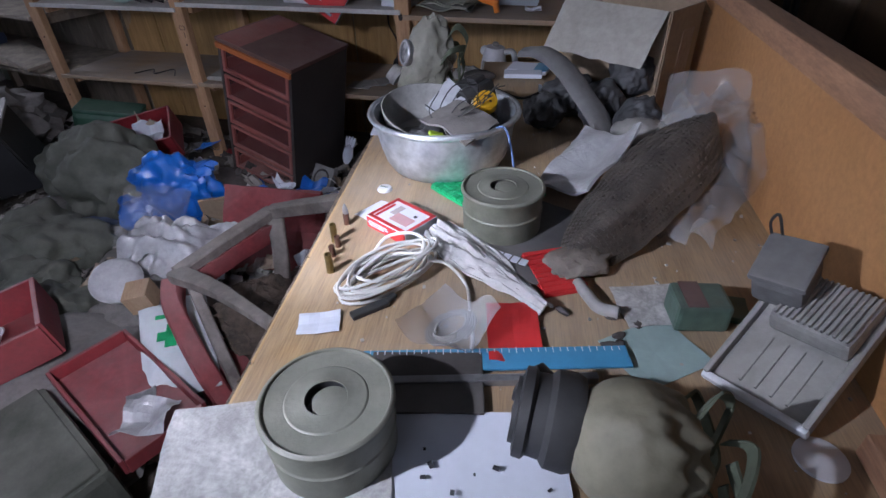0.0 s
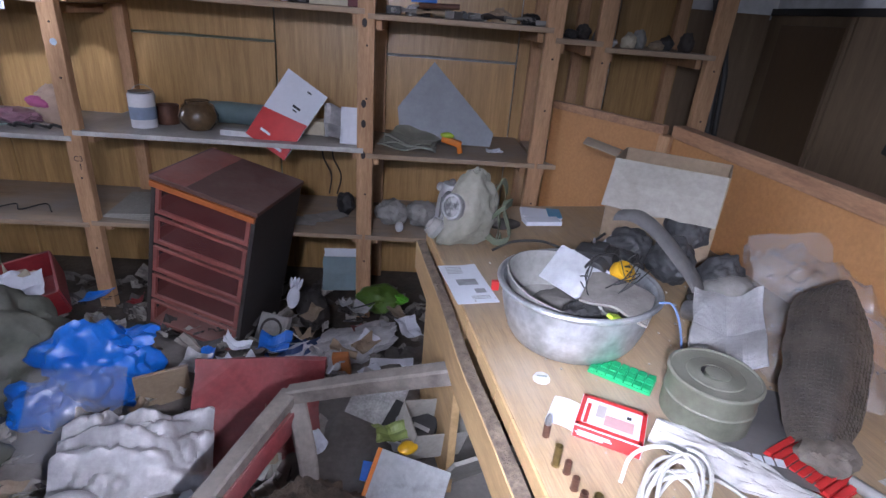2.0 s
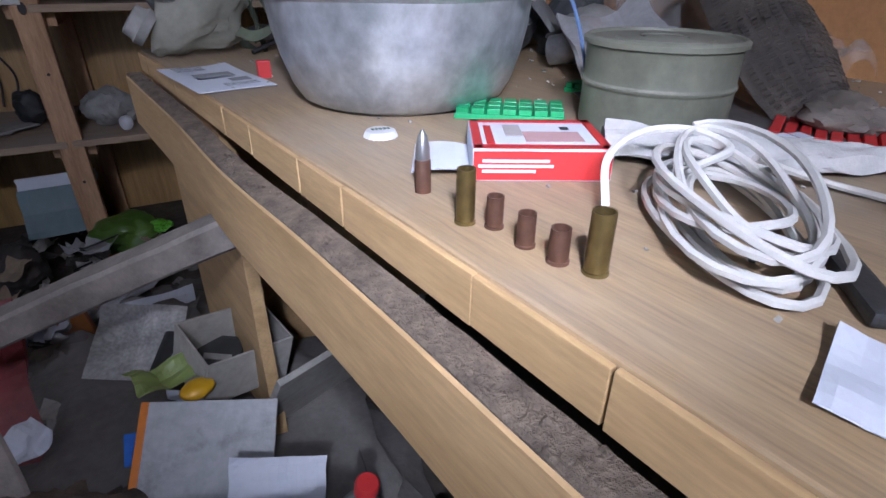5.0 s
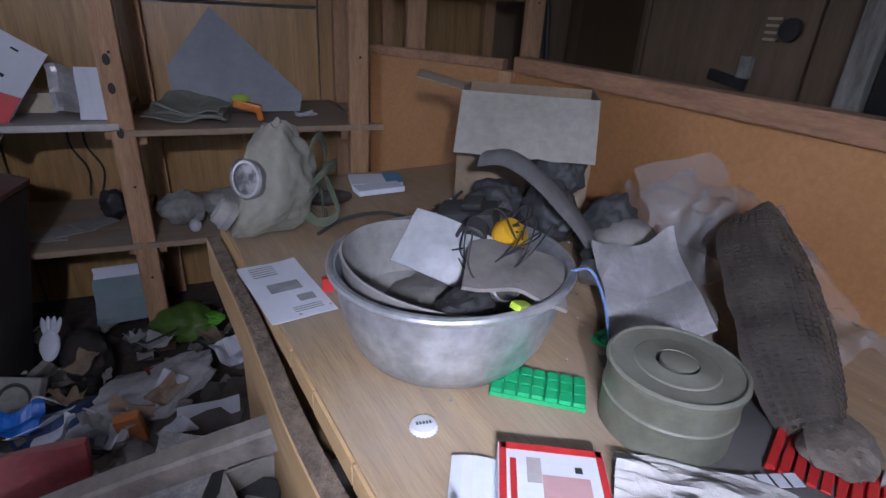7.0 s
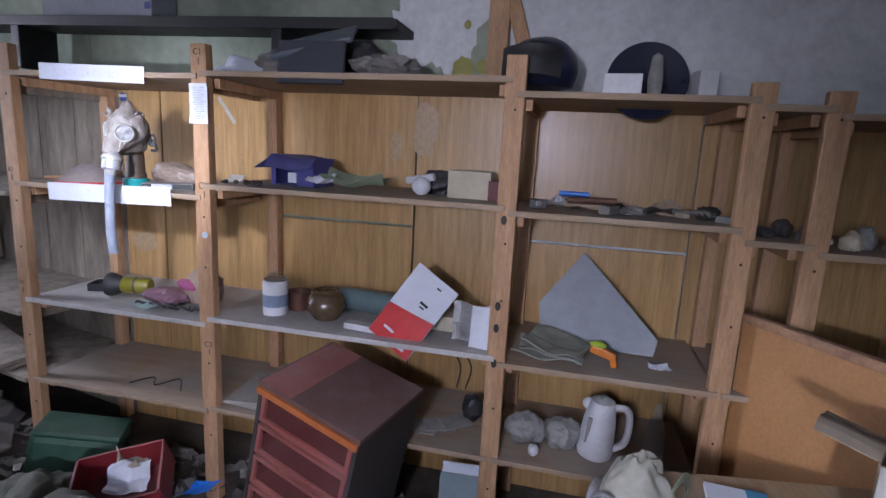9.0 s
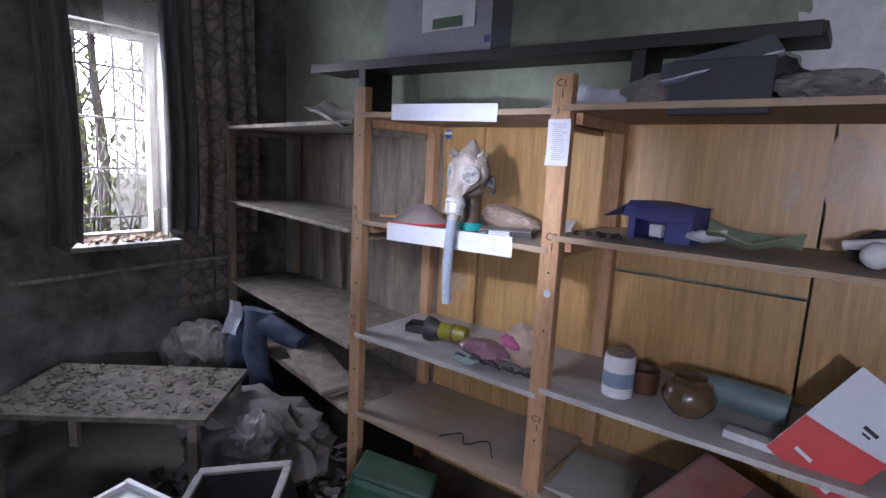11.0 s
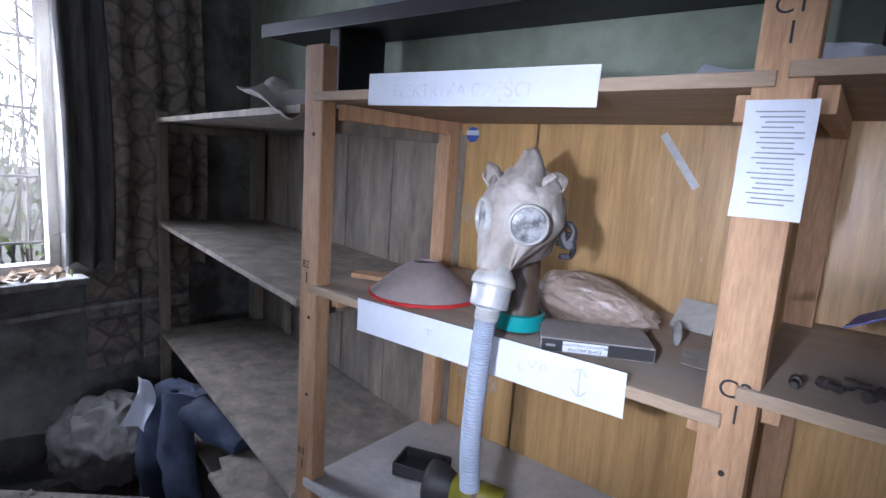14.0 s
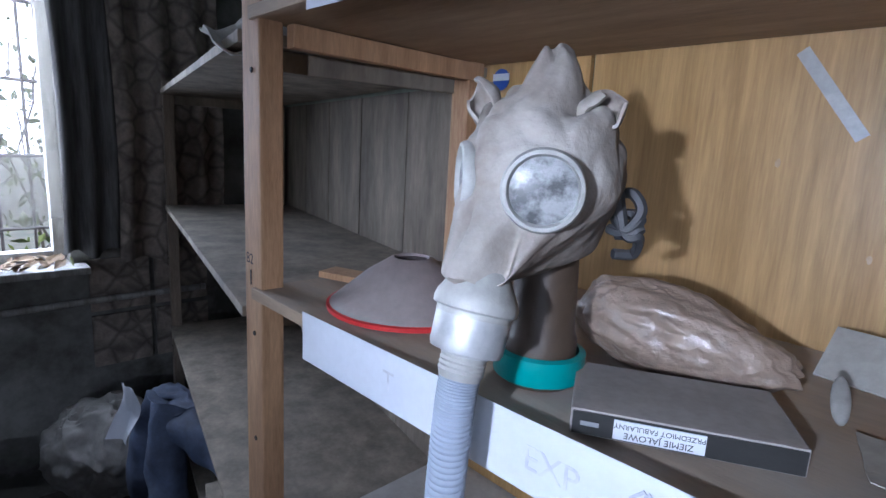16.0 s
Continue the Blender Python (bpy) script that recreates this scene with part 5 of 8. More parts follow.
part("bowl", lathe(bmesh.new(), [(0, 0.003), (0.04, 0), (0.055, 0.02), (0.06, 0.022), (0.055, 0.025), (0.04, 0.006), (0, 0.006)], 28, sx=1.15, sy=0.75), M_WHITEP, dish, smooth=True)
single("rag_pile", blob((0.5, 0.35, 0.16), 61, 0.2, 1.5, 4, 0.2, flat=-0.1), M_GREYC, "dusty rags heaped under the red drawers", "rags", pose(-0.45, 1.35, 0.06), smooth=True)
dr2 = thing("red_tray", "shallow red plastic tray with blister packs in it", "tray", pose(-0.025, 1.345, 0.225, 0, 0, 67))
for c, s in (((0, 0, 0), (0.20, 0.42, 0.008)), ((-0.10, 0, 0.02), (0.01, 0.42, 0.045)), ((0.10, 0, 0.02), (0.01, 0.42, 0.045)), ((0, 0.21, 0.02), (0.19, 0.012, 0.045)), ((0, -0.21, 0.02), (0.19, 0.012, 0.045))):
    part("panel", boxm(c, s, bevel=0.003), M_REDCLOTH if c[2] == 0 else M_RED, dr2)
page("blister_pack", "silver blister pack of tablets", 0.07, 0.06, pose(0.03, 1.335, 0.236, 0, 0, 40), M_STEEL, 0.01, 3, "blister pack", 0.004, n=10)
page("clear_wrapper", "crumpled clear wrapper in the red tray", 0.12, 0.11, pose(0.10, 1.285, 0.236, 0, 0, 20), M_FILMW, 0.04, 5, "wrapper", 0.001, n=12)
oc = thing("olive_case", "large flat olive canvas case near the desk", "case", pose(-0.115, 1.105, 0.155, 2, -2, -23))
part("body", boxm((0, 0, 0), (0.40, 0.28, 0.2), bevel=0.02), M_OLIVEBAG, oc)
part("lid_flap", boxm((0, -0.01, 0.104), (0.38, 0.265, 0.008), bevel=0.003), M_OLIVEBAG, oc)
med = thing("first_aid_bag", "white plastic bag with a green cross print", "plastic bag", pose(-0.005, 1.52, 0.245, 4, 12, -50))
part("bag", sheet(30, 16, lambda u, v: Vector(((u - 0.5) * 0.34, (v - 0.5) * 0.19, 0.035 * math.sin(u * 3.1) * math.sin(v * 3.1) + 0.010 * noise.noise(Vector((u * 5, v * 4, 51))))), 0.004), mat("white_film", (0.58, 0.61, 0.63), (0.46, 0.49, 0.51), 6, 0.4, bump=0.25, grain=0.1), med, smooth=True)
bm = bmesh.new()
box(bm, (0, 0, 0), (0.075, 0.028, 0.003)), box(bm, (0, 0, 0), (0.03, 0.075, 0.003)), box(bm, (-0.03, 0.07, -0.002), (0.04, 0.012, 0.003))
part("print", bm, M_GREEN, med, "green printed cross", m=pose(-0.01, 0.0, 0.042, 0, 0, 80))
bars(med, [(0.09 + 0.014 * i, 0.0, 0.004, 0.08 - 0.012 * i) for i in range(4)], M_INK, pose(0, 0.0, 0.034, 0, 14, 0))
single("wood_offcut", boxm((0, 0, 0), (0.075, 0.075, 0.075), bevel=0.003), mat("pale_wood", (0.42, 0.30, 0.19), (0.33, 0.22, 0.13), 5, 0.8, stretch=(5, 1, 1)), "square pale wooden offcut in the rubbish", "wood block", pose(-0.235, 1.655, 0.265, 10, -8, 25))
bowl = single("glass_bowl", lathe(bmesh.new(), [(0, 0), (0.03, 0), (0.065, 0.03), (0.078, 0.07), (0.07, 0.085), (0.06, 0.09), (0, 0.092)], 36), M_FILMW, "round milky glass lamp globe in the rubbish", "globe", pose(-0.36, 1.70, 0.23, 20, 20, 0), smooth=True)
wave_bag("rag_heap", "grey dusty rags and scraps in a heap", "rags", (0.26, 0.2, 0.13), pose(-0.30, 1.80, 0.09), M_GREYC, 71, 0.35, 0.4, flat=-0.06)
bm = sheet(44, 36, lambda u, v: Vector(((u - 0.5) * 0.36, (v - 0.5) * 0.26, 0.08 * math.sin(v * 3.1) * math.sin(u * 3.1) + 0.09 * abs(noise.noise(Vector((u * 2.2 + v, v * 4, 23)))) + 0.03 * abs(noise.noise(Vector((u * 9, v * 5, 27)))))), 0.0)
single("plastic_bag", bm, M_FILMW, "crumpled milky plastic bag on the rag heap", "plastic bag", pose(-0.31, 1.92, 0.23, 8, 10, 20), smooth=True)
bm = sheet(18, 16, lambda u, v: Vector(((u - 0.5) * 0.24, (v - 0.5) * 0.26, 0.12 * math.sin(v * 3.1) * math.sin(u * 3.1) + 0.05 * abs(noise.noise(Vector((u * 4, v * 4, 33)))))), 0.0)
single("plastic_bag", bm, M_FILM, "crumpled clear plastic bag below the blue bag", "plastic bag", pose(-0.56, 2.08, 0.24, 35, 10, 20), smooth=True)
bm = blob((0.15, 0.11, 0.17), 81, 0.35, 1.6, 5, 0.26)
for v in bm.verts:
    if v.co.z > 0.08:
        v.co.x *= 1.25
        v.co.z += 0.03 * noise.noise(v.co * 7)
single("blue_bag", bm, M_BLUE, "bright blue crumpled plastic bag", "plastic bag", pose(-0.585, 2.285, 0.24, 10, -12, 20), smooth=True)
wave_bag("torn_blue_bag", "bright blue plastic bag tail trailing in the rubbish", "plastic bag", (0.09, 0.07, 0.08), pose(-0.73, 2.17, 0.17), M_BLUE, 83, 0.35, 0.2)
single("brown_board", boxm((0, 0, 0), (0.16, 0.012, 0.22), (12, 0, 30), bevel=0.002), M_CARD, "piece of brown board stuck in the rubbish", "board", pose(-0.42, 2.30, 0.13))
for nm, x, y, z, r, s in (("olive_sack", -0.98, 2.32, 0.22, (0.24, 0.2, 0.24), 91), ("olive_sack", -0.95, 1.86, 0.14, (0.24, 0.18, 0.17), 93), ("olive_sack", -0.80, 1.72, 0.10, (0.15, 0.13, 0.13), 94), ("olive_sack", -1.36, 2.52, 0.16, (0.2, 0.16, 0.18), 95), ("olive_sack", -0.63, 1.66, 0.09, (0.16, 0.12, 0.12), 97)):
    wave_bag(nm, "slumped dark olive canvas sack on the floor", "sack", r, pose(x, y, z, 0, 0, s * 20), M_OLIVEBAG, s, 0.30, 0.17, flat=-r[2] * 0.75, sub=5, freq=1.5, group="olive sacks")
wave_bag("blue_rag", "dark blue cloth on the floor", "cloth", (0.2, 0.14, 0.08), pose(-0.95, 2.12, 0.06), M_DENIM, 99, 0.3, 0.4, flat=-0.05)
wave_bag("paper_parcel", "brown paper parcel on the heap", "parcel", (0.10, 0.08, 0.09), pose(-1.14, 1.68, 0.16), M_CARD, 101, 0.15, 0.15)
rb = thing("red_box", "open red plastic box with papers in it", "box", pose(-1.17, 2.78, 0.16, 24, -10, 30))
for c, s in (((0, 0, 0), (0.30, 0.22, 0.008)), ((0, 0.11, 0.07), (0.30, 0.01, 0.14)), ((0, -0.11, 0.07), (0.30, 0.01, 0.14)), ((-0.15, 0, 0.07), (0.01, 0.21, 0.14)), ((0.15, 0, 0.07), (0.01, 0.21, 0.14))):
    part("panel", boxm(c, s, bevel=0.003), M_RED, rb)
page("box_paper", "crumpled white paper in the red box", 0.14, 0.12, pose(-1.14, 2.76, 0.23, 30, 0, 30), M_PAPER, 0.05, 17, n=10)
page("box_paper", "crumpled white paper in the red box", 0.10, 0.12, pose(-1.20, 2.80, 0.24, 20, 20, 80), M_CREAM, 0.05, 18, n=10)
jc = thing("jerrycan", "dark green plastic box with a rounded lid", "box", pose(-1.60, 2.96, 0.17, 0, 12, 28))
part("body", boxm((0, 0, 0.0), (0.34, 0.19, 0.19), bevel=0.028), M_DKGREEN, jc)
part("lid", boxm((0, 0, 0.1), (0.33, 0.18, 0.03), bevel=0.012), M_DKGREEN, jc)
single("box_stand", boxm((0, 0, 0), (0.3, 0.2, 0.12), bevel=0.01), M_CABDARK, "dark box under the green box", "box", pose(-1.6, 2.98, 0.06, 0, 0, 28))
# white crate on end and black bin
cr = thing("plastic_crate", "white slotted plastic crate standing on end", "crate", pose(-1.71, 1.94, 0.29, 0, 0, 12) @ Matrix.Diagonal((0.8, 0.92, 1, 1)))
for c, s in (((0, 0, 0.27), (0.25, 0.30, 0.010)), ((0, 0, -0.27), (0.25, 0.30, 0.010)), ((0, 0.15, 0), (0.25, 0.010, 0.54)), ((0, -0.15, 0), (0.25, 0.010, 0.54)), ((0.115, 0, 0), (0.010, 0.29, 0.53)), ((-0.115, 0, 0), (0.010, 0.29, 0.53))):
    part("wall", boxm(c, s, bevel=0.003), M_WHITEP, cr)
for f, n_ in ((-1, "y"), (1, "x")):
    for i in range(5):
        z = -0.23 + 0.115 * i
        if n_ == "x" and i not in (0, 3):
            continue
        part("rib", boxm((0, -0.159, z), (0.25, 0.010, 0.016), bevel=0.003) if n_ == "y" else boxm((0.124, 0, z), (0.010, 0.30, 0.016), bevel=0.003), M_WHITEP, cr)
    for i in range(4 if n_ == "y" else 0):
        for k in (-1, 1):
            z = -0.172 + 0.115 * i
            part("slot", boxm((k * 0.06, -0.1565, z), (0.075, 0.005, 0.03), bevel=0.001) if n_ == "y" else boxm((0.1215, k * 0.07, z), (0.005, 0.09, 0.03), bevel=0.001), M_GREYP, cr)
    for k in (-1, 1):
        part("edge_rib", boxm((k * 0.118, -0.162, 0), (0.02, 0.016, 0.54), bevel=0.003) if n_ == "y" else boxm((0.127, k * 0.14, 0), (0.016, 0.02, 0.54), bevel=0.003), M_WHITEP, cr)
for c, s in (((0, -0.145, 0.28), (0.26, 0.02, 0.02)), ((0, 0.145, 0.28), (0.26, 0.02, 0.02)), ((-0.115, 0, 0.28), (0.02, 0.27, 0.02)), ((0.115, 0, 0.28), (0.02, 0.27, 0.02)), ((0, 0, 0.278), (0.21, 0.014, 0.012))):
    part("top_rib", boxm(c, s, bevel=0.003), M_WHITEP, cr)
bn = thing("black_bin", "black plastic bin with a pale rim", "bin", pose(-1.76, 2.38, 0.24, 14, -10, 35))
for c, s in (((0, 0.14, 0), (0.32, 0.012, 0.32)), ((0, -0.14, 0), (0.32, 0.012, 0.32)), ((-0.16, 0, 0), (0.012, 0.27, 0.32)), ((0.16, 0, 0), (0.012, 0.27, 0.32)), ((0, 0, -0.155), (0.3, 0.26, 0.01))):
    part("wall", boxm(c, s), M_BLACK, bn)
for c, s in (((0, 0.145, 0.165), (0.35, 0.03, 0.014)), ((0, -0.145, 0.165), (0.35, 0.03, 0.014)), ((-0.165, 0, 0.165), (0.03, 0.26, 0.014)), ((0.165, 0, 0.165), (0.03, 0.26, 0.014))):
    part("rim", boxm(c, s, bevel=0.004), M_GREYP, bn, "pale dusty rim")
# between the cabinet and the desk
page("picture_sheet", "card with a blue-green picture and white edge", 0.22, 0.16, pose(0.08, 3.12, 0.19, 55, 0, 4), plain("sea_print", (0.12, 0.19, 0.21), 0.5), 0.01, 21, "picture")
page("picture_edge", "white edge strip of the picture card", 0.22, 0.04, pose(0.08, 3.175, 0.275, 55, 0, 4), M_PAPER, 0.003, 22)
wave_bag("green_bag", "small green plastic bag on the rubbish", "plastic bag", (0.10, 0.08, 0.06), pose(0.24, 3.02, 0.12), plain("green_film", (0.09, 0.17, 0.03), 0.4), 111, 0.2, 0.3)
wave_bag("lime_wrapper", "bright lime plastic wrapper scrap", "wrapper", (0.035, 0.03, 0.02), pose(0.34, 3.0, 0.13), plain("lime_film", (0.12, 0.42, 0.03), 0.4), 113, 0.3, 0.5)
gl = thing("white_glove", "white cotton glove on a dark shoe", "glove", pose(-0.13, 2.93, 0.16, 60, 0, -14))
part("palm", blob((0.03, 0.05, 0.014), 121, 0.1, 1.5, 3), M_PAPER, gl, smooth=True)
for i in range(4):
    part("finger", blob((0.008, 0.028, 0.008), 130 + i, 0.1, 1, 2), M_PAPER, gl, smooth=True, m=pose(-0.022 + 0.0145 * i, 0.065 - 0.004 * abs(i - 1.5), 0, 0, 0, (1.5 - i) * 8))
wave_bag("dark_shoe", "dark worn shoe in the rubbish", "shoe", (0.07, 0.13, 0.07), pose(-0.05, 2.95, 0.09, 0, 0, 20), M_CABDARK, 141, 0.2, 0.2)
sp = thing("loudspeaker", "small square grey loudspeaker lying in the rubbish", "loudspeaker", pose(-0.17, 2.72, 0.12, 55, 0, -20))
part("frame", boxm((0, 0, 0), (0.13, 0.13, 0.03), bevel=0.006), M_GREYP, sp)
part("cone", lathe(bmesh.new(), [(0.05, 0.016), (0.046, 0.018), (0.02, 0.006), (0, 0.01)], 28), M_CABDARK, sp, smooth=True)
wave_bag("white_cloth", "crumpled white cloth on the rubbish", "cloth", (0.20, 0.10, 0.045), pose(0.16, 2.66, 0.11, 0, -6, 30), mat("white_cotton", (0.50, 0.50, 0.52), (0.36, 0.36, 0.38), 7, 0.9, bump=0.3), 151, 0.3, 0.45)
wave_bag("blue_cloth", "crumpled blue cloth in the rubbish", "cloth", (0.14, 0.12, 0.05), pose(-0.02, 2.62, 0.06), plain("blue_cotton", (0.05, 0.09, 0.22), 0.9, bump=0.3), 153, 0.3, 0.45)
bt = thing("plastic_bottle", "empty clear plastic bottle with a label", "bottle", pose(0.05, 2.53, 0.09, 70, 0, 40))
part("body", lathe(bmesh.new(), [(0, 0), (0.03, 0), (0.034, 0.01), (0.034, 0.12), (0.03, 0.14), (0.013, 0.175), (0.013, 0.19), (0, 0.19)], 28), M_FILM, bt, smooth=True)
part("label", lathe(bmesh.new(), [(0.0346, 0.05), (0.0346, 0.10)], 28), M_PAPER, bt, "white paper label", True)
single("orange_block", boxm((0, 0, 0), (0.06, 0.03, 0.16), bevel=0.004), mat("orange_wood", (0.44, 0.17, 0.05), (0.36, 0.12, 0.035), 5, 0.6), "orange wooden stick standing in the rubbish", "wood piece", pose(0.15, 2.46, 0.13, 8, -6, 0))
page("white_sheet", "torn white card on the rubbish", 0.17, 0.16, pose(0.32, 2.46, 0.10, 26, -8, -10), M_PAPER, 0.01, 25)
page("white_sheet", "torn white card on the rubbish", 0.10, 0.12, pose(0.38, 2.83, 0.07, 20, 10, 30), M_PAPER, 0.03, 26, n=10)
# under the desk edge
pc = thing("white_carton", "flattened white carton with a brown edge", "carton", pose(0.395, 1.835, 0.24, 40, 6, -18))
part("face", boxm((0, 0, 0.008), (0.19, 0.15, 0.012), bevel=0.002), mat("stained_white_card", (0.44, 0.45, 0.46), (0.20, 0.195, 0.18), 9, 0.8, bump=0.1, lo=0.25, hi=0.45), pc)
part("edge", boxm((0, -0.08, -0.012), (0.19, 0.012, 0.05), bevel=0.002), M_CARD, pc)
part("side_print", boxm((-0.1, 0, 0), (0.012, 0.15, 0.03), bevel=0.002), M_ORANGEP, pc)
single("grey_carton", boxm((0, 0, 0), (0.34, 0.012, 0.30), (30, 0, 22), bevel=0.002), M_CARDG, "large flattened grey carton under the desk", "carton", pose(0.64, 1.98, 0.19))
dv = thing("black_device", "black plastic device with a round steel knob under the desk", "device", pose(0.40, 2.07, 0.235, 20, 8, -24))
part("body", boxm((0, 0, 0), (0.15, 0.10, 0.05), bevel=0.008), M_BLACK, dv)
part("knob", lathe(bmesh.new(), [(0, 0.024), (0.013, 0.025), (0.013, 0.033), (0.010, 0.036), (0, 0.036)], 20), M_STEEL, dv, "round steel knob", True, pose(-0.03, -0.01, 0))
part("slot", boxm((0.035, 0, 0.026), (0.05, 0.012, 0.003)), M_GREYP, dv)
single("yellow_cap", blob((0.028, 0.02, 0.012), 601, 0.1, 1.2, 3), M_YELLOW, "small yellow plastic piece in the rubbish", "plastic piece", pose(0.392, 1.935, 0.285, 10, 0, 20), smooth=True)
single("blue_carton_end", boxm((0, 0, 0), (0.03, 0.05, 0.07), (10, 0, 0), bevel=0.002), M_BLUE, "torn end of a bright blue carton", "carton", pose(0.29, 1.93, 0.20, 30, 0, -10))
page("torn_page", "grey-white torn page stuck in the rubbish", 0.16, 0.15, pose(0.30, 2.19, 0.23, 40, 8, -20), M_NEWS, 0.02, 611, n=10)
page("green_wrapper", "lime green and white wrapper in the rubbish", 0.10, 0.06, pose(0.335, 1.985, 0.275, 20, 14, 30), plain("pale_lime_film", (0.30, 0.38, 0.12), 0.45), 0.03, 613, "wrapper", n=10)
gb = thing("grey_box", "open grey board box below the desk", "box", pose(0.46, 2.03, 0.27, 12, 10, 20))
for c, s in (((0, -0.06, 0), (0.16, 0.004, 0.10)), ((0, 0.06, 0), (0.16, 0.004, 0.10)), ((-0.08, 0, 0), (0.004, 0.12, 0.10)), ((0.08, 0, 0), (0.004, 0.12, 0.10))):
    part("side", boxm(c, s), M_CARDG, gb)
ck = thing("drink_bottle", "dusty plastic bottle with a red cap", "bottle", pose(0.545, 1.635, 0.12, 10, 6, 0))
part("body", lathe(bmesh.new(), [(0, 0), (0.034, 0), (0.036, 0.02), (0.033, 0.08), (0.036, 0.13), (0.03, 0.165), (0.014, 0.195), (0.013, 0.21), (0, 0.21)], 28), M_GREYP, ck, smooth=True)
part("cap", lathe(bmesh.new(), [(0.0145, 0.207), (0.0155, 0.209), (0.0155, 0.226), (0.013, 0.229), (0, 0.229)], 24), M_REDMAT, ck, "red screw cap", True)
page("note_sheet", "white paper with handwriting near the bottle", 0.13, 0.10, pose(0.47, 1.70, 0.25, 35, 5, -20), M_PAPER, 0.02, 28, n=10)
wave_bag("dark_bag", "dark grey plastic bag under the desk", "plastic bag", (0.13, 0.1, 0.07), pose(0.47, 1.62, 0.10), M_BLACK, 161, 0.3, 0.5)
wave_bag("sky_bag", "crumpled light blue plastic bag under the desk", "plastic bag", (0.10, 0.07, 0.06), pose(0.70, 1.62, 0.07), plain("sky_film", (0.03, 0.16, 0.30), 0.35), 163, 0.3, 0.5)
single("rubble_mound", blob((0.45, 0.75, 0.13), 171, 0.25, 2.2, 5, 0.35, flat=-0.05), M_GREYC, "dusty mound of rags and rubbish by the desk", "rubbish", pose(0.28, 1.95, 0.03), smooth=True)
single("rubble_mound", blob((0.75, 0.6, 0.09), 173, 0.25, 2.5, 5, 0.35, flat=-0.05), M_GREYC, "dusty mound of rags and rubbish before the rack", "rubbish", pose(-0.7, 2.2, 0.02), smooth=True)
# scraps too many to count
random.seed(21)
for nm, mt, nmb in (("paper_scraps", M_RUBBISH, 420), ("dark_scraps", M_CABDARK, 420), ("pale_scraps", M_CARDG, 260)):
    bm = bmesh.new()
    for i in range(nmb):
        x, y = random.uniform(-2.6, 0.55), random.uniform(1.2, 3.25)
        if x > 0.2 and y < 1.5:
            continue
        mound = 0.10 * math.exp(-((x + 0.3) ** 2 / 0.6 + (y - 2.1) ** 2 / 0.6))
        s = random.uniform(0.02, 0.075)
        c = Vector((x, y, 0.02 + mound + random.uniform(0, 0.05)))
        R = Euler((random.uniform(-0.7, 0.7), random.uniform(-0.7, 0.7), random.uniform(0, 6.3))).to_matrix()
        n = 4
        g = [[bm.verts.new(c + R @ Vector(((a / n - 0.5) * s * 1.4, (b / n - 0.5) * s, 0.35 * s * noise.noise(Vector((a * 0.6 + i, b * 0.6, i * 0.37)))))) for b in range(n + 1)] for a in range(n + 1)]
        for a in range(n):
            for b in range(n):
                bm.faces.new((g[a][b], g[a + 1][b], g[a + 1][b + 1], g[a][b + 1]))
    tagged(new(nm, mesh_of(nm, bm, mt)), "torn scraps of paper and rag strewn over the floor", "scraps", kind="stuff")

random.seed(37)
for nm, mt, lb, ct, n_ in (("paper_sheet_scrap", M_PAPER, "crumpled white paper sheet in the rubbish", "paper", 26), ("card_scrap", M_CARD, "torn brown cardboard piece in the rubbish", "cardboard", 22), ("blue_scrap", M_BLUE, "scrap of bright blue plastic in the rubbish", "plastic scrap", 3), ("film_scrap", M_FILMW, "crumpled milky plastic film in the rubbish", "plastic film", 18), ("red_scrap", M_RED, "broken red plastic piece in the rubbish", "plastic scrap", 5)):
    for i in range(n_):
        x, y = random.uniform(-1.5, 0.42), random.uniform(1.7, 3.0)
        if -0.7 < x < -0.15 and y > 2.6:
            continue
        mound = 0.12 * math.exp(-((x + 0.1) ** 2 / 0.5 + (y - 2.1) ** 2 / 0.7))
        page(nm, lb, random.uniform(0.05, 0.13), random.uniform(0.04, 0.10), pose(x, y, 0.05 + mound + random.uniform(0, 0.04), random.uniform(-35, 35), random.uniform(-35, 35), random.uniform(0, 360)), mt, random.uniform(0.01, 0.04), 500 + i, ct, 0.0012, group="rubbish on the floor", n=9)
for i in range(10):
    x, y = random.uniform(-1.2, 0.35), random.uniform(1.75, 2.95)
    pts = [(x, y, 0.14)]
    for k in range(5):
        pts.append((pts[-1][0] + random.uniform(-0.09, 0.09), pts[-1][1] + random.uniform(-0.08, 0.08), 0.12 + random.uniform(-0.02, 0.05)))
    single("cord", tube(bmesh.new(), smooth_line(pts, 6), 0.003, 6), (M_BLACK, M_WCABLE, M_CABDARK)[i % 3], "loose tangled cord in the rubbish", "cord", smooth=True, group="cords in the rubbish")

# ---- on the rack ----
def strip(name, label, x0, z0, x1, z1, hgt, y, seed=1):
    """A paper label strip hung on a shelf edge."""
    w = math.hypot(x1 - x0, z1 - z0)
    t = thing(name, label, "paper label", pose((x0 + x1) / 2, y, (z0 + z1) / 2, 90, 0, 0) @ pose(0, 0, 0, 0, 0, math.degrees(math.atan2(z1 - z0, x1 - x0))))
    part("paper", sheet(12, 2, lambda u, v: Vector(((u - 0.5) * w, (v - 0.5) * hgt, 0.0012 * noise.noise(Vector((u * 4, v, seed))))), 0.0008), M_PAPER, t)
    return t


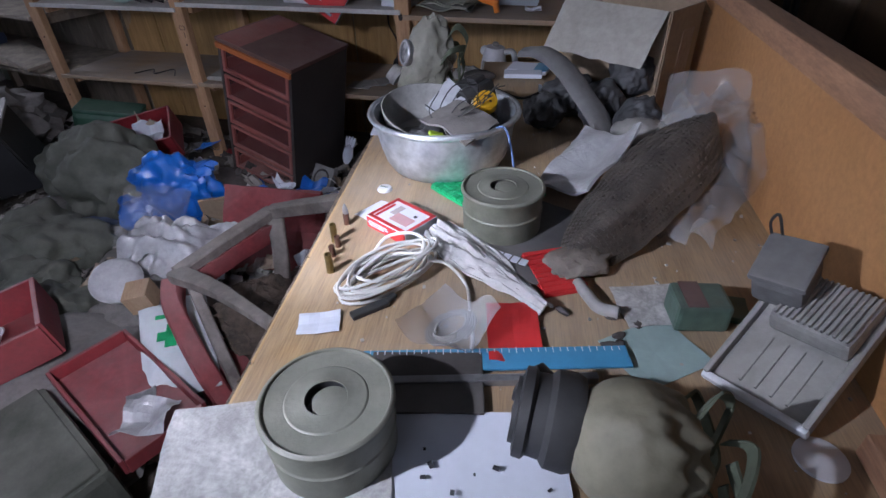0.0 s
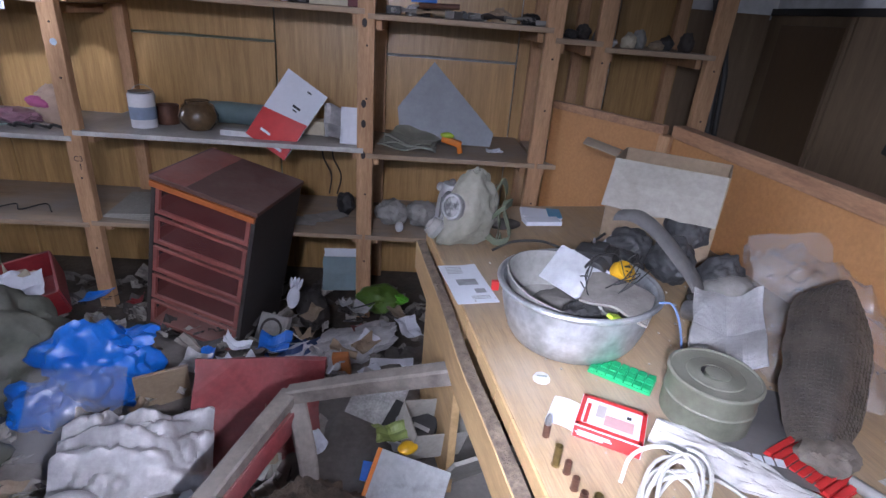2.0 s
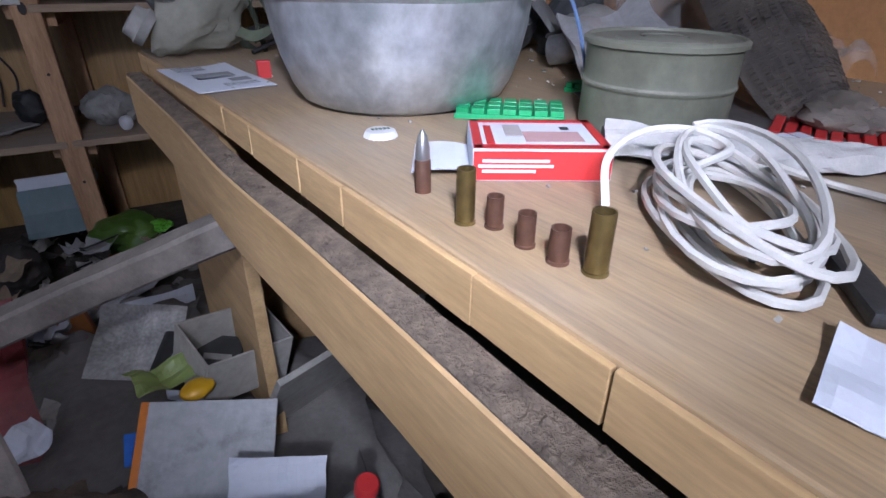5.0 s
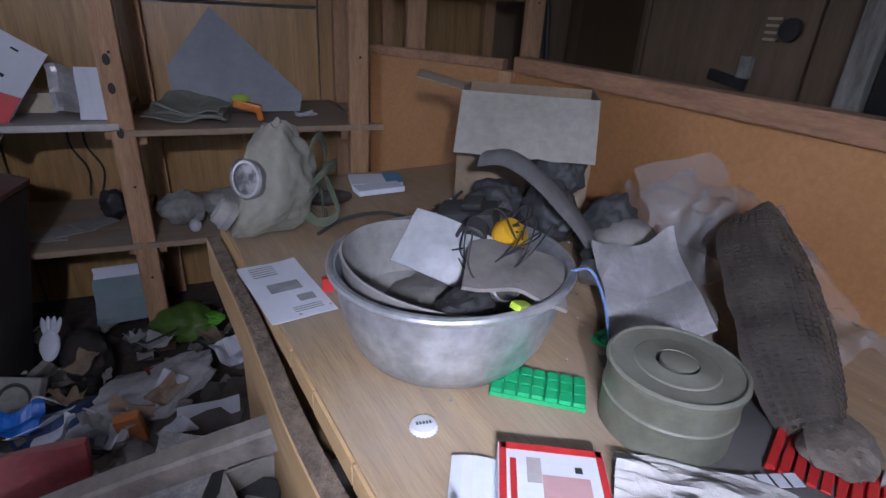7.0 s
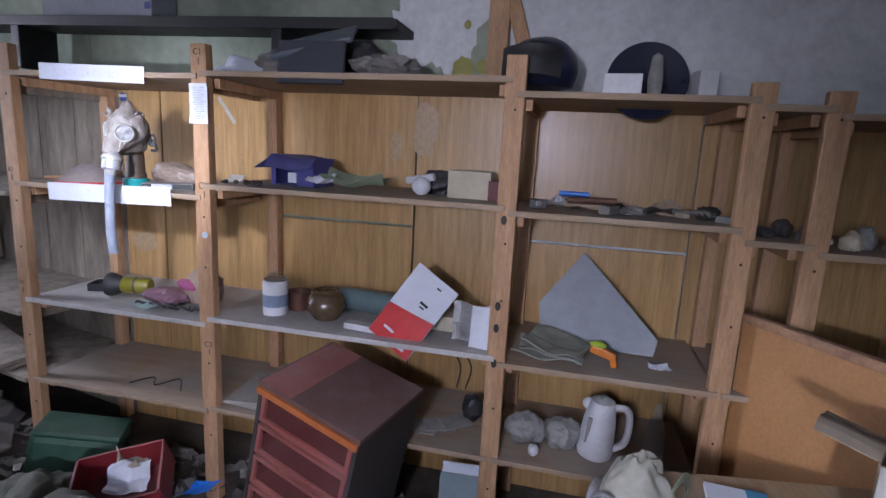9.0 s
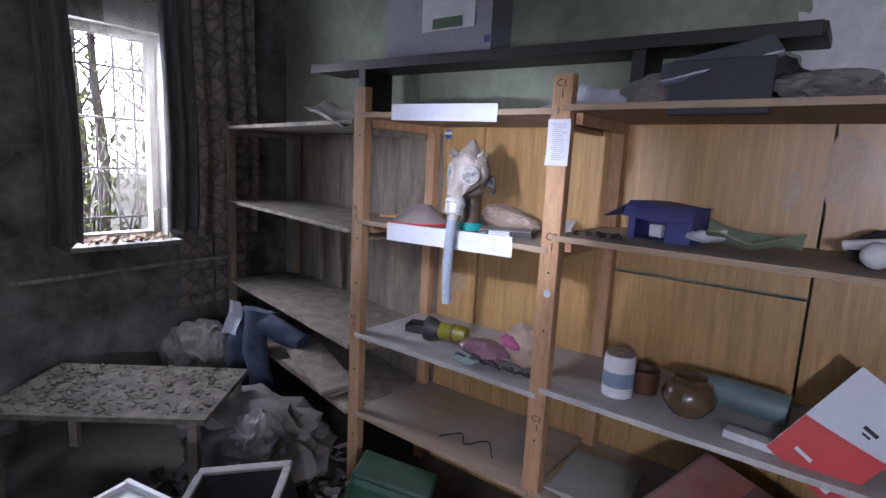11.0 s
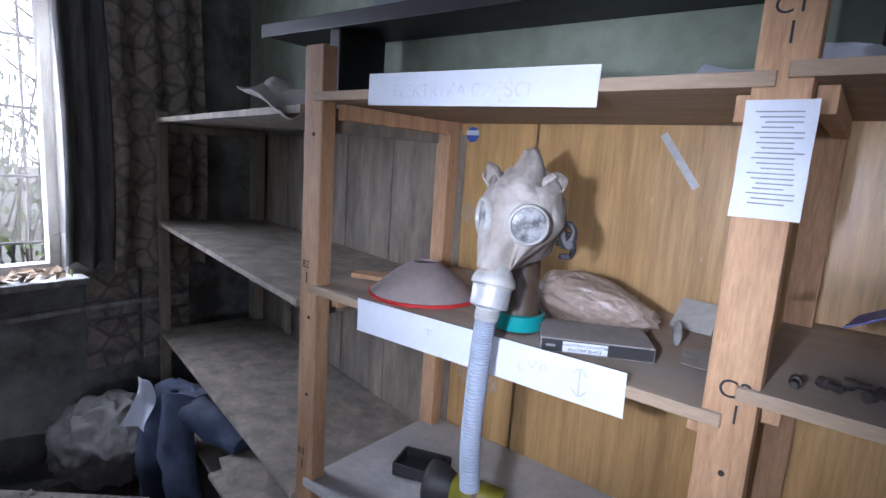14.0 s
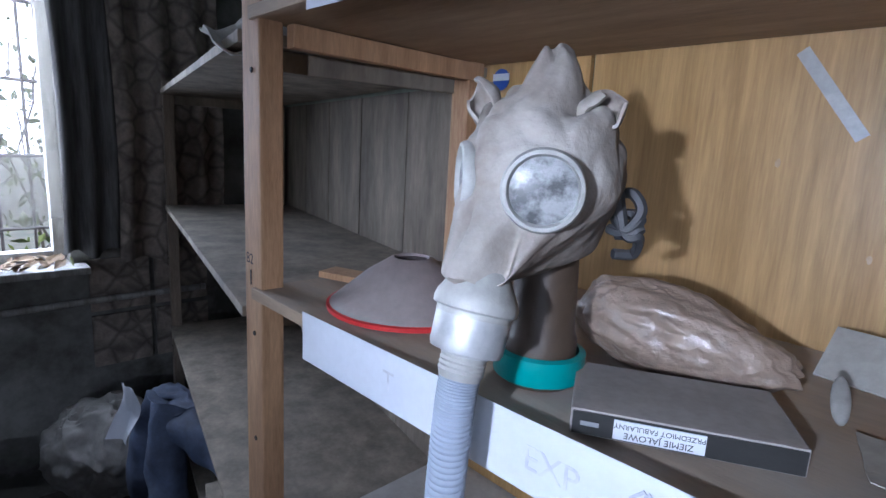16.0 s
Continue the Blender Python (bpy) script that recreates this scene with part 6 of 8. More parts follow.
M_INKMID = mat("pale_pen", (0.55, 0.56, 0.64), None, 20, 0.85, bump=0)
s1 = strip("shelf_label", "white paper label strip with faint pen writing", -1.73, 1.752, -1.235, 1.742, 0.062, YF - 0.0305, 1)
words("writing", "ELEKTRYKA CZĘŚCI", 0.034, M_FAINT, s1, pose(-0.02, -0.005, 0.0024), "faint pen writing")
s2 = strip("shelf_label", "long white paper label strip with pen marks and arrow", -1.735, 1.275, -1.14, 1.288, 0.072, YF - 0.031, 2)
words("writing", "EXP", 0.034, M_FAINT, s2, pose(0.14, 0.0, 0.0024), "faint pen writing")
words("writing", "T", 0.036, M_FAINT, s2, pose(-0.09, 0.0, 0.0024))
bars(s2, [(0.225, 0, 0.003, 0.045)], M_INKMID, pose(0, 0, 0.0024))
for sx in (-1, 1):
    for e in (-1, 1):
        part("arrow_stroke", boxm((0.225 + sx * 0.007, e * 0.018, 0.0024), (0.016, 0.0026, 0.0006), (0, 0, -sx * e * 45)), M_INKMID, s2)
nt_ = page("notice_sheet", "printed notice sheet curling on a post", 0.078, 0.145, pose(-1.0, YF - 0.026, 1.645, 90, 0, 0), M_PAPER, 0.006, 3, "notice")
bars(nt_, [(0.003 * ((i * 7) % 3), 0.058 - 0.0062 * i, 0.052 - 0.006 * ((i * 5) % 4), 0.0018) for i in range(19)], M_INKGREY, pose(0, 0, 0.0085))
for txt, x, z, sz in (("C1", -1.007, 1.83, 0.032), ("C2", -1.0, 1.34, 0.036), ("B2", -1.937, 1.35, 0.026), ("B3", -1.937, 0.86, 0.026), ("C3", -1.0, 0.70, 0.032)):
    tx = words("post_mark", txt, sz, M_INK, None, pose(x, YF - 0.0205, z, 90, 0, 0))
    tagged(tx, "black felt-pen rack number on a pine post", "pen mark")
    ar = single("post_arrow", boxm((0, 0, 0), (0.003, 0.001, 0.026)), M_INK, "black felt-pen arrow on a pine post", "pen mark", pose(x + 0.004, YF - 0.0206, z - 0.032))
single("post_sticker", lathe(bmesh.new(), [(0, 0), (0.013, 0), (0.013, 0.0008), (0, 0.001)], 20), plain("pale_blue_sticker", (0.45, 0.55, 0.65), 0.6), "small pale blue sticker on a post", "sticker", pose(-1.0, YF - 0.0205, 1.15, 90))
st = single("round_sticker", lathe(bmesh.new(), [(0, 0), (0.022, 0), (0.022, 0.0008), (0, 0.001)], 28), plain("blue_sticker", (0.03, 0.09, 0.38), 0.4), "round blue and white sticker on the veneer", "sticker", pose(-1.832, YB - 0.0005, 1.702, 90))
part("band", boxm((0, 0.005, 0.0012), (0.044, 0.014, 0.0006)), M_PAPER, st, "white band")
single("tape_strip", boxm((0, 0, 0), (0.017, 0.001, 0.145), (0, -36, 0)), M_FILMW, "strip of pale sticky tape on the veneer", "tape", pose(-1.25, YB + 0.0048, 1.655))
random.seed(8)
for i, (x, z, w, h) in enumerate([(-0.27, 1.60, 0.10, 0.22), (-0.40, 1.52, 0.05, 0.12), (-1.83, 1.47, 0.07, 0.05), (-1.75, 0.98, 0.14, 0.10), (-1.86, 0.66, 0.12, 0.2), (-1.075, 1.465, 0.008, 0.014), (-1.068, 1.435, 0.006, 0.008), (-1.175, 1.44, 0.006, 0.011), (-1.30, 1.56, 0.007, 0.012)]):
    single("glue_stain", blob((w / 2, 0.0012, h / 2), 200 + i, 0.35, 1.8, 4, 0.0), mat("pale_stain_%d" % i, (0.43, 0.33, 0.22), (0.36, 0.235, 0.12), 30, 0.4, stretch=(3, 1, 1)), "pale glue stain where something was torn off", "stain", pose(x, YB + 0.0055, z), smooth=True)

# hero mask with hose, standing on a jar
jar = thing("jar", "brown glass jar with a teal band under the gas mask", "jar", pose(-1.395, 3.135, 1.306))
part("glass", lathe(bmesh.new(), [(0, 0), (0.038, 0), (0.040, 0.004), (0.040, 0.05), (0.038, 0.056), (0.036, 0.06), (0.034, 0.12), (0.032, 0.16), (0, 0.162)], 48), mat("brown_glass", (0.075, 0.048, 0.028), (0.045, 0.028, 0.018), 6, 0.5, dust=0.15), jar, smooth=True)
part("band", lathe(bmesh.new(), [(0.049, 0.008), (0.0505, 0.010), (0.0505, 0.036), (0.0435, 0.038), (0.043, 0.008)], 32), M_TEAL, jar, "teal plastic band", True)
gm = thing("gas_mask", "dusty grey-brown rubber gas mask with round lenses and corrugated hose", "gas mask", pose(-1.375, 3.085, 1.525, 0, 0, 6), "gas masks")
bm = bmesh.new()
bmesh.ops.create_icosphere(bm, subdivisions=6, radius=1.0)
SNX, SNY, SNZ = -0.004, -0.096, -0.090
for v in bm.verts:
    d = v.co.normalized()
    low, up = max(0.0, -d.z), max(0.0, d.z)
    front = max(0.0, -d.y)
    p = Vector((d.x * 0.074, d.y * 0.085, d.z * 0.098))
    k = 1 + 0.05 * noise.noise(d * 2.2 + Vector((4, 1, 2))) + 0.10 * (math.sqrt(noise.noise(d * 2.6 + Vector((9, 3, 1))) ** 2 + 0.002) - 0.2) * (0.4 + 1.4 * up + max(0, d.y)) + 0.012 * noise.noise(d * 9)
    p *= k
    # the lower face draws together to the snout
    f = min(1.0, low * 1.25) ** 1.5
    g = 1 if d.y < 0.25 else max(0.0, 1 - (d.y - 0.25) * 2.2)
    p.x = p.x * (1 - 0.42 * f * g) + SNX * f * g
    p.y += -0.078 * f * g
    p.z += 0.006 * f * g
    # cheek hollows and creases under the lenses
    p.y += 0.016 * math.exp(-((d.x - 0.42) ** 2) / 0.012 - ((d.z + 0.48) ** 2) / 0.05) * (1 if d.y < 0 else 0)
    p.y += 0.012 * math.exp(-((d.x + 0.22) ** 2) / 0.006 - ((d.z + 0.5) ** 2) / 0.06) * (1 if d.y < 0 else 0)
    # the crown is drawn up to a crumpled peak with a fold on each side
    w_ = math.exp(-((d.x - 0.12) ** 2) / 0.05 - ((d.y + 0.05) ** 2) / 0.12) * up ** 2
    p.z += (0.030 + 0.014 * noise.noise(d * 7)) * w_
    for cx, cy in ((-0.5, -0.2), (0.55, -0.1)):
        p.z -= 0.022 * math.exp(-((d.x - cx) ** 2) / 0.012 - ((d.y - cy) ** 2) / 0.12) * up
        p.z += 0.016 * math.exp(-((d.x - cx * 1.5) ** 2) / 0.02 - ((d.y - cy) ** 2) / 0.12) * up
    # a baggy flap hangs beside the chin
    p.z -= 0.030 * math.exp(-((d.x - 0.45) ** 2) / 0.05 - ((d.z + 0.55) ** 2) / 0.04) * (1 if d.y < 0.3 else 0.4)
    v.co = p
part("face", bm, M_RUBBER, gm, smooth=True)
for sx, z, tu in ((-1, 0.003, -44), (1, 0.0, 30)):
    em = pose(sx * 0.042 + (0.002 if sx > 0 else 0), -0.070 + (0.008 if sx < 0 else -0.004), z, 90, 0, tu)
    e = part("eyepiece", lathe(bmesh.new(), [(0.028, -0.03), (0.0285, -0.008), (0.0325, -0.004), (0.0345, 0.001), (0.0345, 0.005), (0.0325, 0.0085), (0.0295, 0.0095), (0.0283, 0.008), (0.0275, 0.004)], 48), M_DULLMETAL, gm, "dull metal eyepiece ring", True, em)
    part("lens", lathe(bmesh.new(), [(0.0278, 0.004), (0.018, 0.006), (0, 0.0068)], 40), M_GLASSY, e, "scratched cloudy lens", True)
for sx, z, y, s, a in ((-1, 0.072, -0.03, 1, -20), (1, 0.066, -0.004, 2, 30)):
    fl = sheet(24, 16, lambda u, v: Vector(((0.012 + 0.007 * math.sin(v * 3.1)) * math.cos(-0.4 + u * 4.6) + 0.004 * noise.noise(Vector((u * 3, v * 3, s))), (0.011 + 0.006 * math.sin(v * 3.1)) * math.sin(-0.4 + u * 4.6), (v - 0.5) * (0.046 - 0.016 * abs(u - 0.5)) + 0.005 * math.sin(u * 4 + s))), 0.003)
    part("ear_flap", fl, M_RUBBER, gm, "curled rubber tab", True, pose(sx * 0.052, y, z, 22, sx * 38, a))
bm = bmesh.new()
for i in range(4):
    a0 = 0.02 * i
    tube(bm, smooth_line([(0.055, 0.055, -0.005 - a0), (0.070, 0.052 + 0.006 * i, -0.004 - a0), (0.080, 0.05, -0.02 - 0.008 * i), (0.068, 0.045, -0.04), (0.05, 0.05, -0.04 + a0)], 6), 0.0055, 6)
part("strap", bm, M_GEAR, gm, "dark crumpled head strap", True)
SN = pose(SNX + 0.004, SNY - 0.002, SNZ - 0.026, -16, 0, 0)
part("collar", lathe(bmesh.new(), [(0.022, 0.045), (0.029, 0.034), (0.0335, 0.026), (0.036, 0.022), (0.0375, 0.016), (0.037, 0.011), (0.0335, 0.009), (0.033, 0.007), (0.0335, 0.0045)], 48), M_DULLMETAL, gm, "crimped dull metal collar", True, SN)
part("sleeve", lathe(bmesh.new(), [(0.0325, 0.006), (0.033, 0.004), (0.0325, -0.022), (0.031, -0.026), (0.0215, -0.028), (0.0205, -0.030)], 48), mat("pale_grey_metal", (0.50, 0.51, 0.52), (0.40, 0.41, 0.42), 9, 0.45, metal=0.4, bump=0.1), gm, "pale metal sleeve", True, SN)
part("neck", lathe(bmesh.new(), [(0.0208, -0.027)] + [(0.0208 - 0.0012 * (i % 2), -0.030 - 0.0022 * i) for i in range(8)] + [(0.018, -0.05)], 36), M_DULLMETAL, gm, "ribbed pale neck", True, SN)
L = smooth_line([(SNX + 0.004, SNY - 0.014, -0.158), (SNX + 0.003, SNY - 0.018, -0.19), (SNX, SNY - 0.019, -0.25), (SNX - 0.003, SNY - 0.019, -0.33), (SNX - 0.004, SNY - 0.017, -0.40), (SNX, SNY - 0.015, -0.47)], 34)
part("hose", tube(bmesh.new(), L, [0.0182 if i % 3 else 0.0166 for i in range(len(L))], 20), M_HOSE, gm, "blue-grey corrugated hose", True)
# its neighbours on the shelf
SH = 1.3055
ls = thing("lampshade", "dusty mauve enamel lampshade with a red rim", "lampshade", pose(-1.685, 3.19, SH))
part("cone", lathe(bmesh.new(), [(0.128, 0.004), (0.126, 0.008), (0.07, 0.055), (0.034, 0.078), (0.028, 0.08), (0.026, 0.076), (0.07, 0.048), (0.122, 0.004)], 48), M_SKIN, ls, smooth=True)
part("rim", lathe(bmesh.new(), [(0.126, 0.0), (0.130, 0.001), (0.1305, 0.007), (0.126, 0.0085)], 48), M_REDMAT, ls, "red painted rim", True)
M_DUSTCASE = mat("dusty_grey_case", (0.30, 0.275, 0.265), (0.24, 0.22, 0.21), 5, 0.75, bump=0.05)
vhs = thing("video_cassette", "black video cassette case with an upside-down white label", "video cassette", pose(-1.25, 3.158, SH, 0, 0, 30))
part("case", boxm((0, 0, 0.0135), (0.19, 0.115, 0.025), bevel=0.0015), M_DUSTCASE, vhs, "dusty grey case")
part("spine", boxm((0, -0.0585, 0.0135), (0.186, 0.002, 0.021)), M_BLACKW, vhs, "black spine")
part("label", boxm((-0.02, -0.0600, 0.0135), (0.075, 0.001, 0.018)), M_PAPER, vhs, "white printed label")
words("print", "ZIEMIE JAŁOWE", 0.0082, M_INK, vhs, pose(-0.02, -0.0608, 0.0095, 90, 0, 0) @ pose(0, 0, 0, 0, 0, 180))
words("print", "PRZEDMIOT FABULARNY", 0.0066, M_INK, vhs, pose(-0.02, -0.0608, 0.0175, 90, 0, 0) @ pose(0, 0, 0, 0, 0, 180))
bars(vhs, [(-0.078, 0, 0.016, 0.004)], M_INKGREY, pose(0, -0.0598, 0.0135, 90))
bm = blob((0.125, 0.05, 0.05), 220, 0.10, 1.6, 6, 0.12, flat=-0.04)
for v in bm.verts:
    v.co.z = (v.co.z + 0.04) * (1.15 - 2.6 * (v.co.x + 0.02)) - 0.04
    v.co += 0.004 * Vector((0, 1, 1)) * (0.25 - abs(noise.noise(Vector((v.co.x * 26, v.co.y * 40, v.co.z * 60))))) * (1 if v.co.z > -0.03 else 0)
single("wrapped_parcel", bm, M_BROWNF, "long tapering parcel wrapped in glossy brown tape", "parcel", pose(-1.305, 3.285, SH + 0.041, 0, 0, 12), smooth=True)
single("card_piece", boxm((0, 0, 0), (0.085, 0.004, 0.075), (-46, 0, -8), bevel=0.001), M_CARDG, "grey card leaning on the back panel", "card", pose(-1.145, 3.44, SH + 0.0285))
page("card_piece", "grey card lying on the shelf", 0.06, 0.10, pose(-1.085, 3.235, SH + 0.002, 0, 0, 14), M_CARDG, 0.003, 41, "card")
single("spoon", blob((0.009, 0.026, 0.004), 230, 0.05, 1, 3), M_GREYP, "dull metal spoon end leaning on the card", "spoon", pose(-1.145, 3.30, SH + 0.022, 50, 0, 20), smooth=True)
single("pine_offcut", boxm((0, 0, 0), (0.16, 0.05, 0.012), bevel=0.002), M_POST, "loose pine slats by the post", "slat", pose(-1.83, 3.2, SH + 0.012, 0, 0, 20))
# lower shelf of the mask bay
Z3 = 0.796
tr = thing("black_dish", "small black plastic dish", "dish", pose(-1.72, 3.27, Z3, 0, 0, 20))
for c, s in (((0, 0, 0.003), (0.13, 0.09, 0.006)), ((0, 0.045, 0.018), (0.13, 0.006, 0.034)), ((0, -0.045, 0.018), (0.13, 0.006, 0.034)), ((-0.065, 0, 0.018), (0.006, 0.09, 0.034)), ((0.065, 0, 0.018), (0.006, 0.09, 0.034))):
    part("wall", boxm(c, s, bevel=0.002), M_BLACK, tr)
tl = thing("hand_lamp", "yellow-green hand torch with a black head", "torch", pose(-1.60, 3.20, Z3 + 0.052, 0, 90, 14))
part("head", lathe(bmesh.new(), [(0, -0.03), (0.052, -0.03), (0.054, -0.02), (0.05, 0.0), (0.036, 0.03), (0.034, 0.035)], 32), M_BLACK, tl, smooth=True)
part("body", lathe(bmesh.new(), [(0.034, 0.035), (0.036, 0.04), (0.036, 0.15), (0.03, 0.158), (0, 0.16)], 32), M_TORCHY, tl, smooth=True)
part("ring", lathe(bmesh.new(), [(0.0362, 0.09), (0.0375, 0.092), (0.0375, 0.1), (0.0362, 0.102)], 32), M_CABBROWN, tl, smooth=True)
wave_bag("mauve_bag", "glossy mauve plastic wrapper on the lower shelf", "wrapper", (0.12, 0.07, 0.035), pose(-1.33, 3.2, Z3 + 0.03, 0, 0, -10), M_MAUVE, 241, 0.25, 0.4, flat=-0.025)
wave_bag("beige_pouch", "beige cloth pouch with pink lining", "pouch", (0.09, 0.07, 0.085), pose(-1.17, 3.24, Z3 + 0.075, 0, 10, -10), M_PINKB, 243, 0.2, 0.3, flat=-0.07)
single("pink_lining", blob((0.05, 0.03, 0.02), 244, 0.2, 1.5, 3, 0.2), plain("pink_cloth", (0.38, 0.10, 0.22), 0.9), "pink lining showing in the pouch", "cloth", pose(-1.20, 3.175, Z3 + 0.10, 10, 15, 0), smooth=True)
for i in range(5):
    x = -1.42 + 0.07 * i
    single("black_lead", tube(bmesh.new(), smooth_line([(x, 3.12, Z3 + 0.006), (x + 0.03, 3.10, Z3 + 0.025), (x + 0.06, 3.12, Z3 + 0.01), (x + 0.03, 3.16, Z3 + 0.005)], 6), 0.006, 6), M_BLACK, "black tangled lead on the lower shelf", "cable", smooth=True, group="leads on the shelf")
page("green_card", "pale green folded card under the leads", 0.12, 0.06, pose(-1.35, 3.09, Z3 + 0.012, 8, 0, -20), M_TEALCARD, 0.004, 43, "card")
single("floor_lead", tube(bmesh.new(), smooth_line([(-1.48, 3.12, 0.424), (-1.42, 3.2, 0.426), (-1.36, 3.14, 0.424), (-1.3, 3.22, 0.426), (-1.22, 3.13, 0.424)], 8), 0.003, 6), M_BLACK, "thin black lead on the lowest shelf", "cable", smooth=True)
for i in range(4):
    single("board_sheet", boxm((0, 0, 0), (0.26, 0.3, 0.006), bevel=0.001), M_CARDG, "stack of grey card sheets on the lowest shelf", "card", pose(-0.83, 3.22, 0.434 + 0.0075 * i, 0, 0, 4 * i - 6), group="card sheets")

# middle bay
Z2 = 1.351
bb = thing("blue_carton", "open dark blue cardboard carton", "carton", pose(-0.70, 3.26, Z2, 0, 0, -8))
for c, s in (((0.062, -0.07, 0.05), (0.076, 0.003, 0.10)), ((-0.088, -0.07, 0.05), (0.022, 0.003, 0.10)), ((0, 0.07, 0.055), (0.20, 0.003, 0.11)), ((-0.1, 0, 0.055), (0.003, 0.137, 0.11)), ((0.1, 0, 0.055), (0.003, 0.137, 0.11)), ((0, 0, 0.003), (0.19, 0.13, 0.003))):
    part("side", boxm(c, s), M_BLUEP, bb)
part("lid", sheet(10, 8, lambda u, v: Vector(((u - 0.5) * 0.22, 0.072 - 0.17 * v, 0.114 + 0.006 * math.sin(u * 5 + v * 2) - 0.045 * max(0.0, v - 0.8) * 5)), 0.003), M_BLUEP, bb, "lid folded over the open front")
part("flap", sheet(6, 4, lambda u, v: Vector((-0.11 - 0.085 * u, (v - 0.5) * 0.12, 0.112 - 0.05 * u)), 0.003), M_BLUEP, bb)
part("window", boxm((-0.02, -0.03, 0.03), (0.04, 0.03, 0.04), bevel=0.003), M_PAPER, bb, "pale packing inside")
page("green_cloth", "pale green folded cloth on the shelf", 0.24, 0.14, pose(-0.45, 3.22, Z2 + 0.01, 10, 0, 8), plain("pale_green_cloth", (0.24, 0.28, 0.19), 0.9, bump=0.3), 0.035, 45, "cloth", 0.004, n=12)
page("white_folder", "white paper folded on the shelf", 0.10, 0.08, pose(-0.56, 3.15, Z2 + 0.012, 14, 0, 0), M_PAPER, 0.03, 46)
single("bauble", blob((0.035, 0.035, 0.035), 251, 0.05, 1, 3), M_WHITEP, "small white and blue ball on the shelf", "ball", pose(-0.17, 3.17, Z2 + 0.036), smooth=True)
single("white_tube", tube(bmesh.new(), [(-0.24, 3.22, Z2 + 0.05), (-0.13, 3.2, Z2 + 0.07)], 0.014, 14), M_WHITEP, "white plastic tube on the shelf", "tube", smooth=True)
wave_bag("dark_rag", "dark crumpled rag on the shelf", "rag", (0.09, 0.06, 0.05), pose(-0.14, 3.30, Z2 + 0.04), M_BLACK, 253, 0.3, 0.4, flat=-0.04)
single("cream_box", boxm((0, 0, 0.05), (0.16, 0.08, 0.10), bevel=0.002), M_CREAM, "cream cardboard box on the shelf", "box", pose(0.01, 3.21, Z2, 0, 0, -3))
single("wine_box", boxm((0, 0, 0.035), (0.05, 0.08, 0.07), bevel=0.003), plain("wine_card", (0.10, 0.015, 0.02), 0.6), "dark wine-red box on the shelf", "box", pose(0.105, 3.2, Z2))
for i in range(7):
    single("small_bolt", lathe(bmesh.new(), [(0, 0), (0.008, 0), (0.008, 0.012), (0.005, 0.013), (0.005, 0.03), (0, 0.03)], 10), M_IRON, "small rusty bolt on the shelf edge", "bolt", pose(-0.94 + 0.025 * i, 3.1 + 0.02 * (i % 3), Z2 + 0.008, 90, 0, i * 50), group="bolts on the shelf")
Z2 = 0.821
wc = thing("white_can", "white paint can with a blue band", "can", pose(-0.78, 3.18, Z2))
part("body", lathe(bmesh.new(), [(0, 0), (0.05, 0), (0.051, 0.004), (0.051, 0.135), (0.047, 0.14), (0, 0.141)], 32), M_WHITEP, wc, smooth=True)
part("band", lathe(bmesh.new(), [(0.0514, 0.035), (0.0518, 0.036), (0.0518, 0.085), (0.0514, 0.086)], 32), plain("grey_blue_print", (0.20, 0.26, 0.36), 0.6), wc, "blue-grey printed band", True)
part("handle", tube(bmesh.new(), [(0.05 * math.cos(a), 0.02, 0.12 + 0.05 * math.sin(a)) for a in [math.pi * i / 12 for i in range(13)]], 0.002, 6), M_STEEL, wc, smooth=True)
part("lid", lathe(bmesh.new(), [(0.044, 0.141), (0.046, 0.147), (0, 0.145)], 32), M_STEEL, wc, smooth=True)
single("brown_mug", lathe(bmesh.new(), [(0, 0), (0.045, 0), (0.05, 0.08), (0.046, 0.08), (0.042, 0.005), (0, 0.005)], 28), M_COPPER, "brown stoneware mug behind the can", "mug", pose(-0.72, 3.27, Z2), smooth=True)
single("amber_jar", lathe(bmesh.new(), [(0, 0), (0.05, 0), (0.078, 0.035), (0.082, 0.06), (0.065, 0.1), (0.05, 0.11), (0.05, 0.12), (0.046, 0.12), (0.046, 0.11), (0, 0.1)], 36), mat("amber_glass", (0.13, 0.085, 0.045), (0.07, 0.045, 0.025), 8, 0.15, coat=0.5), "squat amber glass jar", "jar", pose(-0.56, 3.2, Z2), smooth=True)
single("teal_roll", tube(bmesh.new(), [(-0.57, 3.33, Z2 + 0.05), (-0.47, 3.32, Z2 + 0.055), (-0.30, 3.31, Z2 + 0.05)], 0.048, 20), plain("dusty_teal_film", (0.13, 0.19, 0.20), 0.4, bump=0.3), "roll of dusty teal plastic film", "roll", smooth=True)
bg = thing("shopping_bag", "white plastic mailing bag with red corner print", "plastic bag", pose(-0.165, 3.11, Z2 + 0.10, 78, 0, 0) @ pose(0, 0, 0, 0, 0, -33))
part("bag", sheet(12, 12, lambda u, v: Vector(((u - 0.5) * 0.19, (v - 0.5) * 0.32, 0.012 * math.sin(u * 3.1) * math.sin(v * 3.1) + 0.004 * noise.noise(Vector((u * 4, v * 4, 2))))), 0.006), M_PAPER, bg, smooth=True)
part("red_print", sheet(8, 6, lambda u, v: Vector(((u - 0.5) * 0.188, -0.16 + 0.135 * v + 0.04 * u * v, 0.0105 * math.sin(u * 3.1) * math.sin(v * 0.9) + 0.0075)), 0.001), M_REDMAT, bg, "red printed corner")
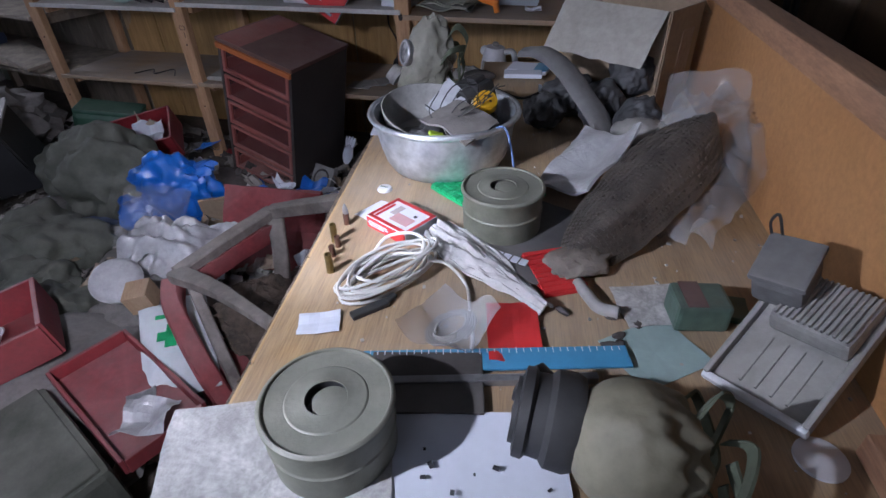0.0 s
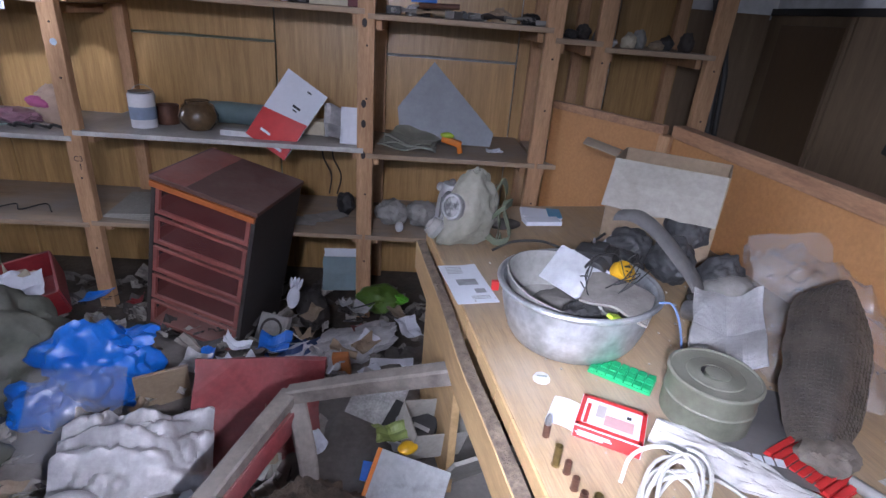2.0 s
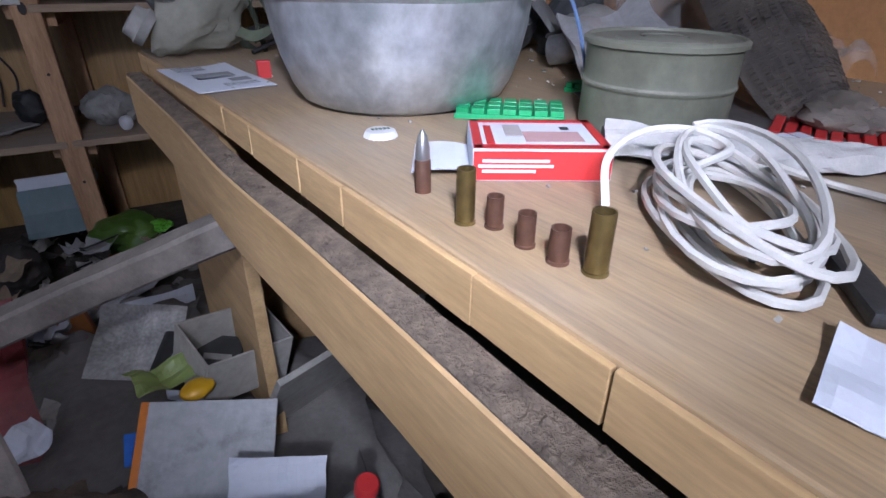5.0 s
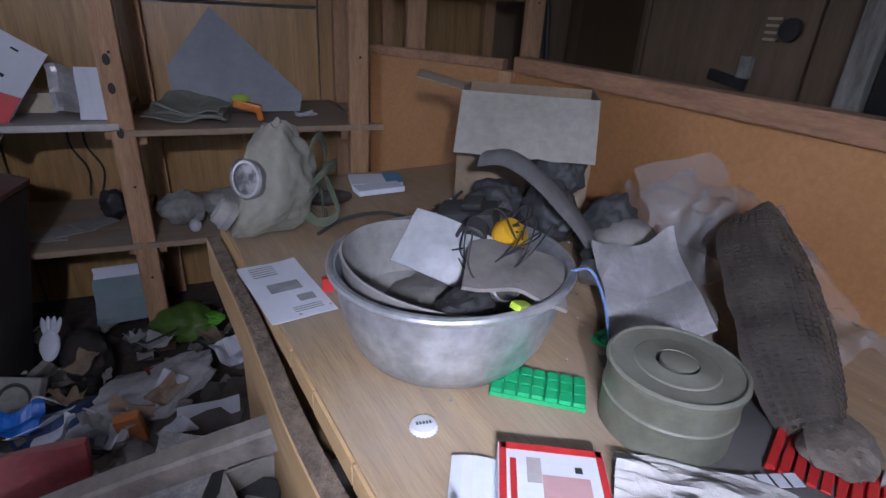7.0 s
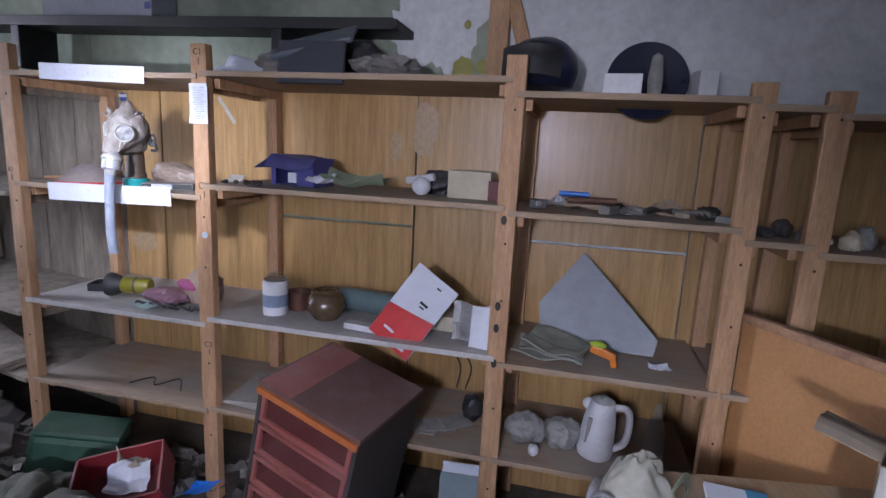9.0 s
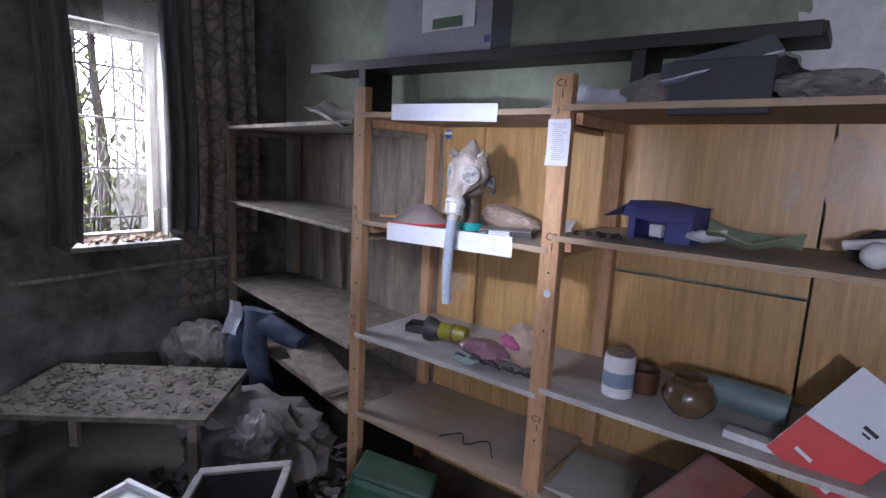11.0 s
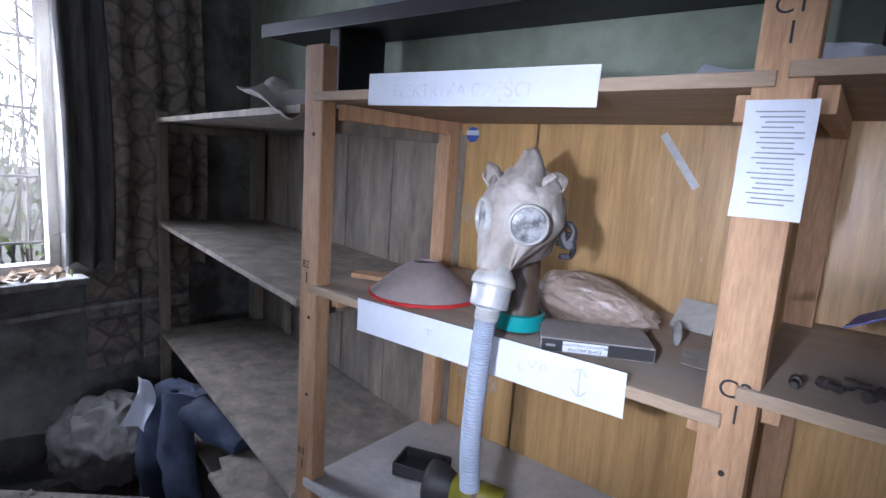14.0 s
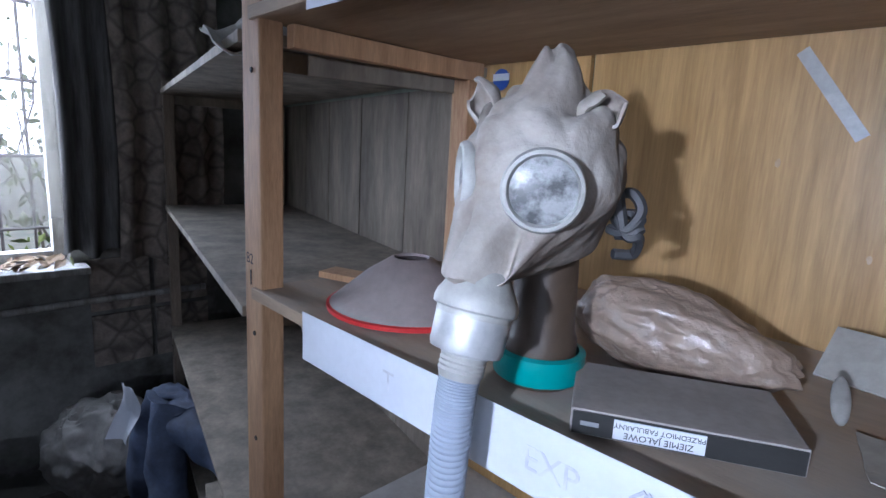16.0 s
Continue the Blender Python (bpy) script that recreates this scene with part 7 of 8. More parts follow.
bars(bg, [(-0.03, -0.105, 0.045, 0.01), (0.045, -0.135, 0.04, 0.012)], M_PAPER, pose(0, 0, 0.0185))
bars(bg, [(0.02, 0.05, 0.035, 0.010), (0.02, 0.035, 0.02, 0.006), (0.03, 0.13, 0.02, 0.006)], M_INK, pose(0, 0, 0.0175))
single("cream_block", boxm((0, 0, 0.03), (0.12, 0.09, 0.06), bevel=0.003), M_CREAM, "cream box behind the mailing bag", "box", pose(-0.09, 3.26, Z2))
single("white_offcut", boxm((0, 0, 0.012), (0.16, 0.05, 0.024), bevel=0.003), M_WHITEP, "white plastic offcut on the shelf", "offcut", pose(-0.36, 3.12, Z2, 0, 0, -6))
page("clear_wrapping", "crumpled clear wrapping by the post", 0.16, 0.14, pose(0.06, 3.17, Z2 + 0.05, 55, 0, 10), M_FILMW, 0.05, 51, "wrapper", 0.001, n=12)
page("hanging_paper", "white paper sheet propped by the post", 0.08, 0.15, pose(0.10, 3.10, Z2 + 0.075, 80, 0, -8), M_PAPER, 0.01, 52)
for i in range(3):
    single("grey_card", boxm((0, 0, 0), (0.12, 0.10, 0.004), bevel=0.001), M_GREYP, "grey plastic cards on the lowest shelf", "card", pose(-0.12 + 0.06 * i, 3.16 + 0.03 * i, 0.434 + 0.006 * i, 0, 0, 20 * i), group="grey cards")
wave_bag("rubber_lump", "black rubber lump on the lowest shelf", "rubber piece", (0.045, 0.04, 0.055), pose(0.055, 3.28, 0.49), M_BLACK, 261, 0.2, 0.2)
for i in range(2):
    single("hanging_wire", tube(bmesh.new(), smooth_line([(-0.02 - 0.05 * i, YB - 0.01, 0.80), (-0.04 - 0.05 * i, YB - 0.02, 0.66), (-0.0 - 0.05 * i, YB - 0.01, 0.55), (-0.02 - 0.04 * i, YB - 0.02, 0.45)], 8), 0.004, 6), M_CABDARK, "brown cable hanging down the back panel", "cable", smooth=True, group="hanging cables")

# right bay
tri_ = bmesh.new()
vs = [tri_.verts.new(p) for p in ((0.305, 3.28, 0.805), (0.72, 3.28, 0.805), (0.735, 3.308, 0.86), (0.445, 3.45, 1.145), (0.285, 3.35, 0.945))]
tri_.faces.new(vs)
tri_.normal_update()
bmesh.ops.solidify(tri_, geom=tri_.faces[:], thickness=0.004)
single("plastic_sheet", tri_, plain("pale_blue_grey_sheet", (0.33, 0.36, 0.40), 0.5, bump=0.05), "pale blue-grey plastic sheet leaning in the rack", "plastic sheet")
M_FOLDER = mat("grey_green_film", (0.27, 0.28, 0.235), (0.18, 0.19, 0.155), 6, 0.4, bump=0.25, dust=0.3)
for i in range(3):
    page("grey_packet", "flat dusty grey-green plastic folder on the shelf", 0.25 - 0.02 * i, 0.15, pose(0.345 + 0.012 * i, 3.165, 0.806 + 0.014 * i, 9, 2 * i, -8 - 7 * i), M_FOLDER, 0.025, 271 + i, "folder", 0.006, "folders on the shelf", 12)
tg = thing("toy_gun", "orange and lime plastic toy", "toy", pose(0.53, 3.13, 0.815, 0, 0, -10))
part("body", boxm((0, 0, 0.035), (0.09, 0.025, 0.03), (0, 14, 0), bevel=0.008), M_ORANGEP, tg)
part("grip", boxm((0.035, 0, 0.012), (0.022, 0.022, 0.05), (0, -14, 0), bevel=0.006), M_ORANGEP, tg)
part("top", blob((0.03, 0.014, 0.014), 272, 0.1, 1, 3), M_LIME, tg, "lime green top", True, pose(-0.02, 0, 0.06))
page("tissue", "small white tissue on the shelf", 0.07, 0.05, pose(0.72, 3.14, 0.806, 0, 0, 10), M_PAPER, 0.015, 55, n=10)
kt = thing("kettle", "white plastic electric kettle", "kettle", pose(0.54, 3.19, 0.431, 0, 4, -10))
part("body", lathe(bmesh.new(), [(0, 0), (0.062, 0), (0.066, 0.02), (0.058, 0.14), (0.048, 0.2), (0.042, 0.215), (0, 0.222)], 40), M_WHITEP, kt, smooth=True)
part("handle", tube(bmesh.new(), smooth_line([(0.048, 0, 0.20), (0.085, 0, 0.205), (0.102, 0, 0.16), (0.098, 0, 0.08), (0.064, 0, 0.04)], 8), 0.013, 12), M_WHITEP, kt, smooth=True)
part("spout", blob((0.022, 0.016, 0.022), 273, 0.05, 1, 3), M_WHITEP, kt, smooth=True, m=pose(-0.05, 0, 0.19))
part("gauge", boxm((-0.03, -0.052, 0.11), (0.016, 0.006, 0.1), bevel=0.002), M_GREYP, kt, "grey water gauge")
part("knob", blob((0.016, 0.016, 0.012), 274, 0.05, 1, 3), M_GREYP, kt, smooth=True, m=pose(0, 0, 0.226))
bo = thing("glass_bottle", "empty clear glass bottle on the lowest shelf", "bottle", pose(0.755, 3.24, 0.431))
part("glass", lathe(bmesh.new(), [(0, 0), (0.034, 0), (0.036, 0.01), (0.036, 0.11), (0.016, 0.16), (0.014, 0.2), (0.016, 0.205), (0.012, 0.205)], 28), M_FILM, bo, smooth=True)
for i in range(2):
    wave_bag("clear_tub", "crumpled clear plastic tub", "tub", (0.075, 0.06, 0.06), pose(0.28 + 0.14 * i, 3.2, 0.485), M_GREYP, 281 + i, 0.2, 0.35, flat=-0.05, group="plastic tubs")
single("white_bulb", blob((0.02, 0.02, 0.024), 285, 0.05, 1, 3), M_WHITEP, "small white bulb on the lowest shelf", "bulb", pose(0.32, 3.1, 0.453), smooth=True)
random.seed(33)
cl = [M_BLACK, M_GREYP, M_WHITEP, M_CABDARK, M_CARD, M_CREAM, M_GREYC]
for i in range(16):
    x = 0.26 + 0.04 * i
    r = (random.uniform(0.02, 0.05), random.uniform(0.02, 0.045), random.uniform(0.012, 0.035))
    om = pose(x, random.uniform(3.12, 3.36), 1.3365 + r[2] * 0.8, 0, 0, i * 40)
    if i % 3 == 0:
        single("small_box", boxm((0, 0, -r[2] * 0.3), (r[0] * 1.6, r[1] * 1.2, r[2]), (0, 0, 0), bevel=0.003), cl[i % 7], "small plastic box among the tools on the shelf", "box", om, group="oddments on the shelf")
    elif i % 3 == 1:
        single("hand_tool", tube(bmesh.new(), smooth_line([(-0.06, 0, 0), (-0.01, 0.006, 0.004), (0.03, 0, 0.002), (0.07, -0.008, 0)], 5), [0.009 + 0.004 * math.sin(k * 0.5) for k in range(16)], 8), cl[i % 7], "worn hand tool lying on the shelf", "tool", pose(x, 3.2, 1.352, 0, 0, i * 40), smooth=True, group="oddments on the shelf")
    else:
        wave_bag("oddment", "small crumpled odd piece of plastic on the shelf", "oddment", r, om, cl[i % 7], 300 + i, 0.35, 0.7, sub=4, freq=1.3, group="oddments on the shelf")
single("blue_screwdriver", tube(bmesh.new(), [(0.33, 3.16, 1.395), (0.43, 3.15, 1.395)], 0.009, 10), M_BLUE, "blue-handled screwdriver on the oddments", "screwdriver", smooth=True)
single("hammer_shaft", tube(bmesh.new(), [(0.36, 3.14, 1.375), (0.52, 3.13, 1.38)], 0.011, 10), M_COPPER, "brown tool handle on the oddments", "tool handle", smooth=True)
for i in range(9):
    x = 0.98 + 0.06 * i
    r = (0.03, 0.03, 0.02 + 0.012 * (i % 3))
    wave_bag("oddment", "small pale odd piece on the far rack shelf", "oddment", r, pose(x, 3.14 + 0.05 * (i % 2), (1.301 if x < 1.08 else 1.281) + r[2] * 0.7), cl[(i * 3) % 7], 330 + i, 0.25, 0.4, sub=3, group="oddments on the shelf")

# ---- on top of the rack ----
T2 = 1.766
gb2 = thing("wall_shelf", "long black board fixed above the rack", "wall shelf", pose(-1.52, 3.50, 2.02, 0, 0.8, 0))
part("board", boxm((0, 0, 0), (2.32, 0.24, 0.035), bevel=0.004), M_BLACKW, gb2)
part("edge_batten", boxm((0, -0.126, -0.004), (2.30, 0.012, 0.045), bevel=0.003), M_BLACKW, gb2)
for x in (-2.3, -0.9):
    single("shelf_bracket", boxm((0, 0, 0), (0.05, 0.2, 0.2), bevel=0.006), M_BLACKW, "black bracket under the black board", "bracket", pose(x, 3.5, 1.915), group="board brackets")
pbx = thing("printer_carton", "grey printed carton with a pale machine pictured on it", "carton", pose(-1.87, 3.53, 2.042))
part("box", boxm((0, 0, 0.17), (0.62, 0.16, 0.34), bevel=0.003), plain("grey_carton_print", (0.25, 0.26, 0.30), 0.6), pbx)
part("picture", boxm((0.07, -0.082, 0.20), (0.30, 0.002, 0.16)), M_WHITEP, pbx, "printed pale machine")
part("picture_sheet", boxm((0.07, -0.0845, 0.15), (0.17, 0.001, 0.045)), plain("green_photo_print", (0.05, 0.11, 0.05), 0.6), pbx)
part("corner_print", boxm((0.29, -0.082, 0.06), (0.03, 0.002, 0.03)), M_BLUEP, pbx)
page("paper_sheet", "white sheet lying on the rack top", 0.21, 0.16, pose(-0.98, 3.33, 1.80, 30, 6, 12), M_PAPER, 0.02, 61)
page("paper_sheet", "white sheet lying on the rack top", 0.18, 0.14, pose(-1.12, 3.35, 1.79, 22, 0, -14), M_PAPER, 0.02, 62)
bcl = thing("dark_bag", "black folder bag hanging over the rack edge", "bag", pose(-0.56, 3.12, T2))
part("front", boxm((0, -0.06, 0.035), (0.25, 0.02, 0.15), (-8, 0, 2), bevel=0.006), plain("dark_slate_cloth", (0.03, 0.034, 0.045), 0.7), bcl)
part("top", boxm((-0.03, 0.03, 0.12), (0.30, 0.20, 0.02), (24, -14, 10), bevel=0.006), plain("slate_film", (0.09, 0.105, 0.14), 0.35), bcl)
wave_bag("grey_blanket", "grey crumpled cloth on the rack top", "cloth", (0.16, 0.12, 0.06), pose(-0.72, 3.26, T2 + 0.05), M_GREYC, 401, 0.3, 0.4, flat=-0.05)
wave_bag("grey_blanket", "grey crumpled cloth on the rack top", "cloth", (0.12, 0.1, 0.05), pose(-0.33, 3.2, T2 + 0.04), M_GREYC, 403, 0.3, 0.4, flat=-0.04)
wave_bag("black_sack", "black plastic bag on the rack top", "plastic bag", (0.13, 0.1, 0.08), pose(-0.50, 3.32, T2 + 0.07), M_BLACK, 404, 0.3, 0.4, flat=-0.07)
hm = thing("dark_helmet", "dark blue-black round helmet on the rack", "helmet", pose(0.22, 3.30, 1.735))
part("shell", blob((0.135, 0.14, 0.115), 405, 0.03, 1, 4, flat=-0.06), M_NAVY, hm, smooth=True, m=pose(0, 0, 0.085))
part("visor", curved_plate(0.2, 0.10, 0.05), M_BLACK, hm, smooth=True, m=pose(-0.02, -0.13, 0.09, 80, 0, 0))
pl = thing("dark_plate", "large round dark blue plate leaning on the wall", "plate", pose(0.595, 3.36, 1.735, 78, 0, 0))
part("dish", lathe(bmesh.new(), [(0, 0.008), (0.09, 0.006), (0.137, 0.022), (0.14, 0.026), (0.135, 0.026), (0.09, 0.012), (0, 0.012)], 48, pose(0, 0.06, 0)), M_NAVY, pl, smooth=True)
single("white_box", boxm((0, 0, 0.035), (0.12, 0.06, 0.07), bevel=0.003), M_WHITEP, "small white box before the dark plate", "box", pose(0.50, 3.16, 1.721, 0, 0, -6))
single("grey_bottle", lathe(bmesh.new(), [(0, 0), (0.02, 0), (0.024, 0.06), (0.016, 0.13), (0, 0.14)], 20), M_GREYP, "grey plastic bottle before the dark plate", "bottle", pose(0.60, 3.17, 1.721), smooth=True)
single("white_box", boxm((0, 0, 0.045), (0.06, 0.06, 0.09), bevel=0.003), M_WHITEP, "small white box at the rack end", "box", pose(0.755, 3.2, 1.721, 0, 0, 12))
wb = thing("wood_brace", "thick pine upright with a slanting brace on the wall", "brace")
part("upright", boxm((0.02, 3.585, 2.28), (0.085, 0.06, 0.94), bevel=0.004), M_POST, wb)
part("brace", rod((0.05, 3.585, 2.20), (0.13, 3.585, 1.95), 0.05, 0.06), M_POST, wb)
# peeling paint: white layer with ragged edge over the green
for i, (x, z, w, h, mt) in enumerate([(-0.24, 2.10, 0.42, 0.55, M_WHITEW), (-0.36, 2.02, 0.22, 0.24, M_WHITEW), (-0.1, 2.45, 0.5, 0.5, M_WHITEW)]):
    single("plaster_patch", blob((w / 2, 0.004, h / 2), 420 + i, 0.35, 2.4, 4, 0.4), mt, "bare white plaster patch on the green wall", "plaster", pose(x, 3.621, z), smooth=True)
for i, (x, z, w) in enumerate([(-0.13, 1.86, 0.09), (-0.05, 1.88, 0.05), (-0.44, 2.3, 0.07), (-0.12, 2.05, 0.03)]):
    single("paint_flake", blob((w / 2, 0.004, w * 0.6), 430 + i, 0.4, 2.4, 3, 0.4), plain("ochre_paint_%d" % i, (0.35, 0.33, 0.10), 0.8), "flake of old ochre paint on the wall", "paint flake", pose(x, 3.614, z), smooth=True)
page("hanging_card", "bent grey card drooping over the corner rack", 0.42, 0.16, pose(-2.22, 3.17, 1.72, 8, 12, -16), M_CARDG, 0.05, 64, "card", 0.003, n=12)

# ---- window corner ----
wf = thing("window", "narrow window with flaking frame and iron grille", "window")
wf["kind"] = "structure"
WC, WY0, WY1, WZ0, WZ1 = WX - 0.13, WIN[0], WIN[1], WIN[2], WIN[3]
for c, s in (((WC, WY0 + 0.022, (WZ0 + WZ1) / 2), (0.07, 0.044, WZ1 - WZ0)), ((WC, WY1 - 0.022, (WZ0 + WZ1) / 2), (0.07, 0.044, WZ1 - WZ0)), ((WC, (WY0 + WY1) / 2, WZ1 - 0.022), (0.07, WY1 - WY0 - 0.09, 0.044)), ((WC, (WY0 + WY1) / 2, WZ0 + 0.022), (0.07, WY1 - WY0 - 0.09, 0.044))):
    part("window_frame", boxm(c, s, bevel=0.004), M_FRAMEW, wf)
for i in range(4):
    z = WZ0 + 0.13 + 0.3 * i
    part("grille_bar", tube(bmesh.new(), [(WC - 0.05, WY0, z), (WC - 0.05, WY1, z)], 0.007, 8), M_IRON, wf)
for i in range(4):
    y = WY0 + 0.09 + 0.11 * i
    part("grille_bar", tube(bmesh.new(), [(WC - 0.062, y, WZ0), (WC - 0.062, y, WZ1)], 0.006, 8), M_IRON, wf)
part("window_sill", boxm((WX - 0.02, (WY0 + WY1) / 2, WZ0 - 0.012), (0.26, WY1 - WY0 + 0.1, 0.03), bevel=0.006), M_FRAMEW, wf)
random.seed(17)
bm = bmesh.new()
for i in range(120):
    c = Vector((random.uniform(WX - 0.12, WX + 0.09), random.uniform(WY0 + 0.02, WY1 - 0.02), WZ0 + 0.008 + random.uniform(0, 0.02)))
    s = random.uniform(0.012, 0.04)
    R = Euler((random.uniform(-0.6, 0.6), random.uniform(-0.6, 0.6), random.uniform(0, 6.3))).to_matrix()
    vs = [bm.verts.new(c + R @ Vector(q) * s) for q in ((-1, 0, 0), (0, -0.5, 0.15), (1, 0, 0), (0, 0.5, 0.15))]
    bm.faces.new(vs)
tagged(new("dead_leaves", mesh_of("dead_leaves", bm, mat("dead_leaf", (0.24, 0.17, 0.10), (0.15, 0.10, 0.06), 8, 0.9))), "dry dead leaves strewn on the window sill", "leaves", kind="stuff")


def drape(name, label, y0, y1, z0, z1, x, material, waves, amp):
    bm = sheet(60, 14, lambda u, v: Vector((x + amp * math.sin(u * waves * 6.28) + 0.01 * noise.noise(Vector((u * 6, v * 3, y0))), y0 + (y1 - y0) * u + 0.015 * math.sin(v * 5), z0 + (z1 - z0) * v + (0.02 * math.sin(u * 9) if v < 0.01 else 0))), 0.003)
    return single(name, bm, material, label, "curtain", smooth=True)


drape("dark_curtain", "faded dark curtain beside the window", 3.0, 3.20, 1.05, 2.6, WX + 0.06, M_DRAPE, 2.5, 0.02)
drape("lace_curtain", "brown lace-patterned curtain hanging in the corner", 3.19, 3.62, 1.0, 2.6, WX + 0.08, M_CURTAIN, 3, 0.025)
drape("torn_curtain", "grey torn curtain strip on the far window side", 2.36, 2.54, 1.0, 2.6, WX + 0.06, M_DRAPE, 2, 0.02)
M_SHEER = mat("sheer_lace", (0.66, 0.64, 0.60), (0.48, 0.46, 0.42), 22, 0.9, bump=0.1, alpha=0.34)
drape("sheer_curtain", "pale torn net curtain hanging before the window", 2.72, 3.04, 1.18, 2.6, WX + 0.035, M_SHEER, 3.5, 0.012)
single("wall_pipe", tube(bmesh.new(), [(WX + 0.03, 2.2, 0.82), (WX + 0.03, 3.05, 0.84), (WX + 0.03, 3.55, 0.84)], 0.014, 10), M_FRAMEW, "thin painted pipe along the wall below the window", "pipe", smooth=True)
for i, (y, z) in enumerate([(3.2, 0.9), (3.45, 0.9), (3.2, 0.65), (3.45, 0.65)]):
    single("stained_board", boxm((0, 0, 0), (0.012, 0.23, 0.23), bevel=0.002), M_CURTAIN, "brown stained wall board in the corner", "wall board", pose(WX + 0.012, y, z), group="wall boards")
tb = thing("leaf_table", "low table covered with fallen plaster and dead leaves", "table", pose(-2.80, 2.42, 0, 0, 0, 40))
part("tabletop", boxm((0, 0, 0.435), (0.95, 0.56, 0.025), (0, 0, 0), bevel=0.004), M_DARKDUST, tb)
for x in (-0.42, 0.42):
    for y in (-0.26, 0.26):
        part("leg", boxm((x, y, 0.211), (0.04, 0.04, 0.422)), M_GREYB, tb)
bm = bmesh.new()
random.seed(19)
for i in range(620):
    c = Vector((random.uniform(-0.46, 0.46), random.uniform(-0.27, 0.27), 0.449 + random.uniform(0, 0.006)))
    s = random.choice((0.003, 0.004, 0.006, 0.008, 0.013)) * random.uniform(0.7, 1.3)
    box(bm, c, (s * 2, s * 1.3, s * 0.4), (random.uniform(-30, 30), random.uniform(-30, 30), random.uniform(0, 180)))
lf2 = tagged(new("plaster_bits", mesh_of("plaster_bits", bm, mat("plaster_bit", (0.22, 0.19, 0.16), (0.08, 0.07, 0.055), 14, 0.95))), "bits of plaster and leaves on the low table", "debris", kind="stuff")
lf2.matrix_basis = pose(-2.80, 2.42, 0, 0, 0, 40)
wave_bag("grey_sack", "dusty grey plastic sack slumped by the corner rack", "sack", (0.23, 0.19, 0.20), pose(-3.36, 3.05, 0.31, 0, 0, 30), mat("grey_film", (0.33, 0.315, 0.295), (0.20, 0.19, 0.175), 5, 0.6, bump=0.25), 441, 0.14, 0.26, flat=-0.26, sub=6)
jeans = thing("jeans", "dark blue denim trousers hanging limp from the rack shelf", "trousers", pose(-2.95, 3.17, 0.33, 0, 0, 8))
for sx, bend in ((-0.045, -0.02), (0.06, 0.05)):
    L = smooth_line([(sx * 0.7, 0.02, 0.29), (sx, -0.03, 0.20), (sx + bend, -0.06, 0.02), (sx * 1.2 + bend, -0.03, -0.18), (sx * 1.5, 0.0, -0.37)], 12)
    bm = tube(bmesh.new(), L, [0.078 - 0.014 * k / len(L) for k in range(len(L))], 28)
    for v in bm.verts:
        v.co.y *= 0.85
        v.co += 0.018 * Vector((noise.noise(Vector((v.co.x * 14, v.co.y * 14, v.co.z * 9 + sx))), noise.noise(Vector((v.co.x * 14 + 5, v.co.y * 14, v.co.z * 11))), 0))
    part("trouser_leg", bm, M_DENIM, jeans, smooth=True)
bm = tube(bmesh.new(), smooth_line([(0.02, 0.02, 0.24), (0.14, 0.03, 0.235), (0.26, 0.05, 0.20), (0.36, 0.06, 0.17)], 10), [0.075 - 0.0006 * k for k in range(31)], 24)
for v in bm.verts:
    v.co += 0.016 * Vector((0, noise.noise(v.co * 12), noise.noise(v.co * 13 + Vector((3, 1, 2)))))
part("trouser_leg", bm, M_DENIM, jeans, "folded leg lying along the shelf", True)
part("waist", sheet(22, 16, lambda u, v: Vector(((u - 0.5) * 0.24, 0.10 * v - 0.03 * math.sin(u * 9) * (1 - v), 0.30 + 0.012 * math.sin(v * 3) + 0.014 * noise.noise(Vector((u * 5, v * 4, 3))))), 0.006), M_DENIM, jeans, smooth=True)
page("hung_paper", "white torn paper hanging over the jeans", 0.085, 0.19, pose(-2.94, 3.07, 0.63, 80, 6, 24), M_PAPER, 0.03, 66, n=10)
wave_bag("clear_sack", "crumpled pale plastic sack below the rack", "sack", (0.15, 0.13, 0.15), pose(-2.3, 2.80, 0.20), mat("dull_film", (0.30, 0.29, 0.28), (0.18, 0.175, 0.17), 6, 0.45, bump=0.3), 447, 0.2, 0.6, sub=5)
wave_bag("grey_cloth", "grey rags heaped below the window", "rags", (0.45, 0.3, 0.2), pose(-2.5, 2.9, 0.14), M_GREYC, 449, 0.3, 0.4, flat=-0.12)
for i in range(2):
    single("loose_board", boxm((0, 0, 0), (0.5, 0.2, 0.018), (4, 3 + 3 * i, -8 - 10 * i), bevel=0.003), M_GREYB, "loose grey board in the corner rack", "board", pose(-2.35, 3.2, 0.43 + 0.03 * i), group="loose boards")

# ---- east side ----
trp = thing("tripod", "black folded camera tripod standing behind the partition", "tripod", pose(1.62, 3.16, 0))
part("head", boxm((-0.14, 0.02, 1.72), (0.10, 0.06, 0.07), bevel=0.008), M_BLACK, trp)
part("clamp", boxm((-0.06, 0.0, 1.65), (0.28, 0.05, 0.09), (0, 14, 0), bevel=0.012), M_BLACK, trp)
for i in range(2):
    part("leg", tube(bmesh.new(), [(-0.12 + 0.05 * i, 0.0, 1.64), (0.02 + 0.03 * i, 0.0, 1.2), (0.14 + 0.03 * i, 0, 0.0)], 0.013, 8), M_BLACK, trp, smooth=True)
door = thing("cupboard_door", "dark brown veneered door in the east panelling", "door", pose(2.07, 3.28, 0))
part("leaf", boxm((0, 0, 0.72), (0.02, 0.42, 1.40), bevel=0.004), plain("dark_walnut", (0.12, 0.078, 0.045), 0.5, stretch=(5, 5, 0.5)), door)
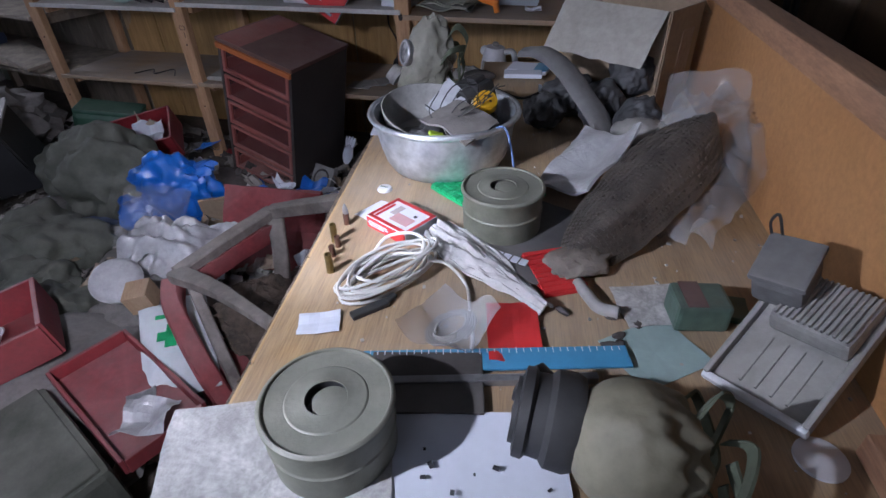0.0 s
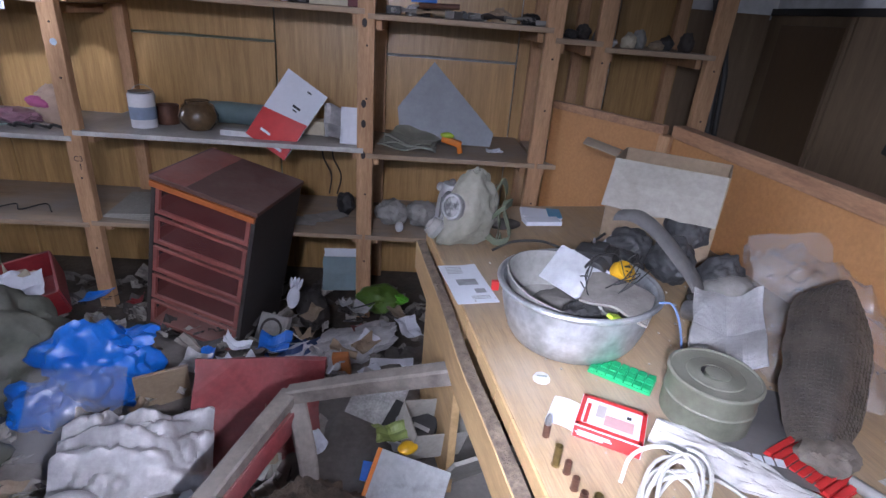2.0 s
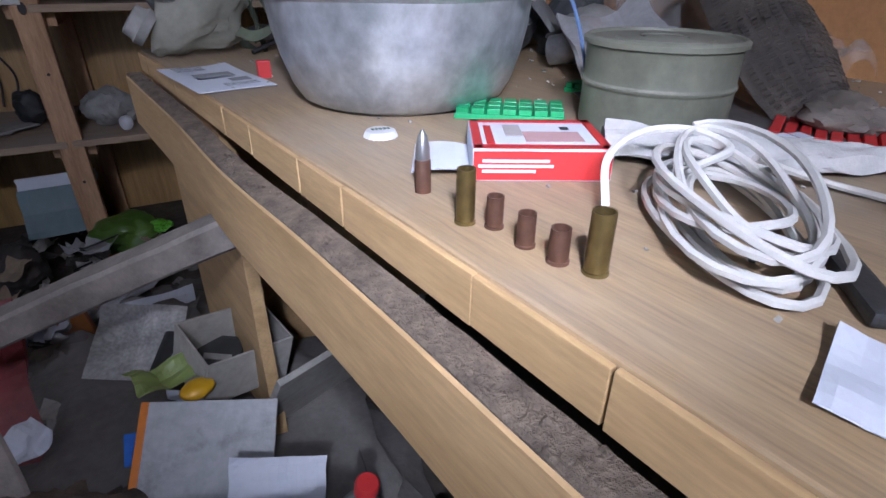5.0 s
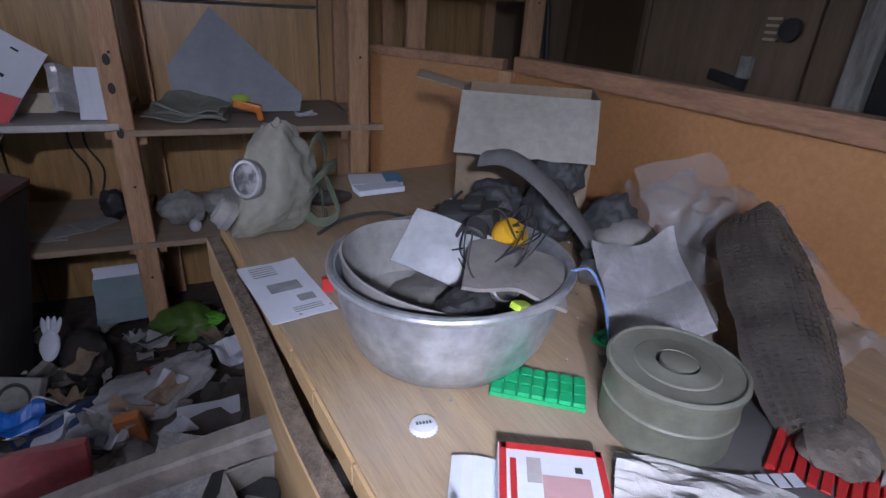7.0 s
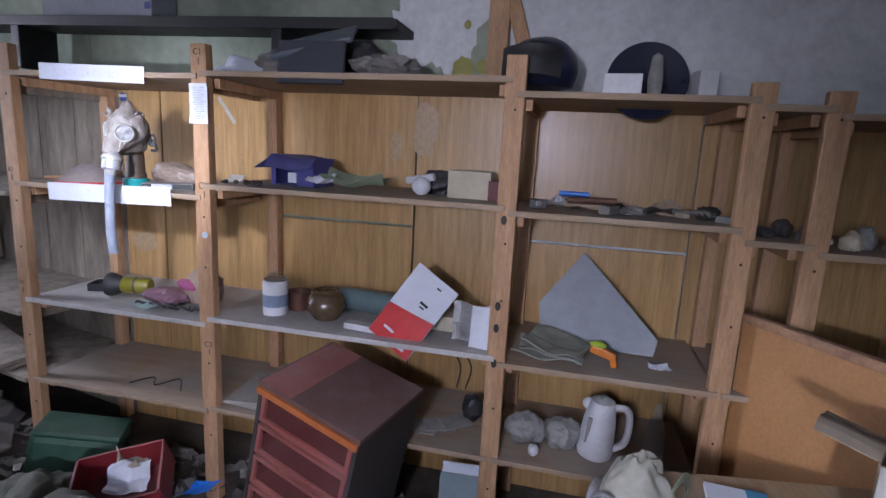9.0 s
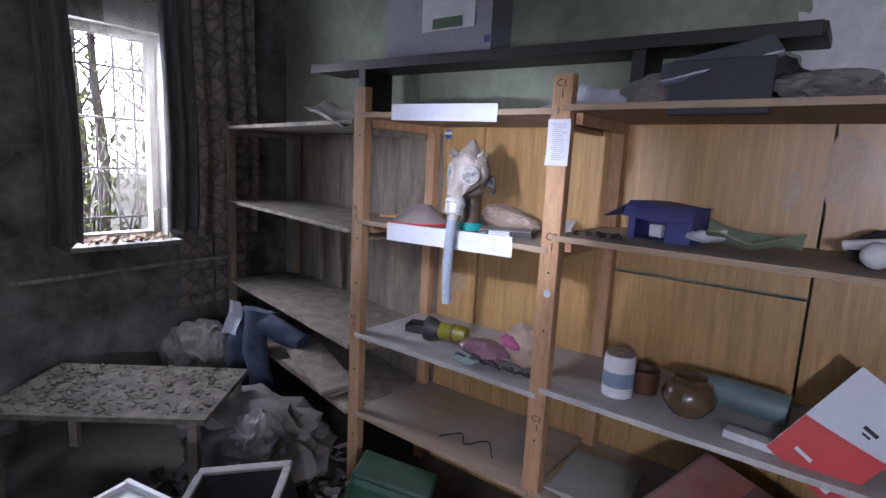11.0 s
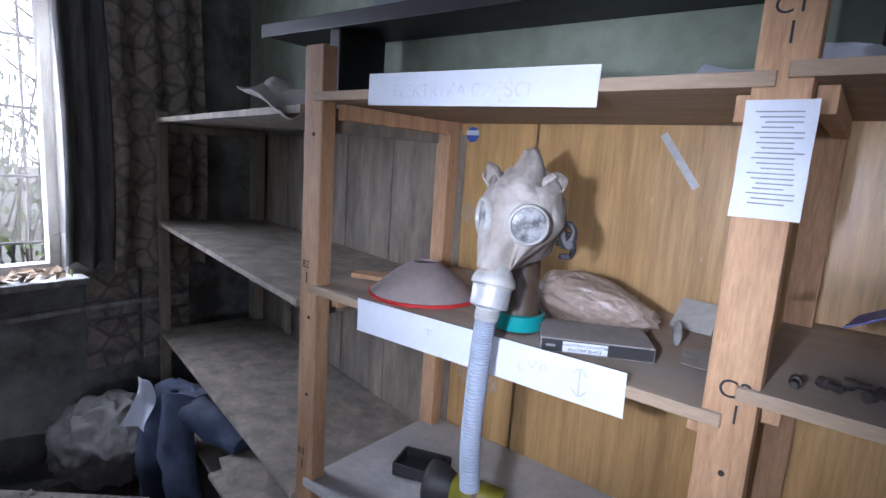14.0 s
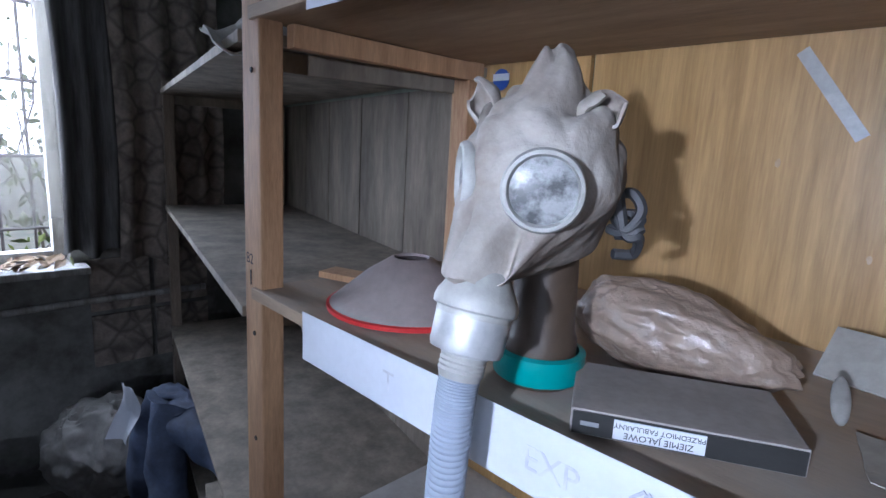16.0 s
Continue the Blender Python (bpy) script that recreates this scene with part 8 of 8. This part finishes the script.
lk = thing("door_bolt", "black iron bolt on the panelling", "bolt", pose(2.058, 2.60, 1.015, 0, 0, 0))
part("plate", boxm((0, 0, 0), (0.02, 0.15, 0.035), (8, 0, 0), bevel=0.003), M_BLACK, lk)
single("light_switch", boxm((0, 0, 0), (0.02, 0.045, 0.07), bevel=0.004), M_GREYP, "pale light switch on the panelling", "switch", pose(2.06, 2.54, 1.06))
vt = thing("wall_intercom", "round dark wall intercom with slots", "intercom", pose(2.062, 2.42, 1.18))
part("disc", lathe(bmesh.new(), [(0, 0), (0.035, 0), (0.033, 0.012), (0, 0.014)], 24, pose(0, 0, 0, 0, -90)), M_BLACK, vt, smooth=True)
for i in range(4):
    part("slot", boxm((-0.004, 0.06, -0.03 + 0.02 * i), (0.01, 0.045, 0.008)), M_CREAM, vt)
single("door_jamb", boxm((0, 0, 0), (0.05, 0.07, 2.1), bevel=0.005), M_FRAMEW, "flaking grey door jamb on the east wall", "door jamb", pose(2.06, 2.18, 1.05))
single("dark_doorway", boxm((0, 0, 0), (0.02, 0.75, 2.05)), M_BLACKW, "dark closed door beside the jamb", "door", pose(2.065, 1.76, 1.03))

# ---- outside the window ----
gd = setting("ground", boxm((-60, 0, -0.35), (112, 200, 0.2)), M_GROUND)
random.seed(29)


def leaf_cloud(name, label, centre, spread, n, size, stems):
    t = thing(name, label, "shrub", pose(*centre))
    bm = bmesh.new()
    for i in range(stems):
        a = random.uniform(0, 6.28)
        top = Vector((random.gauss(0, spread[0] * 0.6), random.gauss(0, spread[1] * 0.6), random.uniform(0.6, 1.0) * spread[2] * 2))
        pts = smooth_line([(0.1 * math.cos(a), 0.1 * math.sin(a), -centre[2] - 0.25), top * 0.45 + Vector((random.uniform(-0.15, 0.15), random.uniform(-0.15, 0.15), 0)), top], 5)
        tube(bm, pts, [0.02 * (1 - 0.85 * k / (len(pts) - 1)) for k in range(len(pts))], 5)
    part("trunk", bm, M_BARK, t)
    verts, faces = [], []
    for i in range(n):
        c = Vector((random.gauss(0, spread[0]), random.gauss(0, spread[1]), random.uniform(0, spread[2] * 2)))
        s = random.uniform(0.5, 1.3) * size
        R = Euler((random.uniform(0, 6.3), random.uniform(0, 6.3), random.uniform(0, 6.3))).to_matrix()
        b0 = len(verts)
        verts += [c + R @ Vector(q) * s for q in ((-1, 0, 0), (0, -0.5, 0.1), (1, 0, 0), (0, 0.5, 0.1))]
        faces.append((b0, b0 + 1, b0 + 2, b0 + 3))
    me = bpy.data.meshes.new("crown")
    me.from_pydata(verts, [], faces)
    me.materials.append(M_LEAF)
    cr_ = new("crown", me)
    cr_.parent = t
    cr_["kind"] = "stuff"
    return t


for i, (x, y, h) in enumerate([(-5.2, 3.2, 0.9), (-5.6, 4.1, 1.0), (-6.6, 3.6, 1.3), (-7.5, 5.0, 1.6), (-6.0, 2.4, 0.8), (-8.5, 3.6, 1.5), (-9.5, 5.6, 2.0)]):
    leaf_cloud("shrub", "wild green shrub outside the window", (x, y, -0.1), (0.55, 0.55, h), 320, 0.045, 6)["group"] = "shrubs outside"
for i, (x, y) in enumerate([(-7.0, 4.4), (-8.2, 4.2), (-9.5, 4.4), (-10.5, 6.2), (-8.8, 5.4)]):
    t = thing("tree", "thin bare tree outside the window", "tree", pose(x, y, -0.3), "trees outside")
    pts = smooth_line([(0, 0, 0), (0.05, 0.1, 1.5), (-0.05, 0.05, 3.2), (0.1, 0.1, 5)], 5)
    part("trunk", tube(bmesh.new(), pts, [0.08 * (1 - 0.7 * k / (len(pts) - 1)) for k in range(len(pts))], 8), M_BARK, t, smooth=True)
    bm = bmesh.new()
    for j in range(16):
        z = random.uniform(1.0, 4.6)
        a = random.uniform(0, 6.28)
        tube(bm, smooth_line([(0, 0.08, z), (0.4 * math.cos(a), 0.4 * math.sin(a), z + 0.35), (0.8 * math.cos(a + 0.3), 0.8 * math.sin(a + 0.3), z + 0.9)], 4), [0.02, 0.017, 0.014, 0.012, 0.01, 0.008, 0.006, 0.005, 0.004], 4)
    part("branch", bm, M_BARK, t)
single("backdrop", boxm((-40, 14, 9), (0.1, 90, 30)), mat("pale_sky", (0.95, 0.97, 1.0), (0.9, 0.93, 1.0), 0.05, 1.0, bump=0, emit=5.0), "pale bright sky beyond the trees", "sky", kind="structure")
# creeper on the grille
vine = thing("creeper", "leafy creeper climbing over the window grille", "climbing plant", pose(WC - 0.10, (WY0 + WY1) / 2, WZ0))
bm = bmesh.new()
verts, faces = [], []
for j in range(9):
    p = Vector((random.uniform(-0.03, 0.02), random.uniform(-0.24, 0.24), random.uniform(-0.1, 0.4)))
    pts = [p.copy()]
    for k in range(9):
        p = p + Vector((random.uniform(-0.02, 0.02), random.uniform(-0.06, 0.06), random.uniform(0.03, 0.13)))
        p.y = max(-0.25, min(0.25, p.y))
        pts.append(p.copy())
        for q in range(3):
            c = p + Vector((random.uniform(-0.03, 0.02), random.uniform(-0.05, 0.05), random.uniform(-0.05, 0.05)))
            s = random.uniform(0.008, 0.02)
            R = Euler((random.uniform(0, 6.3), random.uniform(0, 6.3), random.uniform(0, 6.3))).to_matrix()
            b0 = len(verts)
            verts += [c + R @ Vector(o) * s for o in ((-1, 0, 0), (0, -0.6, 0.1), (1, 0, 0), (0, 0.6, 0.1))]
            faces.append((b0, b0 + 1, b0 + 2, b0 + 3))
    tube(bm, pts, [0.004] * 10, 4)
part("stem", bm, M_BARK, vine)
me = bpy.data.meshes.new("leaves")
me.from_pydata(verts, [], faces)
me.materials.append(M_LEAF)
lv = new("foliage", me)
lv.parent = vine
lv["kind"] = "stuff"
